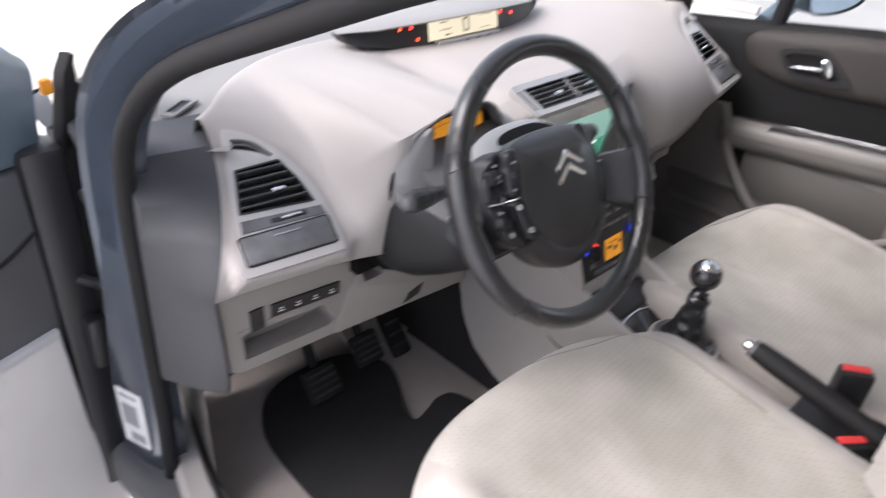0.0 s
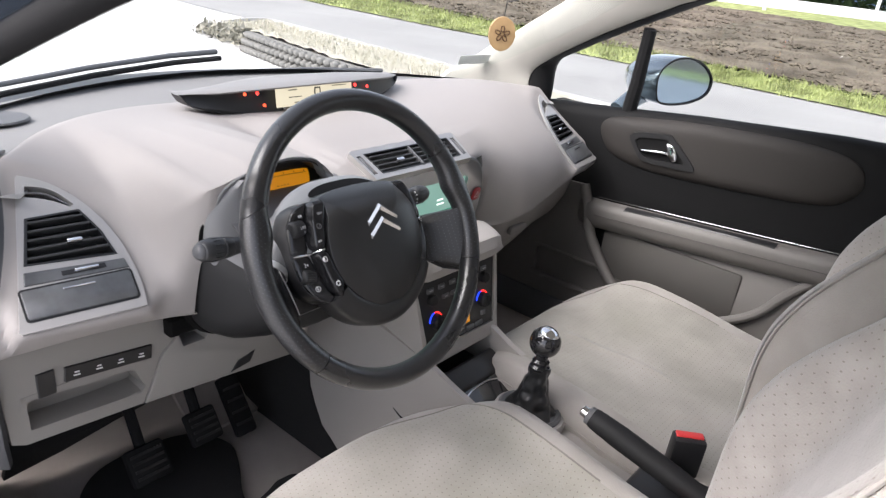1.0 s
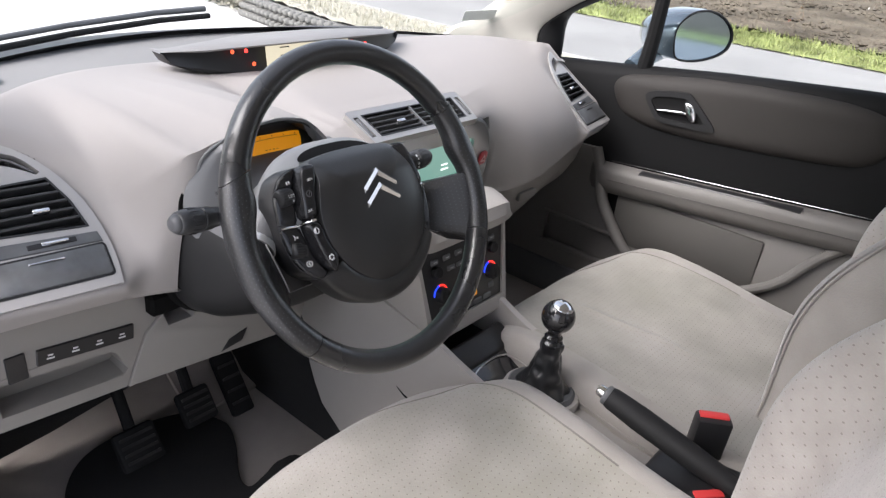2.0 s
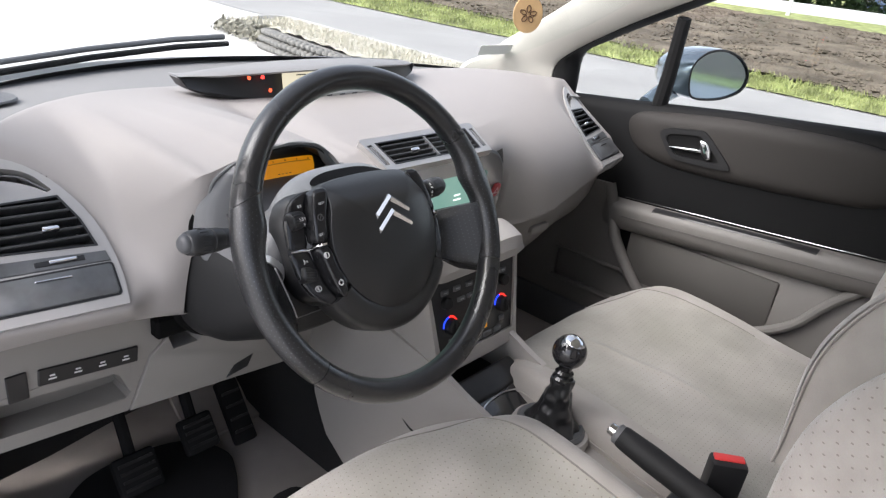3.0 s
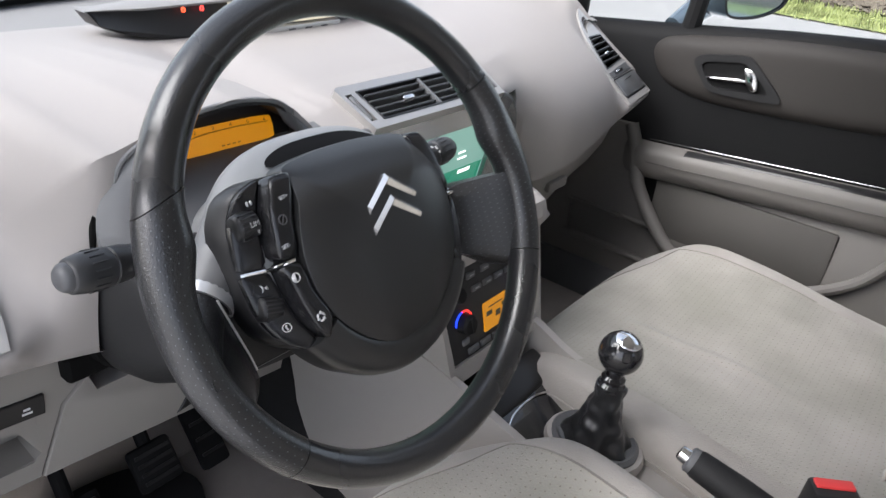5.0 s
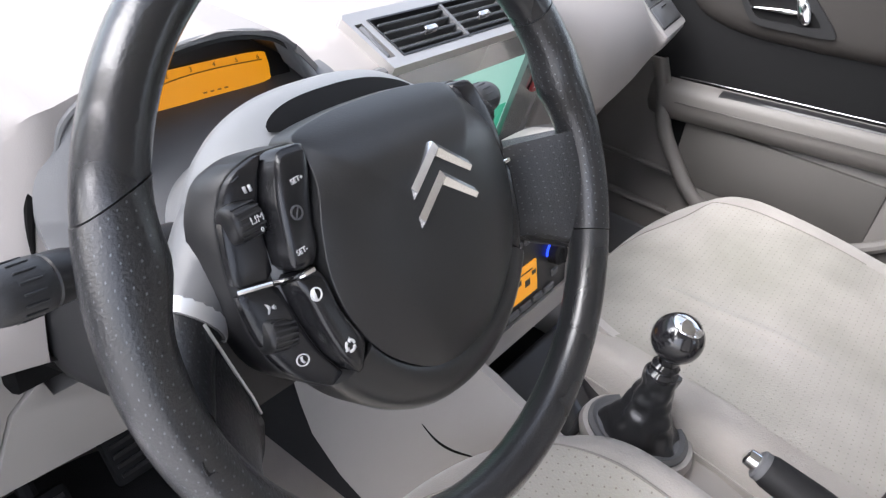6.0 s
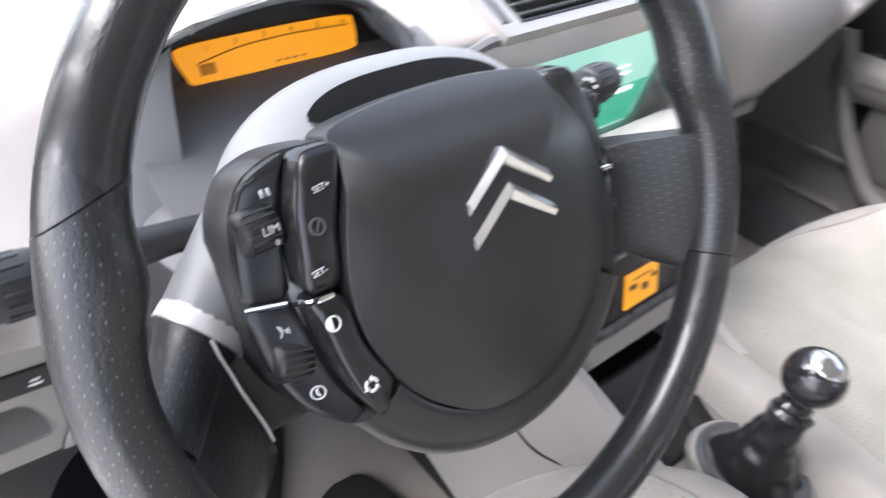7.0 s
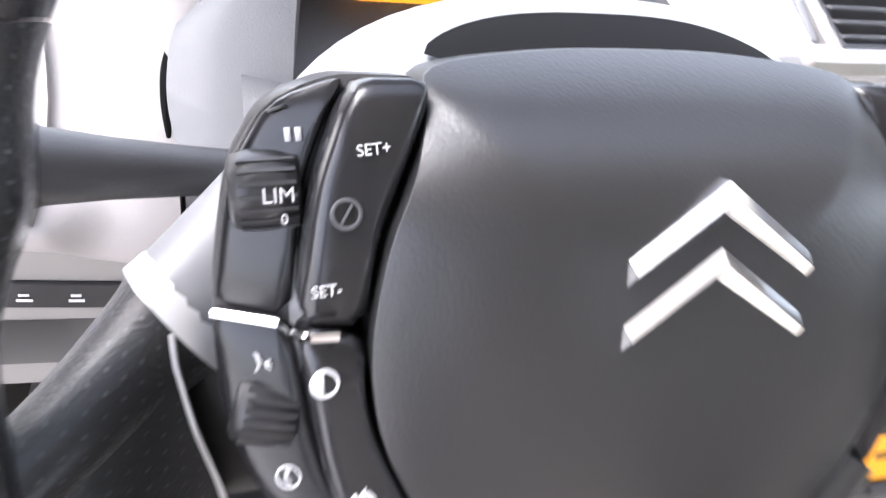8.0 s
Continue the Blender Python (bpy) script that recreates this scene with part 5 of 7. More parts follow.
def hub_ring(w, qs, grow=0.0, e=2.6):
    a, top, low_ = spread(w, HOUSING_ROWS)
    out = []
    for q in qs:
        c, s_ = math.cos(q), math.sin(q)
        h = (top if s_ > 0 else low_) + grow
        out.append(WHEEL @ Vector((a * math.copysign(abs(c) ** (2 / e), c), h * math.copysign(abs(s_) ** (2 / e), s_), w + grow)))
    return out


HOUSING = surface("satin_grey_housing", (0.21, 0.215, 0.22), 0.4, grain=1300, bump=0.2, vary=0.05)
ROUND = [2 * math.pi * k / 64 for k in range(64)]
part("hub_housing", grid([hub_ring(w, ROUND) for w in [-0.13, -0.10, -0.078, -0.072, -0.066, -0.063, -0.060, -0.05, -0.04, -0.03, -0.022, -0.014]], close_v=True, caps=True), HOUSING, wheel, "grey housing behind the fixed hub", 60)
rows = []
for k in range(33):
    u = -1 + 2 * k / 32
    q = math.pi / 2 - u * 0.46
    f = (1 - abs(u) ** 2.6) ** 0.6
    rows.append([hub_ring(-0.0365 + f * (0.011 - 0.0225 * j / 7), [q], 0.0012)[0] for j in range(8)])
part("lamp_window", grid(rows), surface("dark_lamp_window", (0.007, 0.007, 0.0075), 0.8, spec=0.05, bump=0.0), wheel, "dark tinted lamp window on top of the hub", 60)

# ---- seats ----
def dotted(name, colour, plane, worn, patch):
    """Velour with rows of small pricked dots. plane: the two axes that run along the cloth."""
    m = surface(name, colour, 0.95, grain=380, bump=0.5, vary=0.15, depth=0.0012, blotch=patch, sheen=0.3, tint=worn)
    nt = m.node_tree
    L, N = nt.links.new, nt.nodes.new
    p = nt.nodes["Principled BSDF"]
    tc, sep = N("ShaderNodeTexCoord"), N("ShaderNodeSeparateXYZ")
    L(tc.outputs["Object"], sep.inputs[0])

    def op(kind, a, b=None):
        n = N("ShaderNodeMath")
        n.operation = kind
        for k, v in enumerate((a, b)):
            if v is None:
                continue
            if isinstance(v, (int, float)):
                n.inputs[k].default_value = v
            else:
                L(v, n.inputs[k])
        return n.outputs[0]

    cells = []
    row = op("MULTIPLY", sep.outputs[plane[1]], 1 / 0.0092)
    odd = op("MULTIPLY", op("FLOOR", op("MODULO", op("ADD", row, 1000.0), 2.0)), 0.5)
    for v in (op("ADD", op("MULTIPLY", sep.outputs[plane[0]], 1 / 0.0098), odd), row):
        f = op("SUBTRACT", op("FRACT", v), 0.5)
        cells.append(op("MULTIPLY", f, f))
    dist = op("SQRT", op("ADD", cells[0], cells[1]))
    dot = op("LESS_THAN", dist, 0.10)
    mix = N("ShaderNodeMix")
    mix.data_type, mix.blend_type = "RGBA", "MULTIPLY"
    src = p.inputs["Base Color"].links[0].from_socket
    L(op("MULTIPLY", dot, 0.6), mix.inputs["Factor"])
    L(src, mix.inputs["A"])
    mix.inputs["B"].default_value = (0.42, 0.36, 0.32, 1)
    L(mix.outputs["Result"], p.inputs["Base Color"])
    return m


DOT_FLAT = dotted("dotted_velour_cushion", (0.385, 0.362, 0.328), ("X", "Y"), (0.268, 0.257, 0.222), 8)
DOT_TALL = dotted("dotted_velour_back", (0.38, 0.355, 0.328), ("X", "Z"), (0.31, 0.285, 0.26), 20)
SEAM = surface("seam_thread", (0.22, 0.205, 0.185), 0.9, bump=0.0)


def cushion_point(u, v, wide=1.0, high=0.026, crown=0.0, round_=0.036):
    """Across u (-1..1) and along v (0 at the lower front, 1 at the back) of a cushion; the front edge lies at y = 0."""
    prof = [(0.0, -0.035, 0.02), (0.12, -0.012, 0.09), (0.2, 0.0, 0.15), (0.28, -0.012, 0.195), (0.36, -0.045, 0.222), (0.5, -0.13, 0.232), (0.7, -0.27, 0.215), (0.86, -0.38, 0.195), (1.0, -0.56, 0.178)]
    y, z = (sum(q) / 7 for q in zip(*[spread(max(0.0, min(1.0, v + 0.022 * k)), prof) for k in range(-3, 4)]))
    a = abs(u)
    half = wide * (0.275 + 0.018 * smooth_step((v - 0.25) / 0.4))
    bow = round_ * a ** 3.2 * (1 - smooth_step((v - 0.3) / 0.3))
    bolster = high * math.exp(-((a - 0.80) / 0.13) ** 2) * smooth_step((v - 0.35) / 0.25)
    dip = -0.016 * math.exp(-(a / 0.45) ** 2) * smooth_step((v - 0.4) / 0.25)
    edge = -0.20 * max(0.0, (a - 0.86) / 0.14) ** 2.4
    k = min(1.0, max(0.0, (a - 0.9) / 0.1))
    x = math.copysign(half * (a - 0.06 * k * k), u)
    return Vector((x, y - bow - 0.03 * max(0.0, (a - 0.9) / 0.1) ** 2 * (1 - smooth_step((v - 0.3) / 0.2)), max(0.0, z + bolster + dip + crown * (1 - a * a) * smooth_step((v - 0.1) / 0.2) * (1 - smooth_step((v - 0.4) / 0.4)) + edge * smooth_step(v / 0.2))))


BOLSTER = [(0.0, 0.045), (0.17, 0.066), (0.32, 0.088), (0.42, 0.090), (0.52, 0.076), (0.68, 0.030), (0.85, 0.012), (1.0, 0.0)]


def back_point(u, v):
    """The front of a backrest: u across, v from the seat up."""
    z = 0.58 * v
    a = abs(u)
    half = 0.235 + 0.03 * math.sin(math.pi * min(1, v * 1.1)) - 0.05 * smooth_step((v - 0.7) / 0.3)
    deep = sum(spread(max(0.0, min(1.0, v + 0.025 * q)), BOLSTER)[0] for q in range(-3, 4)) / 7
    bolster = deep * math.exp(-((a - 0.80) / 0.17) ** 2)
    lumbar = 0.010 * math.exp(-((v - 0.28) / 0.25) ** 2)
    edge = -0.16 * max(0.0, (a - 0.84) / 0.16) ** 2.2
    top = -0.10 * max(0.0, (v - 0.88) / 0.12) ** 2
    return Vector((math.copysign(half * a, u), bolster + lumbar + edge + top - 0.287 * z, z - 0.02 * a * a * smooth_step((v - 0.7) / 0.3)))


def seat(at, label, back, shape, crease):
    ob = thing("car_seat", at, label, "seat", "front seats")
    base = Matrix.Translation(at)
    cushion_at = lambda u, v: cushion_point(u, v, *shape)
    n, k = 56, 52
    rows = [[base @ cushion_at(-1 + 2 * i / n, j / k) for j in range(k + 1)] for i in range(n + 1)]
    skin = grid(rows)
    part("cushion", skin, FABRIC, ob, "plain grey velour cushion with raised sides", auto=80)
    x, y, z = at
    start = lambda u: 0.27 + 0.13 * smooth_step((u + 0.1) / 0.7)
    panel = []
    for i in range(81):
        u = -0.74 + 1.48 * i / 80
        row = []
        for j in range(81):
            v = start(u) + (0.985 - start(u)) * j / 80
            puff = 0.0014 * min(1.0, min(i, 80 - i, j) / 6)
            # a long crease where the cloth has stretched
            fold = crease * math.exp(-((u + 0.16 + 0.06 * math.sin(5 * v)) / 0.035) ** 2) * smooth_step((v - 0.45) / 0.1) * (1 - smooth_step((v - 0.78) / 0.12))
            row.append(base @ (cushion_at(u, v) + Vector((0, 0.3 * puff * (1 - smooth_step((v - 0.25) / 0.15)), 0.0012 + puff + fold))))
        panel.append(row)
    part("cushion_panel", grid(panel), DOT_FLAT, ob, "dotted velour centre panel", auto=80)
    loop = [(-0.1 + 0.845 * i / 24, start(-0.1 + 0.845 * i / 24) - 0.003) for i in range(24)] + [(0.745, start(0.74) + (0.80 - start(0.74)) * j / 24) for j in range(25)]
    part("seam", tube([base @ (cushion_at(u, v) + Vector((0, 0, 0.0008))) for u, v in loop], 0.0013, 6), SEAM, ob)
    part("side_piping", tube([base @ (cushion_at(-0.93, 0.22 + 0.70 * j / 30) + Vector((-0.001, 0, 0.001))) for j in range(31)], 0.0016, 6), FABRIC, ob)
    for sx in (-1, 1):
        part("side_valance", box((0.02, 0.44, 0.10), (x + sx * 0.245, y - 0.25, z + 0.055), 0.008, 2), GREY_TRIM if sx < 0 else FABRIC, ob)
    tilt = base @ pose(0, *back, 0, 0, 0)
    rows = []
    for i in range(n + 1):
        front = [tilt @ back_point(-1 + 2 * i / n, j / k) for j in range(k + 1)]
        rear = [tilt @ Vector((back_point(-1 + 2 * i / n, j / k).x, -0.13 - 0.287 * 0.58 * j / k + (0.03 if i in (0, n) else 0.0), 0.58 * j / k)) for j in range(k, -1, -4)]
        rows.append(front + rear)
    part("backrest", grid(rows, close_v=True), FABRIC, ob, "plain grey velour backrest with deep sides", auto=80)
    bp = [[tilt @ (back_point(-0.84 + 1.68 * i / 60, 0.05 + 0.88 * j / 60) + Vector((0, 0.0028 + 0.001 * min(1, min(i, 60 - i) / 4), 0))) for j in range(61)] for i in range(61)]
    part("backrest_panel", grid(bp), DOT_TALL, ob, "dotted velour centre panel", auto=80)
    for sx in (-1, 1):
        part("backrest_seam", tube([tilt @ (back_point(sx * 0.855, 0.92 * j / 30) + Vector((0, 0.003, 0))) for j in range(31)], 0.0022, 8), FABRIC, ob)
    for sx in (-1, 1):
        part("seat_rail", box((0.03, 0.42, 0.047), (x + sx * 0.19, y - 0.25, z - 0.0235), 0.004, 1), BLACK, ob)
    return ob


seat((-0.330, 0.106, 0.3616), "grey velour driver's seat with dotted centre panels", (-0.532, 0.238), (1.0, 0.026, 0.0034, 0.0966), 0.0)
seat((0.321, 0.173, 0.3603), "grey velour passenger seat with dotted centre panels", (-0.555, 0.240), (1.0775, 0.004, -0.030, 0.087), 0.0032)


def buckle(at, lean, spin):
    ob = thing("seat_belt_buckle", at, "black seat belt buckle with a red release button", "buckle", "seat belt buckles")
    m = Matrix.Translation(at) @ pose(0, 0, 0, lean, 0, spin)
    part("casing", box((0.050, 0.028, 0.085), (0, 0, 0.0425), 0.005, 2, m=m), BLACK, ob)
    part("release_button", box((0.042, 0.013, 0.006), (0, 0.003, 0.085), 0.002, 2, m=m), surface("release_red", (0.62, 0.05, 0.05), 0.4, bump=0.0, vary=0.03), ob)
    part("stalk", box((0.03, 0.012, 0.12), (0, 0, -0.06), 0.003, 1, m=m), BLACK, ob)
    return ob


buckle((0.053, -0.292, 0.531), 4, -55)
buckle((-0.045, -0.335, 0.480), 4, -40)

# ---- column stalks ----
STALK_BLACK = surface("stalk_plastic", (0.030, 0.031, 0.033), 0.45, grain=1300, bump=0.2, vary=0.05)
def stalk(side):
    o = WHEEL @ Vector((side * 0.10, 0.032, -0.078))
    ob = thing("column_stalk", o, "black column stalk with a fat rounded end" if side < 0 else "black wiper stalk behind the wheel", "stalk", "column stalks")
    ln = 0.103 if side < 0 else 0.095
    axis = frame_at(o, Vector((side, -0.12 if side < 0 else 0.04, 0.15 if side < 0 else 0.03)), (0, 0, 1))
    part("arm", moved(tube([(0, 0, 0), (0.02, 0, 0), (0.04, 0, 0), (ln * 0.56, 0, 0)], [0.0070, 0.0078, 0.0092, 0.0112], 22), axis), STALK_BLACK, ob)
    part("collar", moved(tube([(ln * 0.56, 0, 0), (ln * 0.57, 0, 0), (ln * 0.68, 0, 0), (ln * 0.69, 0, 0)], [0.0112, 0.0119, 0.0126, 0.0118], 22), axis), BLACK, ob)
    knob_end = part("end_knob", moved(tube([(ln * 0.69, 0, 0), (ln * 0.70, 0, 0), (ln * 0.76, 0, 0), (ln * 0.88, 0, 0), (ln * 0.945, 0, 0), (ln * 0.96, 0, 0)], [0.0118, 0.0129, 0.0133, 0.0128, 0.0114, 0.0098], 22), axis), STALK_BLACK, ob, "dark grey rotating end", 60)
    part("end_cap", moved(tube([(ln * 0.955, 0, 0), (ln * 0.985, 0, 0), (ln * 1.01, 0, 0), (ln * 1.02, 0, 0)], [0.0096, 0.0092, 0.0072, 0.0035], 22), axis), surface("grey_cap_plastic", (0.075, 0.077, 0.082), 0.45, grain=1300, bump=0.2, vary=0.05), knob_end, "paler rounded cap", 60)
    for k in range(16):
        part("rib", box((0.010, 0.0011, 0.0010), (ln * 0.80, 0, 0.0132), 0.0003, 1, m=axis @ pose(0, 0, 0, 360 * k / 16, 0, 0)), STALK_BLACK, knob_end)
    for turn in (0, 50):
        marks = [(ln * 0.50, 0.002, 0.005, 0.0010), (ln * 0.50, -0.002, 0.006, 0.0010), (ln * 0.59, 0.003, 0.0025, 0.0025), (ln * 0.64, 0.001, 0.0025, 0.0035), (ln * 0.64, -0.004, 0.0025, 0.002)]
        part("printed_mark", bars(marks, axis @ pose(0, 0, 0, turn if side < 0 else -turn, 0, 0) @ Matrix.Translation((0, 0, 0.0122))), MARK, ob)
    return ob


stalk(-1)
stalk(1)

# ---- centre stack and tunnel ----
console = thing("centre_console", (0.01, 0.1, 0.30), "light grey centre console with black radio and heater controls", "console")
ST = frame_at((0.008, 0.136, 0.671), (1, 0, 0), (0, 0.24, 0.97))
stack_out = [(-0.094, -0.058), (0.094, -0.058), (0.113, 0.088), (-0.113, 0.088)]
part("control_panel", slab(stack_out, 0.06, ST, 0.003, 2), BLACK, console, "black radio and heater panel")
trim_in = [(-0.094, -0.058), (0.094, -0.058), (0.113, 0.088), (-0.113, 0.088)]
trim_out = [(-0.103, -0.082), (0.103, -0.082), (0.119, 0.10), (-0.119, 0.10)]
part("panel_trim", frame_plate(trim_out, trim_in, 0.10, ST @ Matrix.Translation((0, 0, 0.003))), LIGHT_TRIM, console)
rows = []
for i in range(21):
    u = -1 + 2 * i / 20
    a = abs(u)
    x = 0.008 + 0.119 * u
    d = 0.012 * a ** 6
    rows.append([(x, 0.150, 0.748), (x, 0.144 + d, 0.764 - d), (x, 0.148 + d, 0.775 - d), (x, 0.160 + d, 0.781 - d), (x, 0.188, 0.786 - d), (x, 0.200, 0.782 - d), (x, 0.205, 0.75)])
part("ledge", thick(grid(rows), -0.012), LIGHT_TRIM, console, "light grey ledge over the radio")
part("ledge_button", box((0.02, 0.012, 0.003), (0.092, 0.176, 0.785), 0.001, 1), GREY_TRIM, console)
# radio
part("radio_slot", box((0.13, 0.006, 0.003), (0, 0.070, 0.001), 0.001, 1, m=ST), GREY_TRIM, console)
for k in range(6):
    part("radio_button", box((0.018, 0.009, 0.004), (-0.075 + 0.03 * k, 0.050, 0.001), 0.0015, 1, m=ST), GREY_TRIM, console)
for sx in (-1, 1):
    part("radio_knob", disc(0.010, 0.010, ST @ Matrix.Translation((sx * 0.074, 0.033, 0)), 18, 0.002), DARK_TRIM, console)
for k in range(4):
    part("preset_button", box((0.020, 0.008, 0.004), (-0.036 + 0.024 * k, 0.030, 0.001), 0.0015, 1, m=ST), GREY_TRIM, console)
PRINT_GREY = surface("grey_print", (0.35, 0.35, 0.36), 0.5, bump=0.0)
part("button_marks", bars([(-0.075 + 0.03 * k, 0.050, 0.008, 0.0016) for k in range(6)] + [(-0.036 + 0.024 * k, 0.030, 0.008, 0.0016) for k in range(4)], ST, 0.0034), PRINT_GREY, console)
# heater: amber display between two knobs with blue and red arcs
part("heater_display", box((0.052, 0.040, 0.003), (0, -0.018, 0.0005), 0.001, 1, m=ST), AMBER, console, "amber heater display")
part("display_marks", bars([(-0.015, -0.014, 0.012, 0.006), (0.004, -0.02, 0.010, 0.008), (0.018, -0.012, 0.008, 0.005), (0.0, -0.006, 0.03, 0.0015)], ST, 0.0024), INK, console)
BLUE_ARC, RED_ARC = glowing("blue_arc", (0.02, 0.06, 1.0), 0.7, (0.02, 0.05, 0.5)), glowing("red_arc", (1.0, 0.03, 0.02), 0.9, (0.5, 0.02, 0.02))
for sx in (-1, 1):
    kx, ky = sx * 0.066, -0.008
    kn = part("heater_knob", disc(0.0135, 0.014, ST @ Matrix.Translation((kx, ky, 0)), 24, 0.003), DARK_TRIM, console, "round heater knob")
    part("knob_bar", box((0.004, 0.02, 0.005), (kx, ky, 0.0145), 0.001, 1, m=ST), DARK_TRIM, kn)
    for a0, mat in ((100, BLUE_ARC), (20, RED_ARC)):
        part("arc", tube([ST @ Vector((kx + 0.0165 * math.cos(radians(a0 + 75 * j / 10)), ky + 0.0165 * math.sin(radians(a0 + 75 * j / 10)), 0.0012)) for j in range(11)], 0.0014, 6), mat, kn)
for k in range(5):
    part("heater_button", box((0.022, 0.009, 0.004), (-0.052 + 0.026 * k, -0.049, 0.001), 0.0015, 1, m=ST), GREY_TRIM, console)
for sx in (-1, 1):
    part("heater_button", box((0.014, 0.009, 0.004), (sx * 0.066, -0.033, 0.001), 0.0015, 1, m=ST), GREY_TRIM, console)

# side walls of the console, running back along the tunnel
TOP = [(-0.17, 0.535), (-0.12, 0.548), (-0.06, 0.562), (0.0, 0.570), (0.06, 0.586), (0.10, 0.602), (0.13, 0.612), (0.30, 0.66), (0.42, 0.66)]
FOREDGE = [(0.30, 0.10), (0.35, 0.222), (0.362, 0.26), (0.38, 0.300), (0.418, 0.335), (0.45, 0.358), (0.485, 0.370), (0.51, 0.381), (0.56, 0.42), (0.70, 0.42)]
for sx in (-1, 1):
    rows = []
    for i in range(41):
        v = i / 40
        yt = -0.17 + 0.59 * v
        zt = spread(yt, TOP)[0]
        row = []
        for j in range(13):
            h = j / 12
            z = 0.30 + (zt - 0.30) * h
            y = -0.17 + (spread(z, FOREDGE)[0] + 0.17) * v
            flare = 0.050 * (1 - h) ** 1.6 + 0.018 * smooth_step((y - 0.05) / 0.25)
            row.append((0.003 + sx * (0.098 + flare), y, z))
        rows.append(row)
    part("side_wall", thick(grid(rows), 0.012), LIGHT_TRIM, console, "light grey side wall of the console")
    part("wall_slit", tube([(0.003 + sx * (0.1095 + 0.018 * smooth_step((y - 0.05) / 0.25)), y, z) for y, z in curve_through([(0.162, 0.496), (0.142, 0.4845), (0.12, 0.482), (0.092, 0.490)], 12)], [0.0006 + 0.0022 * math.sin(math.pi * k / 11) for k in range(12)], 6), HOLE, console)
part("lower_cross_trim", box((0.205, 0.05, 0.03), (0.006, 0.146, 0.593), 0.006, 2), LIGHT_TRIM, console)
part("cubby_floor", box((0.195, 0.22, 0.01), (0.003, 0.10, 0.520), 0.002, 1), BLACK, console, "black open cubby under the controls")
part("cubby_back", box((0.195, 0.01, 0.14), (0.003, 0.205, 0.57), 0.002, 1), BLACK, console)
GLOSS_BLACK = surface("gloss_black_tray", (0.02, 0.02, 0.022), 0.15, bump=0.0, vary=0.03, coat=0.5)
part("ashtray_lid", moved(box((0.165, 0.085, 0.02), (0, 0, 0), 0.009, 3), pose(0.003, 0.052, 0.535, 14)), GLOSS_BLACK, console, "gloss black ashtray lid with a chrome edge")
part("lid_edge", tube(curve_through([(-0.072, 0.040, 0.5445), (-0.035, 0.056, 0.5485), (0.015, 0.058, 0.549), (0.05, 0.046, 0.546)], 16), 0.0017, 8), CHROME, console)
part("lid_step", moved(box((0.17, 0.05, 0.022), (0, 0, 0), 0.008, 3), pose(0.003, 0.088, 0.552, 22)), BLACK, console)
rows = []
for y, z, w in ((0.02, 0.525, 0.085), (0.0, 0.53, 0.09), (-0.09, 0.53, 0.092), (-0.13, 0.526, 0.088), (-0.17, 0.515, 0.08), (-0.28, 0.51, 0.075)):
    rows.append([(0.003 + w * u, y, z - 0.006 * abs(u) ** 4) for u in (-1, -0.8, -0.5, 0, 0.5, 0.8, 1)])
part("tunnel_top", thick(grid(rows), 0.01), LIGHT_TRIM, console)

# ---- gear lever ----
gear = thing("gear_lever", (0.003, -0.04, 0.53), "gear lever with a black ball knob and leather boot", "gear lever")
GM = Matrix.Translation((0.003, -0.042, 0.528))
part("base_ring", turned([(0.050, 0.0), (0.058, 0.002), (0.060, 0.010), (0.057, 0.018), (0.052, 0.019), (0.050, 0.012)], 40, GM @ Matrix.Diagonal((0.92, 1.08, 1, 1))), LIGHT_TRIM, gear, "light grey ring round the boot")
part("inner_ring", turned([(0.044, 0.008), (0.051, 0.010), (0.052, 0.022), (0.048, 0.026), (0.043, 0.022)], 40, GM @ Matrix.Diagonal((0.92, 1.08, 1, 1))), GREY_TRIM, gear)
rows = []
for i in range(29):
    v = i / 28
    r = 0.020 * (1 - v) ** 3.0 + 0.0165 + 0.007 * (1 - v)
    row = []
    for k in range(40):
        a = 2 * math.pi * k / 40
        fold = 0.0022 * noise.noise(Vector((2.2 * math.cos(a), 2.2 * math.sin(a), v * 7))) * 1.8 + 0.005 * math.sin(a * 4 + v * 5) * (1 - v) ** 1.5 * v ** 0.4 + 0.0025 * math.sin(a * 7 + 2) * (1 - v)
        rr = r + fold
        row.append(GM @ Vector((rr * 0.92 * math.cos(a), rr * 1.06 * math.sin(a) - 0.004 * v, 0.018 + 0.092 * v)))
    rows.append(row)
part("boot", grid(rows, close_v=True, caps=True), LEATHER, gear, "creased black leather boot", auto=80)
LM = Matrix.Translation((0.003, -0.046, 0.638)) @ pose(0, 0, 0, 2, 0, 0)
part("collar", turned([(0.014, -0.008), (0.0165, -0.004), (0.0165, 0.0), (0.012, 0.004), (0.0145, 0.007), (0.0145, 0.010), (0.0105, 0.014), (0.0105, 0.024), (0.0135, 0.027)], 24, LM), GLOSS_BLACK, gear)
ball = bmesh.new()
bmesh.ops.create_uvsphere(ball, u_segments=36, v_segments=22, radius=0.0262)
part("ball_knob", finish(moved(ball, LM @ Matrix.Translation((0, 0, 0.046)))), GLOSS_BLACK, gear, "gloss black ball knob", auto=80)
cap = turned([(0.0165, 0.0205), (0.0155, 0.0222), (0.011, 0.0246), (0.005, 0.0262), (0.0005, 0.0266)], 28, LM @ Matrix.Translation((0, 0, 0.046)) @ pose(0, 0, 0, 12, 0, 0))
part("knob_cap", cap, CHROME, gear, "chrome cap on the knob")

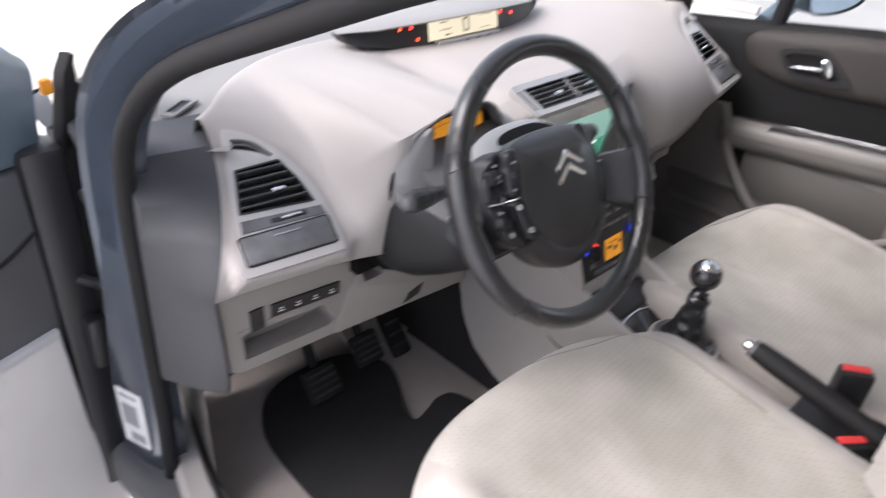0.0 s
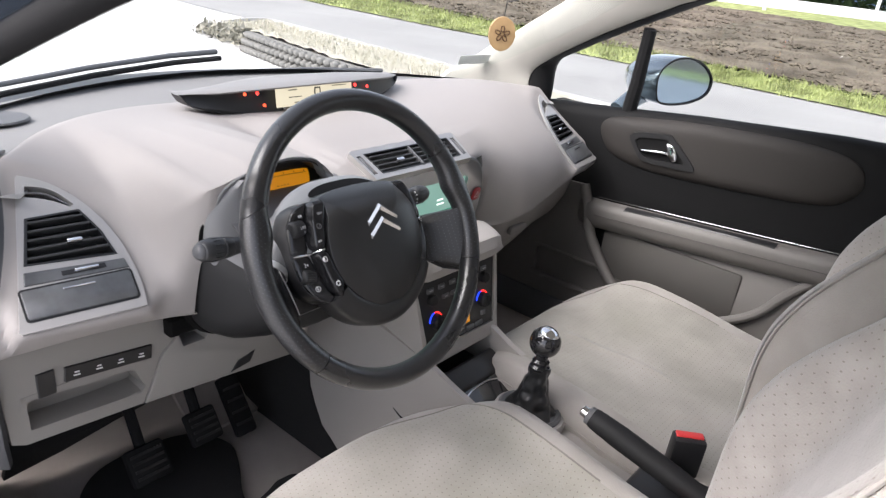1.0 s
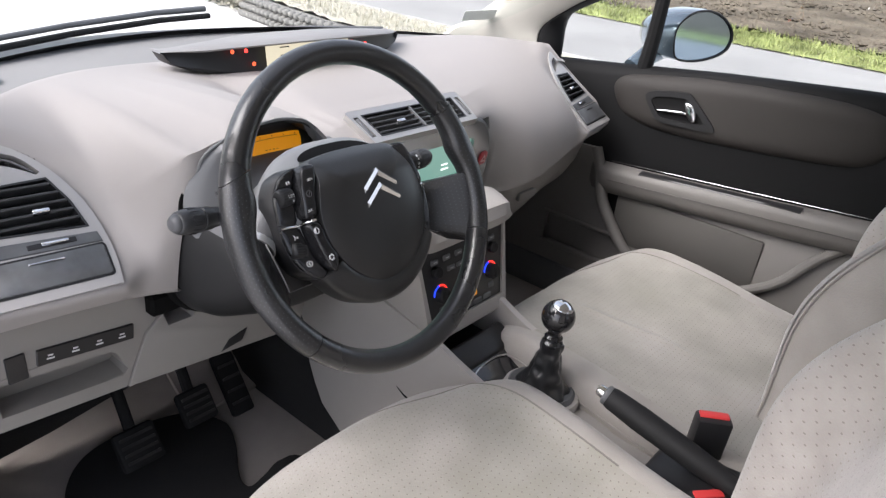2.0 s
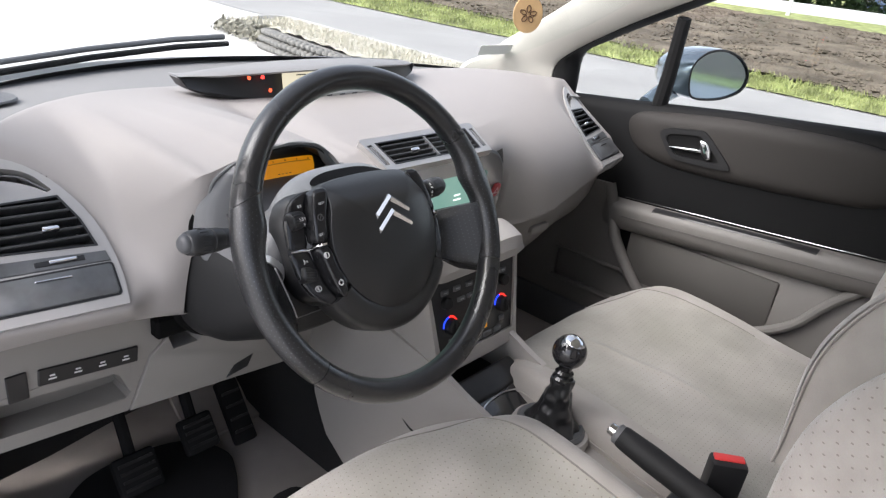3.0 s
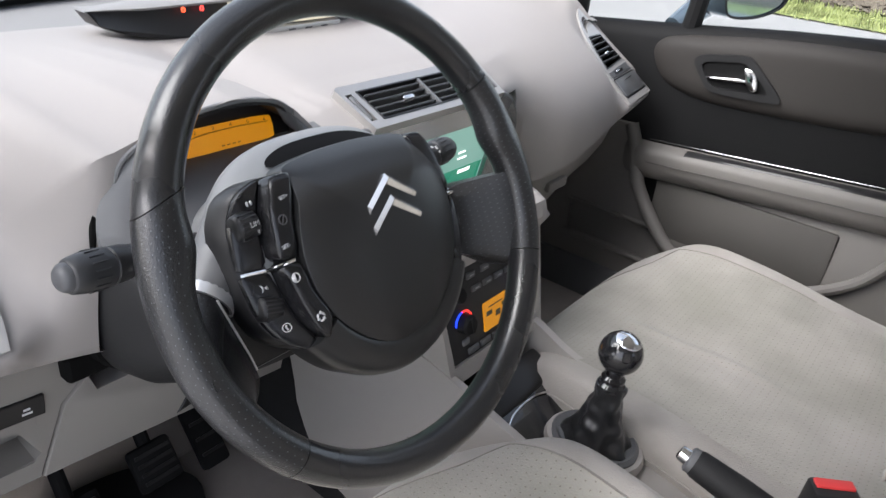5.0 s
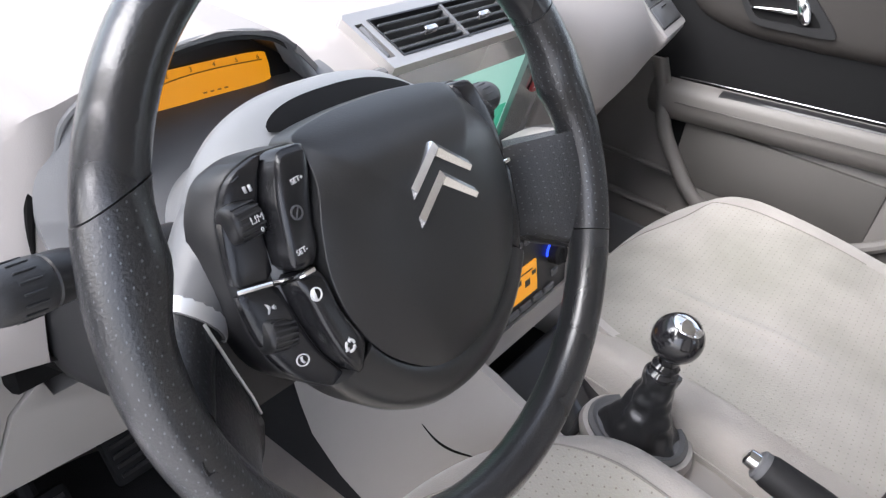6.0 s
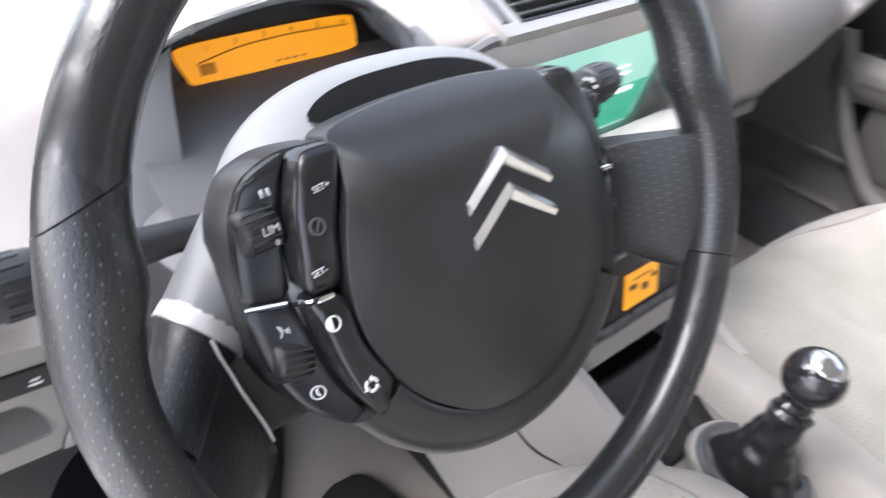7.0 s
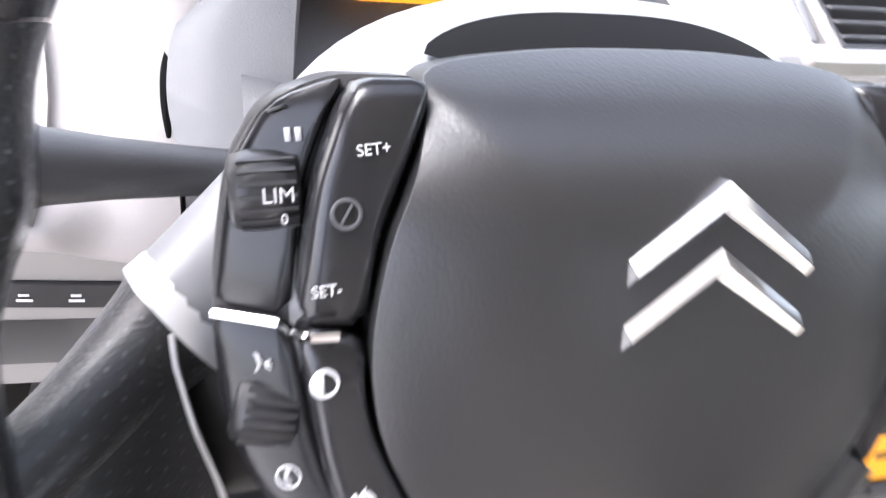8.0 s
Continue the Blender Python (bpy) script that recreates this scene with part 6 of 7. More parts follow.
# ---- handbrake ----
hb = thing("handbrake", (0.0, -0.34, 0.545), "black handbrake lever with a chrome button", "handbrake")
A, B = Vector((-0.031, -0.158, 0.622)), Vector((-0.012, -0.40, 0.560))
d = (A - B).normalized()
part("grip", tube([B, B + d * 0.05, B + d * 0.10, A - d * 0.06, A - d * 0.015, A - d * 0.008], [0.013, 0.0155, 0.018, 0.0185, 0.0165, 0.0145], 20), DARK_TRIM, hb)
part("tip_ring", tube([A - d * 0.012, A - d * 0.010, A - d * 0.004, A - d * 0.002], [0.0140, 0.0150, 0.0148, 0.0125], 20), GREY_TRIM, hb)
part("button", tube([A - d * 0.004, A, A + d * 0.008, A + d * 0.010], [0.0095, 0.0095, 0.0085, 0.005], 18), CHROME, hb, "chrome push button")
part("shroud", box((0.12, 0.24, 0.05), (0.003, -0.36, 0.522), 0.015, 3), BLACK, hb)

# ---- cabin shell ----
def solid(name, bm, material, label, category):
    return tagged(part(name, bm, material), label, category, kind="structure")


solid("floor", box((1.44, 2.5, 0.05), (0, -0.55, 0.275), 0.0), CARPET, "grey carpeted cabin floor", "floor")
# Bulkhead coloured black to carry the footwell's shade.
solid("bulkhead", box((1.42, 0.04, 0.60), (0, 0.72, 0.57), 0.0), MAT, "bulkhead ahead of the pedals, black for the footwell's shade", "wall")
# Added black sheet: stands in for the darkness behind the pedal arms.
solid("footwell_shade", thick(grid([[(x, 0.47 + 0.14 * k / 4, 0.60 - 0.24 * k / 4 + 0.02 * math.sin(9 * x + k)) for k in range(5)] for x in (-0.60, -0.5, -0.4, -0.3, -0.2)]), 0.01), MAT, "added black sheet standing in for the shade above the pedals", "wall")
toe = grid([[(x, y, z) for y, z in ((0.52, 0.298), (0.57, 0.306), (0.62, 0.34), (0.70, 0.50))] for x in (-0.27, -0.2, -0.13)])
solid("toe_board", thick(toe, 0.01), CARPET, "grey carpet rising beside the tunnel", "floor")
SILL_LINE = [(0.64, -0.636), (0.58, -0.652), (0.45, -0.695), (0.32, -0.730), (0.15, -0.742), (-0.55, -0.742)]
rows = []
for i in range(41):
    y = 0.64 - 1.19 * i / 40
    x = spread(-y, [(-a, b) for a, b in SILL_LINE])[0]
    rows.append([(x - 0.035, y, 0.30), (x - 0.030, y, 0.39), (x - 0.020, y, 0.402), (x + 0.012, y, 0.402), (x + 0.020, y, 0.392), (x + 0.030, y, 0.30)])
solid("sill_trim", grid(rows), LIGHT_TRIM, "light grey scuff trim along the driver's sill", "sill")
# Carpet colour lowered here to hold the shade beside the pedals.
solid("kick_panel", grid([[(-0.632, 0.60, z), (-0.665, 0.47, z), (-0.69, 0.36, z)] for z in (0.30, 0.5, 0.64)]), surface("shaded_grey_carpet", (0.11, 0.102, 0.093), 1.0, grain=700, bump=0.9, vary=0.12, depth=0.002), "grey carpet lining beside the pedals, darkened for the footwell's shade", "wall")
solid("hinge_post", box((0.06, 0.07, 0.62), (-0.775, 0.575, 0.60), 0.012, 2), BLACK, "black door gap of the hinge pillar", "pillar")
tun = grid([[(0.003 + x, y, z) for x, z in ((-0.14, 0.295), (-0.115, 0.42), (-0.09, 0.48), (0.09, 0.48), (0.115, 0.42), (0.14, 0.295))] for y in (0.70, 0.2, -0.2, -1.0, -1.7)])
solid("tunnel", tun, MAT, "carpeted centre tunnel", "floor")
solid("sill", box((0.11, 1.5, 0.09), (-0.735, -0.18, 0.33), 0.025, 3), GREY_TRIM, "dark base of the driver's sill", "sill")
solid("sill_right", box((0.14, 2.3, 0.20), (0.765, -0.45, 0.29), 0.02, 2), GREY_TRIM, "dark sill under the passenger door", "sill")
solid("sill_outer", box((0.06, 1.30, 0.16), (-0.81, -0.30, 0.32), 0.02, 3), PAINT, "blue-grey painted sill", "sill")
solid("ceiling", thick(grid([[(x, y, 1.365 + 0.03 * (1 - (x / 0.6) ** 2) - 0.10 * max(0, (y + 0.35) / 0.4) ** 2) for x in (-0.58, -0.4, -0.2, 0, 0.2, 0.4, 0.58)] for y in (0.02, -0.1, -0.3, -0.8, -1.3, -1.7)]), 0.03), PILLAR_TRIM, "cream cloth roof lining", "ceiling")
solid("rear_seat_back", box((1.3, 0.12, 0.62), (0, -1.52, 0.62), 0.05, 3), FABRIC, "grey velour rear bench backrest", "seat")
solid("rear_wall", box((1.40, 0.06, 0.72), (0, -1.72, 0.64), 0.0), DARK_TRIM, "dark panel closing the cabin at the back", "wall")
for sx in (-1, 1):
    solid("rear_side", box((0.05, 0.95, 0.72), (sx * 0.71, -1.2, 0.65), 0.01, 2), DARK_TRIM, "dark rear side panel under the window", "wall")
    solid("roof_rail", tube([(sx * 0.60, 0.02, 1.285), (sx * 0.60, -0.3, 1.345), (sx * 0.60, -1.0, 1.36), (sx * 0.60, -1.7, 1.28)], 0.045, 12), PILLAR_TRIM, "cream roof rail trim", "pillar")


def pillar():
    """Windscreen pillar: cream trim inside, seal and painted metal outside."""
    sec = []
    path = [(0.68, 0.665, 0.90), (0.675, 0.60, 0.945), (0.665, 0.50, 1.005), (0.652, 0.36, 1.078), (0.638, 0.18, 1.158), (0.622, 0.0, 1.232), (0.605, -0.2, 1.30), (0.60, -0.42, 1.34)]
    for i, (x, y, z) in enumerate(path):
        k = i / (len(path) - 1)
        w = (0.062 - 0.018 * k) * 0.55
        y, z = y + 0.035, z + 0.03
        ring_ = []
        for c, s in ((1.0, -0.75), (0.5, -1.0), (-0.45, -0.8), (-1.0, 0.1), (-0.8, 0.7), (-0.1, 1.0), (0.7, 0.6), (1.0, 0.0)):
            ring_.append((-(x + w * 0.75 * c), y + 0.5 * w * s * 0.9, z + 0.78 * w * s))
        sec.append(ring_)
    return grid(sec, close_v=True, caps=True)


PILLAR_UP = curve_through([(0.665, 0.78, 0.885), (0.645, 0.7214, 0.930), (0.64, 0.662, 0.959), (0.64, 0.593, 1.014), (0.638, 0.523, 1.059), (0.636, 0.453, 1.109), (0.634, 0.387, 1.155), (0.628, 0.32, 1.197), (0.612, 0.14, 1.28), (0.60, -0.06, 1.335), (0.595, -0.42, 1.375)], 40)
PILLAR_LOW = curve_through([(0.70, 0.505, 0.885), (0.694, 0.499, 0.927), (0.69, 0.490, 0.975), (0.69, 0.4388, 1.019), (0.69, 0.357, 1.072), (0.69, 0.266, 1.124), (0.69, 0.158, 1.180), (0.688, 0.118, 1.198), (0.68, -0.018, 1.245), (0.66, -0.42, 1.335)], 40)
rows = []
for o, i in zip(PILLAR_UP, PILLAR_LOW):
    o, i = Vector(o), Vector(i)
    inward = Vector((-0.62, -0.42, -0.12))
    rows.append([o + Vector((0.03, 0.03, 0.0)), o + Vector((0.006, 0.006, 0.0))] + [o.lerp(i, q) + inward * 0.016 * math.sin(math.pi * q) ** 0.7 for q in (0.0, 0.08, 0.2, 0.35, 0.5, 0.65, 0.8, 0.92, 1.0)] + [i + Vector((0.012, 0.0, -0.002)), i + Vector((0.03, 0.02, 0.0))])
solid("a_pillar", grid(rows, close_v=True, caps=True), PILLAR_TRIM, "cream windscreen pillar trim on the passenger side", "pillar")
solid("a_pillar_driver", pillar(), PILLAR_TRIM, "cream windscreen pillar trim on the driver's side", "pillar")

# doorway of the driver's side: rubber seal, painted frame, front hinge pillar
DOORWAY = curve_through([(-0.735, 0.43, 0.30), (-0.735, 0.41, 0.50), (-0.735, 0.40, 0.72), (-0.735, 0.385, 0.90), (-0.732, 0.345, 1.00), (-0.725, 0.24, 1.085), (-0.712, 0.06, 1.165), (-0.695, -0.15, 1.248), (-0.675, -0.36, 1.305), (-0.665, -0.50, 1.325)], 46)
solid("door_seal", tube(DOORWAY, 0.0125, 12), RUBBER, "black rubber door seal", "seal")
rows = []
for i, (x, y, z) in enumerate(DOORWAY):
    a, b = Vector(DOORWAY[max(0, i - 1)]), Vector(DOORWAY[min(len(DOORWAY) - 1, i + 1)])
    t = (b - a).normalized()
    out = Vector((0, t.z, -t.y))
    if out.y < 0:
        out = -out
    p = Vector((x, y, z))
    wd = 0.055 + 0.07 * smooth_step((0.8 - z) / 0.4)
    rows.append([p + Vector((0.03, 0, 0)) + out * 0.004, p + out * 0.008, p + Vector((-0.012, 0, 0)) + out * 0.02, p + Vector((-0.022, 0, 0)) + out * 0.05, p + Vector((-0.03, 0, 0)) + out * wd, p + Vector((0.03, 0, 0)) + out * (wd + 0.02)])
solid("door_frame", grid(rows), PAINT, "blue-grey painted frame of the driver's doorway", "pillar")
inner_rows = [[Vector(p) + Vector((0.0, 0.004, 0.002)), Vector(p) + Vector((0.03, 0.02, 0.01)), Vector(p) + Vector((0.06, 0.035, 0.015))] for p in DOORWAY[18:]]
solid("pillar_lining", grid(inner_rows), PILLAR_TRIM, "cream lining inside the doorway", "pillar")
BP = [(0.30, 0.006), (0.8, 0.006), (1.0, 0.003), (1.1, -0.011), (1.2, -0.032), (1.36, -0.074)]
solid("b_pillar", grid([[(x, y + k, z) for x, y in ((-0.655, -0.60), (-0.688, -0.520), (-0.71, -0.515), (-0.75, -0.535), (-0.76, -0.68), (-0.68, -0.72))] for z, k in BP], close_v=True, caps=True), PILLAR_PAINT, "blue-grey painted centre pillar, darkened for its shade", "pillar")
solid("b_pillar_seal", tube([(-0.750, -0.530 + k, z) for z, k in BP], 0.009, 10), RUBBER, "black rubber seal on the centre pillar", "seal")
solid("b_pillar_right", box((0.06, 0.14, 1.05), (0.70, -0.60, 0.83), 0.02, 2), GREY_TRIM, "dark trim of the far centre pillar", "pillar")

# windscreen, its black band and the outer pillars' glass edge
scr_rows = []
for i in range(31):
    u = -1 + 2 * i / 30
    row = []
    for j in range(11):
        v = j / 10
        x = u * (0.70 - 0.11 * v)
        y = 0.97 - 0.30 * u * u * (1 - 0.35 * v) - 0.93 * v + 0.13 * u * u * v
        z = 0.915 + 0.40 * v - 0.02 * v * v - 0.012 * u * u + 0.06 * u * u * v
        row.append((x, y, z))
    scr_rows.append(row)
glass = solid("windscreen", grid(scr_rows), GLASS, "curved clear windscreen", "window")
glass.visible_shadow = False
band = [[Vector(r[0]) + Vector((0, -0.012, -0.004)), Vector(r[0]).lerp(Vector(r[1]), 0.42) + Vector((0, -0.004, -0.002))] for r in scr_rows]
solid("screen_band", grid(band), BLACK, "black band along the foot of the windscreen", "window")
solid("cowl_panel", grid([[(x, 0.98 - 0.3 * (x / 0.7) ** 2 + dy, 0.905 + dz) for dy, dz in ((-0.02, 0.0), (0.04, 0.005), (0.12, -0.01))] for x in [-0.74 + 1.48 * i / 20 for i in range(21)]]), BLACK, "black plastic panel under the wipers", "panel")
solid("bonnet", thick(grid([[(x, y, 0.865 - 0.24 * ((y - 1.05) / 0.8) ** 1.1 - 0.10 * (x / 0.75) ** 2) for y in (1.06, 1.2, 1.4, 1.6, 1.8, 1.95)] for x in [-0.75 + 1.5 * i / 16 for i in range(17)]]), -0.02), PAINT, "blue-grey painted bonnet", "bonnet")
for k, pts in enumerate(([(0.075, 0.955, 0.953), (-0.05, 0.945, 0.951), (-0.25, 0.90, 0.945), (-0.52, 0.80, 0.938)], [(0.58, 0.90, 0.89), (0.40, 1.0, 0.885), (0.15, 1.06, 0.88)])):
    ob = thing("windscreen_wiper", pts[0], "black windscreen wiper lying at the foot of the glass", "wiper", "wipers")
    part("arm", tube([Vector(p) + Vector((0, 0.012, 0.010)) for p in pts], [0.0065, 0.006, 0.0055, 0.005][:len(pts)], 8), GREY_TRIM, ob)
    part("blade", tube([Vector(p) + Vector((0, -0.004, -0.002)) for p in pts], 0.006, 8), RUBBER, ob)
sticker = part("windscreen_sticker", slab(rounded(0.08, 0.05, 0.004, 2), 0.0006, frame_at((0.605, 0.615, 0.985), (0.62, -0.5, 0.1), (-0.3, -0.6, 0.5))), surface("pale_sticker", (0.8, 0.8, 0.78), 0.6, bump=0.0), None)
tagged(sticker, "pale paper sticker inside the windscreen corner", "sticker")

# sticker on the door frame
plate_m = frame_at((-0.761, 0.470, 0.478), (0.32, -1, 0), (0, 0, 1))
lab = thing("frame_label", (-0.752, 0.487, 0.455), "white printed label on the blue door frame", "label")
part("paper", slab(rounded(0.055, 0.115, 0.003, 2), 0.0008, plate_m), surface("label_white", (0.7, 0.7, 0.7), 0.5, bump=0.0), lab)
part("print_block", bars([(-0.002, 0.045, 0.036, 0.006), (-0.004, 0.006, 0.032, 0.044), (0.004, -0.04, 0.03, 0.018)], plate_m), surface("label_grey", (0.25, 0.26, 0.28), 0.6, bump=0.0), lab)

# floor mat and pedals
mat_out = curve_through([(-0.57, 0.20), (-0.56, 0.40), (-0.53, 0.49), (-0.47, 0.545), (-0.38, 0.555), (-0.29, 0.53), (-0.25, 0.46), (-0.268, 0.40), (-0.31, 0.33), (-0.315, 0.295), (-0.28, 0.30), (-0.24, 0.31), (-0.20, 0.28), (-0.18, 0.10), (-0.2, -0.1), (-0.5, -0.1), (-0.57, 0.0)], 80, True)
solid("floor_mat", slab(mat_out, 0.012, Matrix.Translation((0, 0, 0.3165)), 0.004, 2), MAT, "black carpet floor mat under the pedals", "mat")
for x, y, z, w, h, lab_ in ((-0.432, 0.43, 0.385, 0.07, 0.065, "clutch"), (-0.318, 0.44, 0.40, 0.062, 0.062, "brake"), (-0.225, 0.47, 0.385, 0.045, 0.12, "accelerator")):
    ob = thing("pedal", (x, y, z), f"black rubber-faced {lab_} pedal", "pedal", "pedals")
    m = pose(x, y, z, -38, 0, 0)
    part("pad", box((w, 0.018, h), (0, 0, 0), 0.006, 2, m=m), RUBBER, ob)
    part("arm", tube([(x, y + 0.012, z), (x + 0.005, y + 0.08, z + 0.10), (x + 0.005, y + 0.16, z + 0.22)], 0.010, 10), RUBBER, ob)
    for k in range(4):
        part("rib", box((w * 0.8, 0.004, 0.005), (0, -0.010, -h * 0.3 + k * h * 0.2), m=m), BLACK, ob)

# ---- passenger door ----
door = thing("door_1", (0.74, -0.1, 0.32), "closed passenger door, charcoal above and light grey below", "door", kind="structure")
belt = [(0.56, 0.893), (0.47, 0.905), (0.27, 0.928), (0.04, 0.957), (-0.25, 0.985), (-0.52, 1.0)]
rows = []
for i in range(41):
    y = 0.56 - 1.1 * i / 40
    zt = spread(-y, [(-a, b) for a, b in belt])[0]
    bow = 0.012 * math.sin(math.pi * i / 40)
    rows.append([(0.785, y, zt - 0.02), (0.765, y, zt - 0.003), (0.748, y, zt), (0.735 - bow, y, zt - 0.008), (0.728 - bow, y, zt - 0.03), (0.725 - bow, y, 0.84), (0.726 - bow, y, 0.70), (0.730, y, 0.60), (0.735, y, 0.30)])
part("upper_trim", grid(rows), surface("black_door_trim", (0.008, 0.0081, 0.0084), 0.65, spec=0.15, grain=1300, bump=0.3, vary=0.05), door, "charcoal upper door trim", auto=60)
solid("door_shell", box((0.02, 1.12, 0.56), (0.80, -0.01, 0.57), 0.005, 1), PAINT, "blue-grey painted outer skin of the passenger door", "door")
PAD = surface("brown_grey_pad", (0.032, 0.029, 0.0265), 0.65, spec=0.25, grain=1300, bump=0.3, vary=0.04)
pad_out = curve_through([(0.281, 0.876), (0.266, 0.842), (0.235, 0.818), (0.165, 0.804), (0.075, 0.805), (-0.018, 0.811), (-0.14, 0.822), (-0.255, 0.839), (-0.300, 0.865), (-0.318, 0.90), (-0.302, 0.936), (-0.26, 0.952), (-0.19, 0.957), (-0.086, 0.953), (0.05, 0.942), (0.147, 0.929), (0.238, 0.913), (0.270, 0.899)], 72, True)
DM = frame_at((0.7165, 0, 0), (0, -1, 0), (0, 0, 1))
part("padded_insert", dome([(-y, z) for y, z in pad_out], 0.001, 0.021, DM, 16, 0.02, 7.0), PAD, door, "brown-grey padded insert")
cup_out = eased([(-0.199, 0.890), (-0.093, 0.909), (-0.078, 0.900), (-0.018, 0.847), (-0.020, 0.836), (-0.139, 0.829), (-0.157, 0.836)], 2)
cup_in = eased([(-0.180, 0.881), (-0.101, 0.895), (-0.087, 0.890), (-0.044, 0.853), (-0.048, 0.847), (-0.136, 0.840), (-0.150, 0.845)], 2)
DULL_CHROME = surface("dull_chrome", (0.36, 0.36, 0.37), 0.15, metal=1.0, bump=0.0, vary=0.02)
cup = part("handle_cup", frame_plate(cup_out, cup_in, 0.03, DM @ Matrix.Translation((0, 0, 0.0270))), DARK_TRIM, door, "charcoal cup round the inner handle")
part("cup_back", slab(cup_in, 0.002, DM @ Matrix.Translation((0, 0, 0.0230))), surface("matt_black_cup", (0.008, 0.008, 0.008), 0.8, spec=0.1, bump=0.0), cup)
part("pull_lever", slab(eased([(-0.158, 0.8575), (-0.085, 0.8685), (-0.085, 0.8595), (-0.158, 0.8535)], 1), 0.010, DM @ Matrix.Translation((0, 0, 0.0310)), 0.002, 2), CHROME, cup, "chrome inner door lever")
part("lever_root", slab(eased([(-0.096, 0.889), (-0.076, 0.8865), (-0.066, 0.872), (-0.060, 0.853), (-0.070, 0.847), (-0.084, 0.858), (-0.088, 0.870)], 2), 0.014, DM @ Matrix.Translation((0, 0, 0.0335)), 0.004, 3), CHROME, cup)
# Darker door trim: the shade of the pocket and armrest fold as colour.
POCKET = surface("shaded_pocket_plastic", (0.078, 0.073, 0.067), 0.65, grain=1200, bump=0.3, vary=0.05)
# armrest and lower panel
arm_rows = []
for i in range(45):
    y = 0.292 - 0.83 * i / 44
    zc = spread(-y, [(-0.292, 0.694), (-0.24, 0.698), (0.19, 0.734), (0.33, 0.747), (0.6, 0.765)])[0]
    k = smooth_step((0.292 - y) / 0.04)
    o = 0.026 * k
    arm_rows.append([(0.722, y, zc), (0.716 - o * 0.5, y, zc - 0.002), (0.708 - o, y, zc - 0.008), (0.704 - o, y, zc - 0.02), (0.706 - o, y, zc - 0.045), (0.712 - o * 0.8, y, zc - 0.068), (0.722 - o * 0.3, y, zc - 0.078), (0.735, y, zc - 0.08)])
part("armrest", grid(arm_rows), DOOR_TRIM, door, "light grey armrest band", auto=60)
low_rows = []
for i in range(45):
    y = 0.19 - 0.728 * i / 44
    zc = spread(-y, [(-0.292, 0.694), (0.19, 0.734), (0.6, 0.765)])[0] - 0.075
    low_rows.append([(0.728, y, zc + 0.01), (0.712, y, zc - 0.01), (0.706, y, zc - 0.10), (0.702, y, zc - 0.2), (0.71, y, 0.31)])
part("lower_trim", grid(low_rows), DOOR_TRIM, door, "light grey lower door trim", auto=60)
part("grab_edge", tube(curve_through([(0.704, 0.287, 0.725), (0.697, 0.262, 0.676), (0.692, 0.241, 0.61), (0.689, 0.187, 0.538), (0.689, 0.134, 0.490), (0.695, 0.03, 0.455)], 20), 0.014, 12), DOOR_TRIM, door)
part("door_pocket", box((0.012, 0.355, 0.125), (0.7085, 0.030, 0.572), 0.006, 2), POCKET, door, "door pocket panel, dark for the shade of its recess")
part("pocket_lip", tube(curve_through([(0.712, -0.33, 0.70), (0.704, -0.285, 0.668), (0.700, -0.244, 0.622), (0.697, -0.206, 0.567), (0.695, -0.153, 0.525), (0.69, -0.08, 0.49), (0.69, 0.03, 0.462)], 20), 0.011, 10), DOOR_TRIM, door)
FRONT_PLANE = DM @ Matrix.Translation((0, 0, 0.0085))
bin_slot = rounded(0.205, 0.080, 0.012, 4, -0.292, 0.478)
front_out = [(-0.60, 0.31), (-0.18, 0.31), (-0.18, 0.52), (-0.235, 0.60), (-0.262, 0.672), (-0.285, 0.725), (-0.60, 0.70)]
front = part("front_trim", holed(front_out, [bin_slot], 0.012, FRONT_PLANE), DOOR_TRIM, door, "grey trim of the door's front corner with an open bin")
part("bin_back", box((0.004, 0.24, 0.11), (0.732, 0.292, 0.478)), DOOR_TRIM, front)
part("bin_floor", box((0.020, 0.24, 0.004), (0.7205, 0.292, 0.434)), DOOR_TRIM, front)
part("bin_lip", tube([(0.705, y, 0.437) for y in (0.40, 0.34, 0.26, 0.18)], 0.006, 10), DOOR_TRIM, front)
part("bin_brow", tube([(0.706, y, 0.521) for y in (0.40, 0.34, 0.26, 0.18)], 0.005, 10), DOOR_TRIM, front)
strip = [(0.245, 0.6995), (0.19, 0.704), (-0.19, 0.736), (-0.33, 0.749), (-0.5, 0.762)]
part("chrome_line", tube([(0.7135, y, z + 0.003) for y, z in strip], 0.0013, 8), DULL_CHROME, door)
part("gloss_strip", grid([[(0.705, y, z - 0.002), (0.690, y, z - 0.005), (0.682, y, z - 0.006 - w)] for y, z, w in [(0.16 - 0.36 * i / 12, spread(-(0.16 - 0.36 * i / 12), [(-a, b) for a, b in strip])[0], 0.010 * math.sin(math.pi * (0.06 + 0.88 * i / 12)) ** 0.5) for i in range(13)]]), BLACK, door, "black strip let into the armrest")
# Thin dark tube for the shade in the armrest's fold.
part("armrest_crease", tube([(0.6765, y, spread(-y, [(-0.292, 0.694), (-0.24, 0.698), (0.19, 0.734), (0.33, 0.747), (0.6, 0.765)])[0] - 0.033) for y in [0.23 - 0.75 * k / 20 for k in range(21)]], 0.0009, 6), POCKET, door)

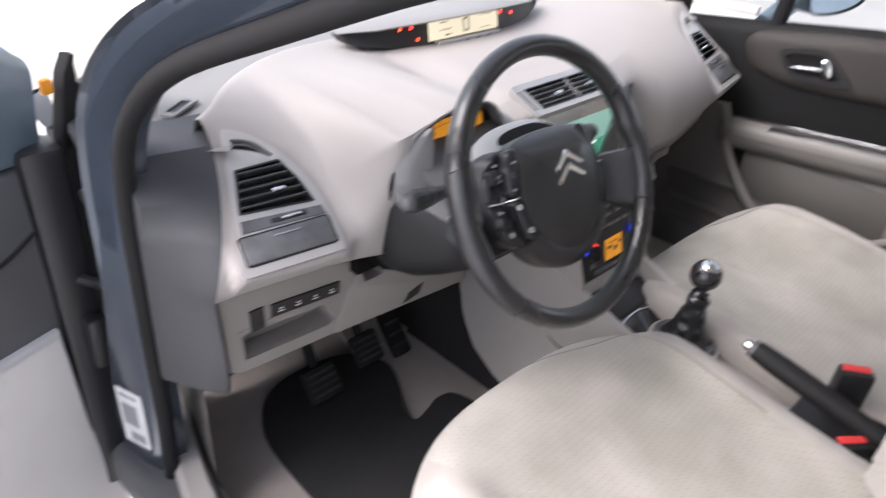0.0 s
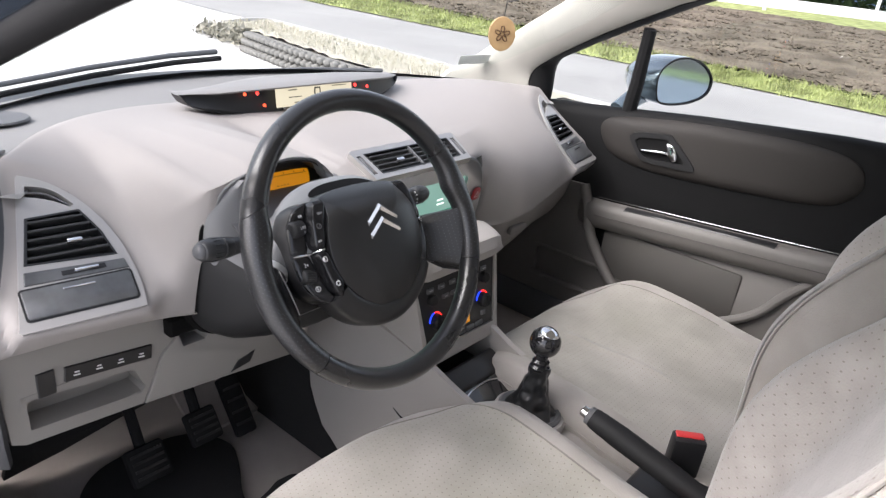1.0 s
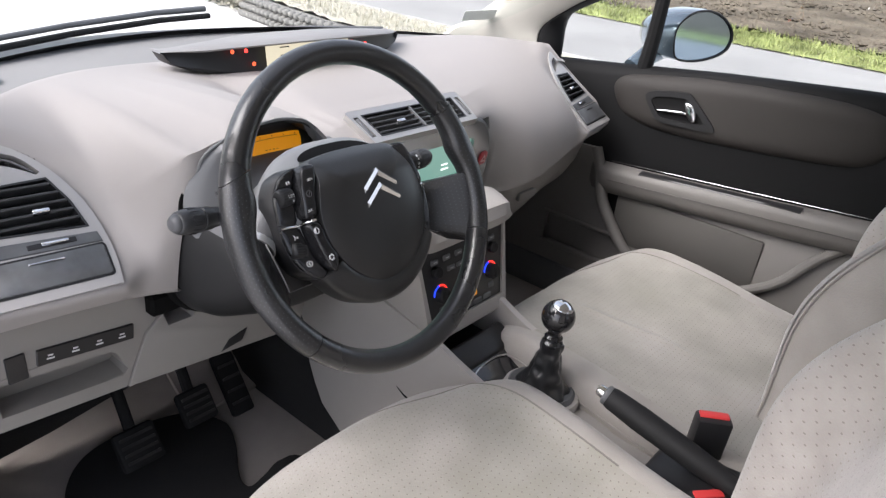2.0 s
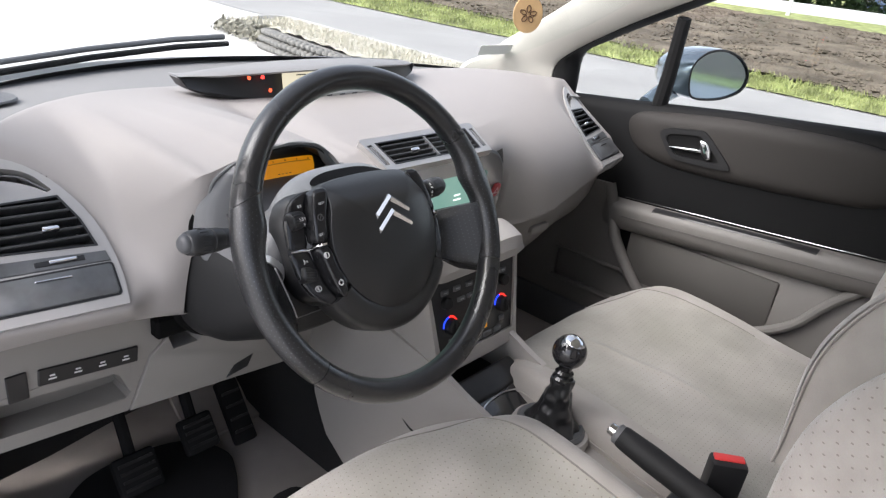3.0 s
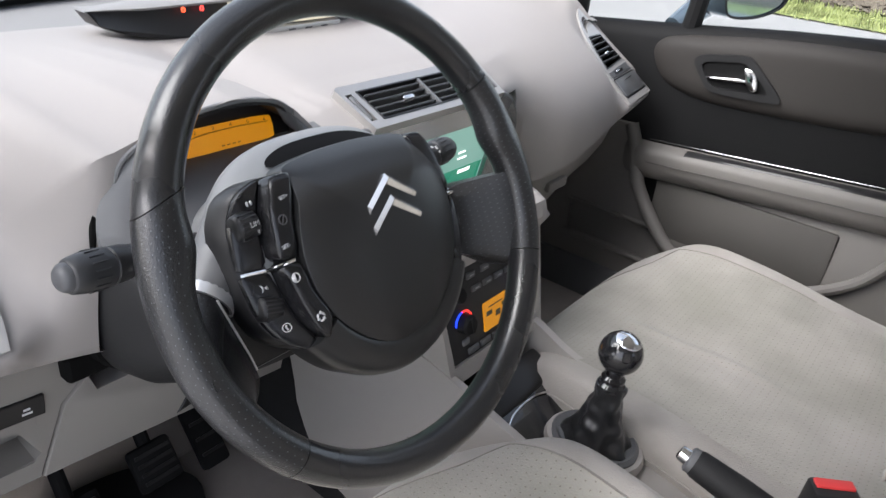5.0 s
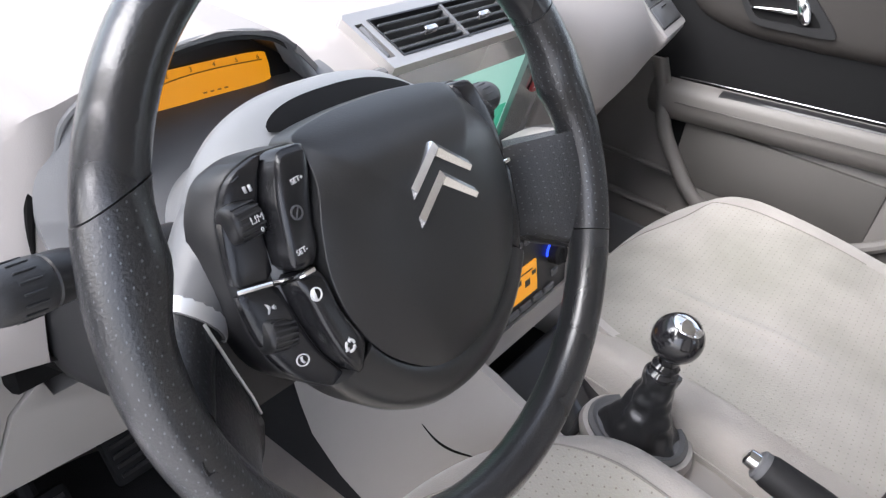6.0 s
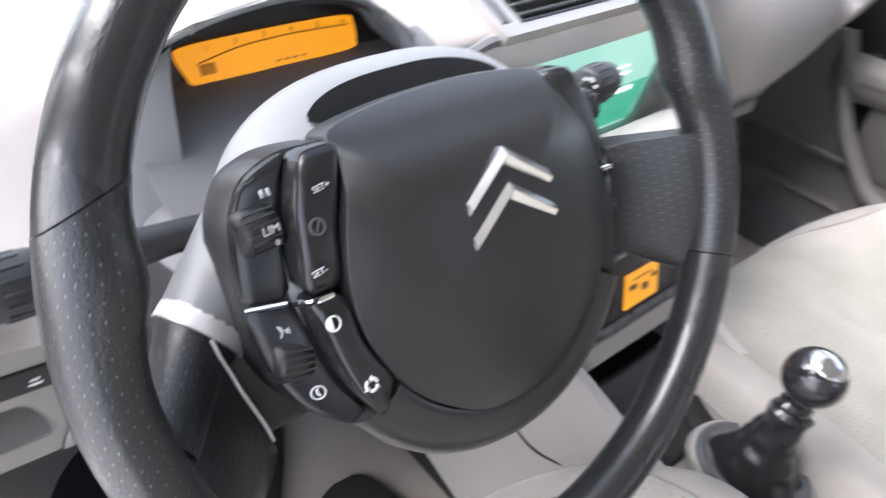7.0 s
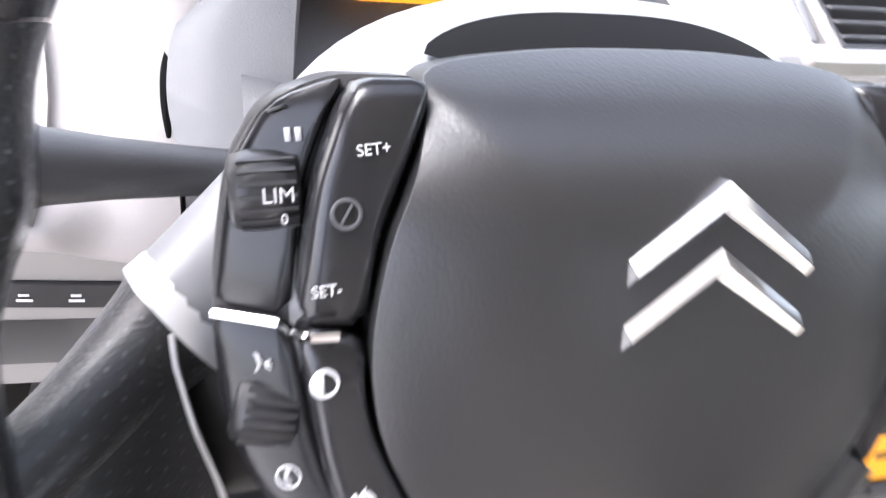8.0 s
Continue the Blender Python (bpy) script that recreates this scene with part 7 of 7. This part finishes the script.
# passenger window: frame, quarter post and panes
GLASS_LINE = curve_through([(0.735, 0.455, 0.875), (0.73, 0.4504, 0.924), (0.73, 0.4443, 1.006), (0.73, 0.3757, 1.054), (0.73, 0.2917, 1.102), (0.73, 0.2257, 1.137), (0.73, 0.139, 1.1815), (0.728, 0.092, 1.2035), (0.715, -0.02, 1.242), (0.69, -0.42, 1.318)], 40)
rows = []
for o, i in zip(PILLAR_LOW, GLASS_LINE):
    o, i = Vector(o), Vector(i)
    i.z -= 0.005
    rows.append([o + Vector((0.03, 0.0, 0.0)), o + Vector((0.004, 0.0, 0.0)), o.lerp(i, 0.15) + Vector((-0.003, -0.004, 0.0)), o.lerp(i, 0.6) + Vector((-0.004, -0.004, 0.0)), i, i + Vector((0.02, 0.004, 0.004)), i + Vector((0.035, 0.02, 0.01))])
part("window_frame", grid(rows, close_v=True, caps=True), RUBBER, door, "black rubber window frame", 60)
part("quarter_post", tube([(0.747, 0.230, 0.925), (0.735, 0.219, 1.0), (0.716, 0.206, 1.125)], [0.018, 0.0165, 0.0145], 10), RUBBER, door)
for nm, pts in (("quarter_glass", [(0.75, 0.47, 0.90), (0.75, 0.235, 0.925), (0.720, 0.21, 1.125), (0.722, 0.44, 1.02)]), ("window_glass", [(0.75, 0.23, 0.92), (0.75, -0.52, 0.99), (0.655, -0.52, 1.31), (0.718, 0.205, 1.12)])):
    bm = bmesh.new()
    bm.faces.new([bm.verts.new(p) for p in pts])
    g = part(nm, finish(bm), GLASS, door)
    g.visible_shadow = False

# ---- door mirror outside ----
mir = thing("door_mirror", (0.80, 0.26, 0.92), "blue-grey passenger door mirror with a clear glass", "mirror")
MN = frame_at((0.893, 0.172, 0.998), (0.953, -0.301, 0), (0, 0.05, 1))
glass_out = curve_through([(-0.100, 0.020), (-0.094, -0.035), (-0.06, -0.052), (0.02, -0.052), (0.085, -0.036), (0.105, -0.012), (0.100, 0.015), (0.06, 0.045), (0.0, 0.060), (-0.06, 0.052)], 48, True)
rows = []
for z, k in ((0.004, 0.985), (0.010, 1.03), (0.006, 1.045), (-0.02, 1.06), (-0.06, 1.03), (-0.10, 0.90), (-0.135, 0.62), (-0.15, 0.30)):
    rows.append([MN @ Vector((x * k - 0.0 * z, y * k, z)) for x, y in glass_out])
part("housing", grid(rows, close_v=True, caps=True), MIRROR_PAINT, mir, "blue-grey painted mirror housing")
MIRROR = surface("mirror_silver", (0.42, 0.54, 0.66), 0.02, metal=1.0, bump=0.0, vary=0.0)
part("glass", slab(glass_out, 0.003, MN @ Matrix.Translation((0, 0, 0.007))), MIRROR, mir, "flat mirror glass")
part("rim", tube([MN @ Vector((x * 1.0, y * 1.0, 0.009)) for x, y in glass_out + glass_out[:1]], 0.0028, 8, False), DARK_TRIM, mir)
part("foot", tube([(0.775, 0.275, 0.915), (0.81, 0.265, 0.935), (0.86, 0.245, 0.965)], [0.022, 0.024, 0.03], 14), MIRROR_PAINT, mir)

# ---- inside mirror and the scented disc that hangs from it ----
rv = thing("inside_mirror", (0.02, 0.06, 1.24), "black inside mirror on the windscreen", "mirror")
RM = pose(0.02, 0.075, 1.238, 8, 0, -14)
part("casing", moved(box((0.235, 0.035, 0.068), (0, 0, 0), 0.016, 4), RM), BLACK, rv)
part("glass", box((0.215, 0.003, 0.054), (0, -0.018, 0), 0.001, 1, m=RM), surface("inside_mirror_silver", (0.8, 0.82, 0.84), 0.02, metal=1.0, bump=0.0, vary=0.0), rv)
part("arm", tube([(0.015, 0.08, 1.23), (0.012, 0.10, 1.265), (0.01, 0.09, 1.29)], 0.012, 10), BLACK, rv)
air = thing("air_freshener", (0.09, 0.179, 1.11), "round wooden air freshener with a dark flower print", "air freshener")
WOOD = surface("pale_wood", (0.50, 0.33, 0.16), 0.6, grain=300, bump=0.1, vary=0.08, blotch=40)
AM = frame_at((0.085, 0.179, 1.133), (0.72, -0.69, 0), (0, 0, 1))
part("disc", slab([(0.0225 * math.cos(a), 0.0275 * math.sin(a)) for a in [2 * math.pi * k / 36 for k in range(36)]], 0.004, AM, 0.0008, 1), WOOD, air)
BURN = surface("burnt_brown", (0.12, 0.06, 0.03), 0.8, bump=0.0)
for k in range(5):
    a = radians(90 + 72 * k)
    part("petal", tube([AM @ Vector((0.008 * math.cos(a) + 0.005 * math.cos(b) * math.cos(a) - 0.003 * math.sin(b) * math.sin(a), 0.008 * math.sin(a) + 0.005 * math.cos(b) * math.sin(a) + 0.003 * math.sin(b) * math.cos(a), 0.0008)) for b in [2 * math.pi * j / 12 for j in range(13)]], 0.0008, 5, False), BURN, air)
part("cord", tube([AM @ Vector((0, 0.027, -0.002)), AM @ Vector((0.002, 0.05, -0.004)), Vector((0.055, 0.07, 1.212))], 0.0009, 6), BLACK, air)

# ---- driver's door, standing open ----
dd = thing("door_2", (-0.77, 0.56, 0.32), "open driver's door with dark and light trim", "door", kind="structure")
OD = frame_at((-0.765, 0.57, 0.0), (0.93, 0.37, 0), (0, 0, 1)) @ Matrix.Diagonal((-1, 1, 1, 1))
part("outer_skin", box((1.08, 0.60, 0.03), (0.55, 0.60, -0.075), 0.008, 2, m=OD), PAINT, dd)
part("upper_trim", box((1.06, 0.30, 0.06), (0.545, 0.735, -0.035), 0.012, 3, m=OD), GREY_TRIM, dd, "dark grey upper door trim")
# Door trim paled to carry the bright daylight on the open door.
part("lower_trim", slab([(0.008, 0.215), (1.06, 0.215), (1.06, 0.685), (0.050, 0.632), (0.044, 0.50), (0.042, 0.44), (0.032, 0.385), (0.018, 0.335), (0.010, 0.28)], 0.07, OD @ Matrix.Translation((0, 0, 0.012)), 0.012, 3), surface("lit_door_trim", (0.70, 0.68, 0.65), 0.7, grain=900, bump=0.3, vary=0.04), dd, "light grey lower door trim")
part("trim_groove", tube([OD @ Vector((0.02, 0.80, -0.004)), OD @ Vector((0.08, 0.775, -0.003)), OD @ Vector((0.2, 0.745, -0.003))], 0.003, 8), BLACK, dd)
part("edge_seal", box((0.02, 0.60, 0.04), (0.0, 0.60, -0.045), 0.006, 2, m=OD), RUBBER, dd)
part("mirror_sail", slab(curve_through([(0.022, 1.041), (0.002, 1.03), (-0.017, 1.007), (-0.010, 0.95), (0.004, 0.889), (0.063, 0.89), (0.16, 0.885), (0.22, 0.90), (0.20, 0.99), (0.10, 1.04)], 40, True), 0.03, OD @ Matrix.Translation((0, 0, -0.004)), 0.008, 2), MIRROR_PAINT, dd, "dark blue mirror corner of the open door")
part("corner_rubber", slab(eased([(-0.063, 1.014), (-0.112, 1.0), (-0.071, 0.903), (-0.026, 0.877)], 1), 0.02, OD @ Matrix.Translation((0, 0, 0.002)), 0.004, 2), RUBBER, dd, "black rubber corner ahead of the window")
part("window_frame", tube([OD @ Vector((0.02, 0.98, -0.05)), OD @ Vector((0.2, 1.09, -0.06)), OD @ Vector((0.6, 1.27, -0.09)), OD @ Vector((1.0, 1.32, -0.11)), OD @ Vector((1.05, 0.9, -0.05))], 0.02, 10), PAINT, dd)
part("indicator", box((0.016, 0.022, 0.012), (-0.036, 0.974, -0.012), 0.004, 2, m=OD), surface("amber_lens", (0.8, 0.3, 0.03), 0.2, bump=0.0), dd)
part("check_strap", tube([(-0.742, 0.50, 0.705), (-0.765, 0.545, 0.705), (-0.80, 0.56, 0.70)], 0.009, 8), BLACK, dd)
part("hinge_bolt", turned([(0.010, 0), (0.010, 0.008), (0.006, 0.010)], 12, frame_at((-0.747, 0.485, 0.86), (0, 1, 0), (0, 0, 1)) @ pose(0, 0, 0, 0, 180, 0)), DARK_TRIM, dd)
part("hinge_block", box((0.03, 0.05, 0.09), (-0.765, 0.54, 0.60), 0.008, 2), BLACK, dd)
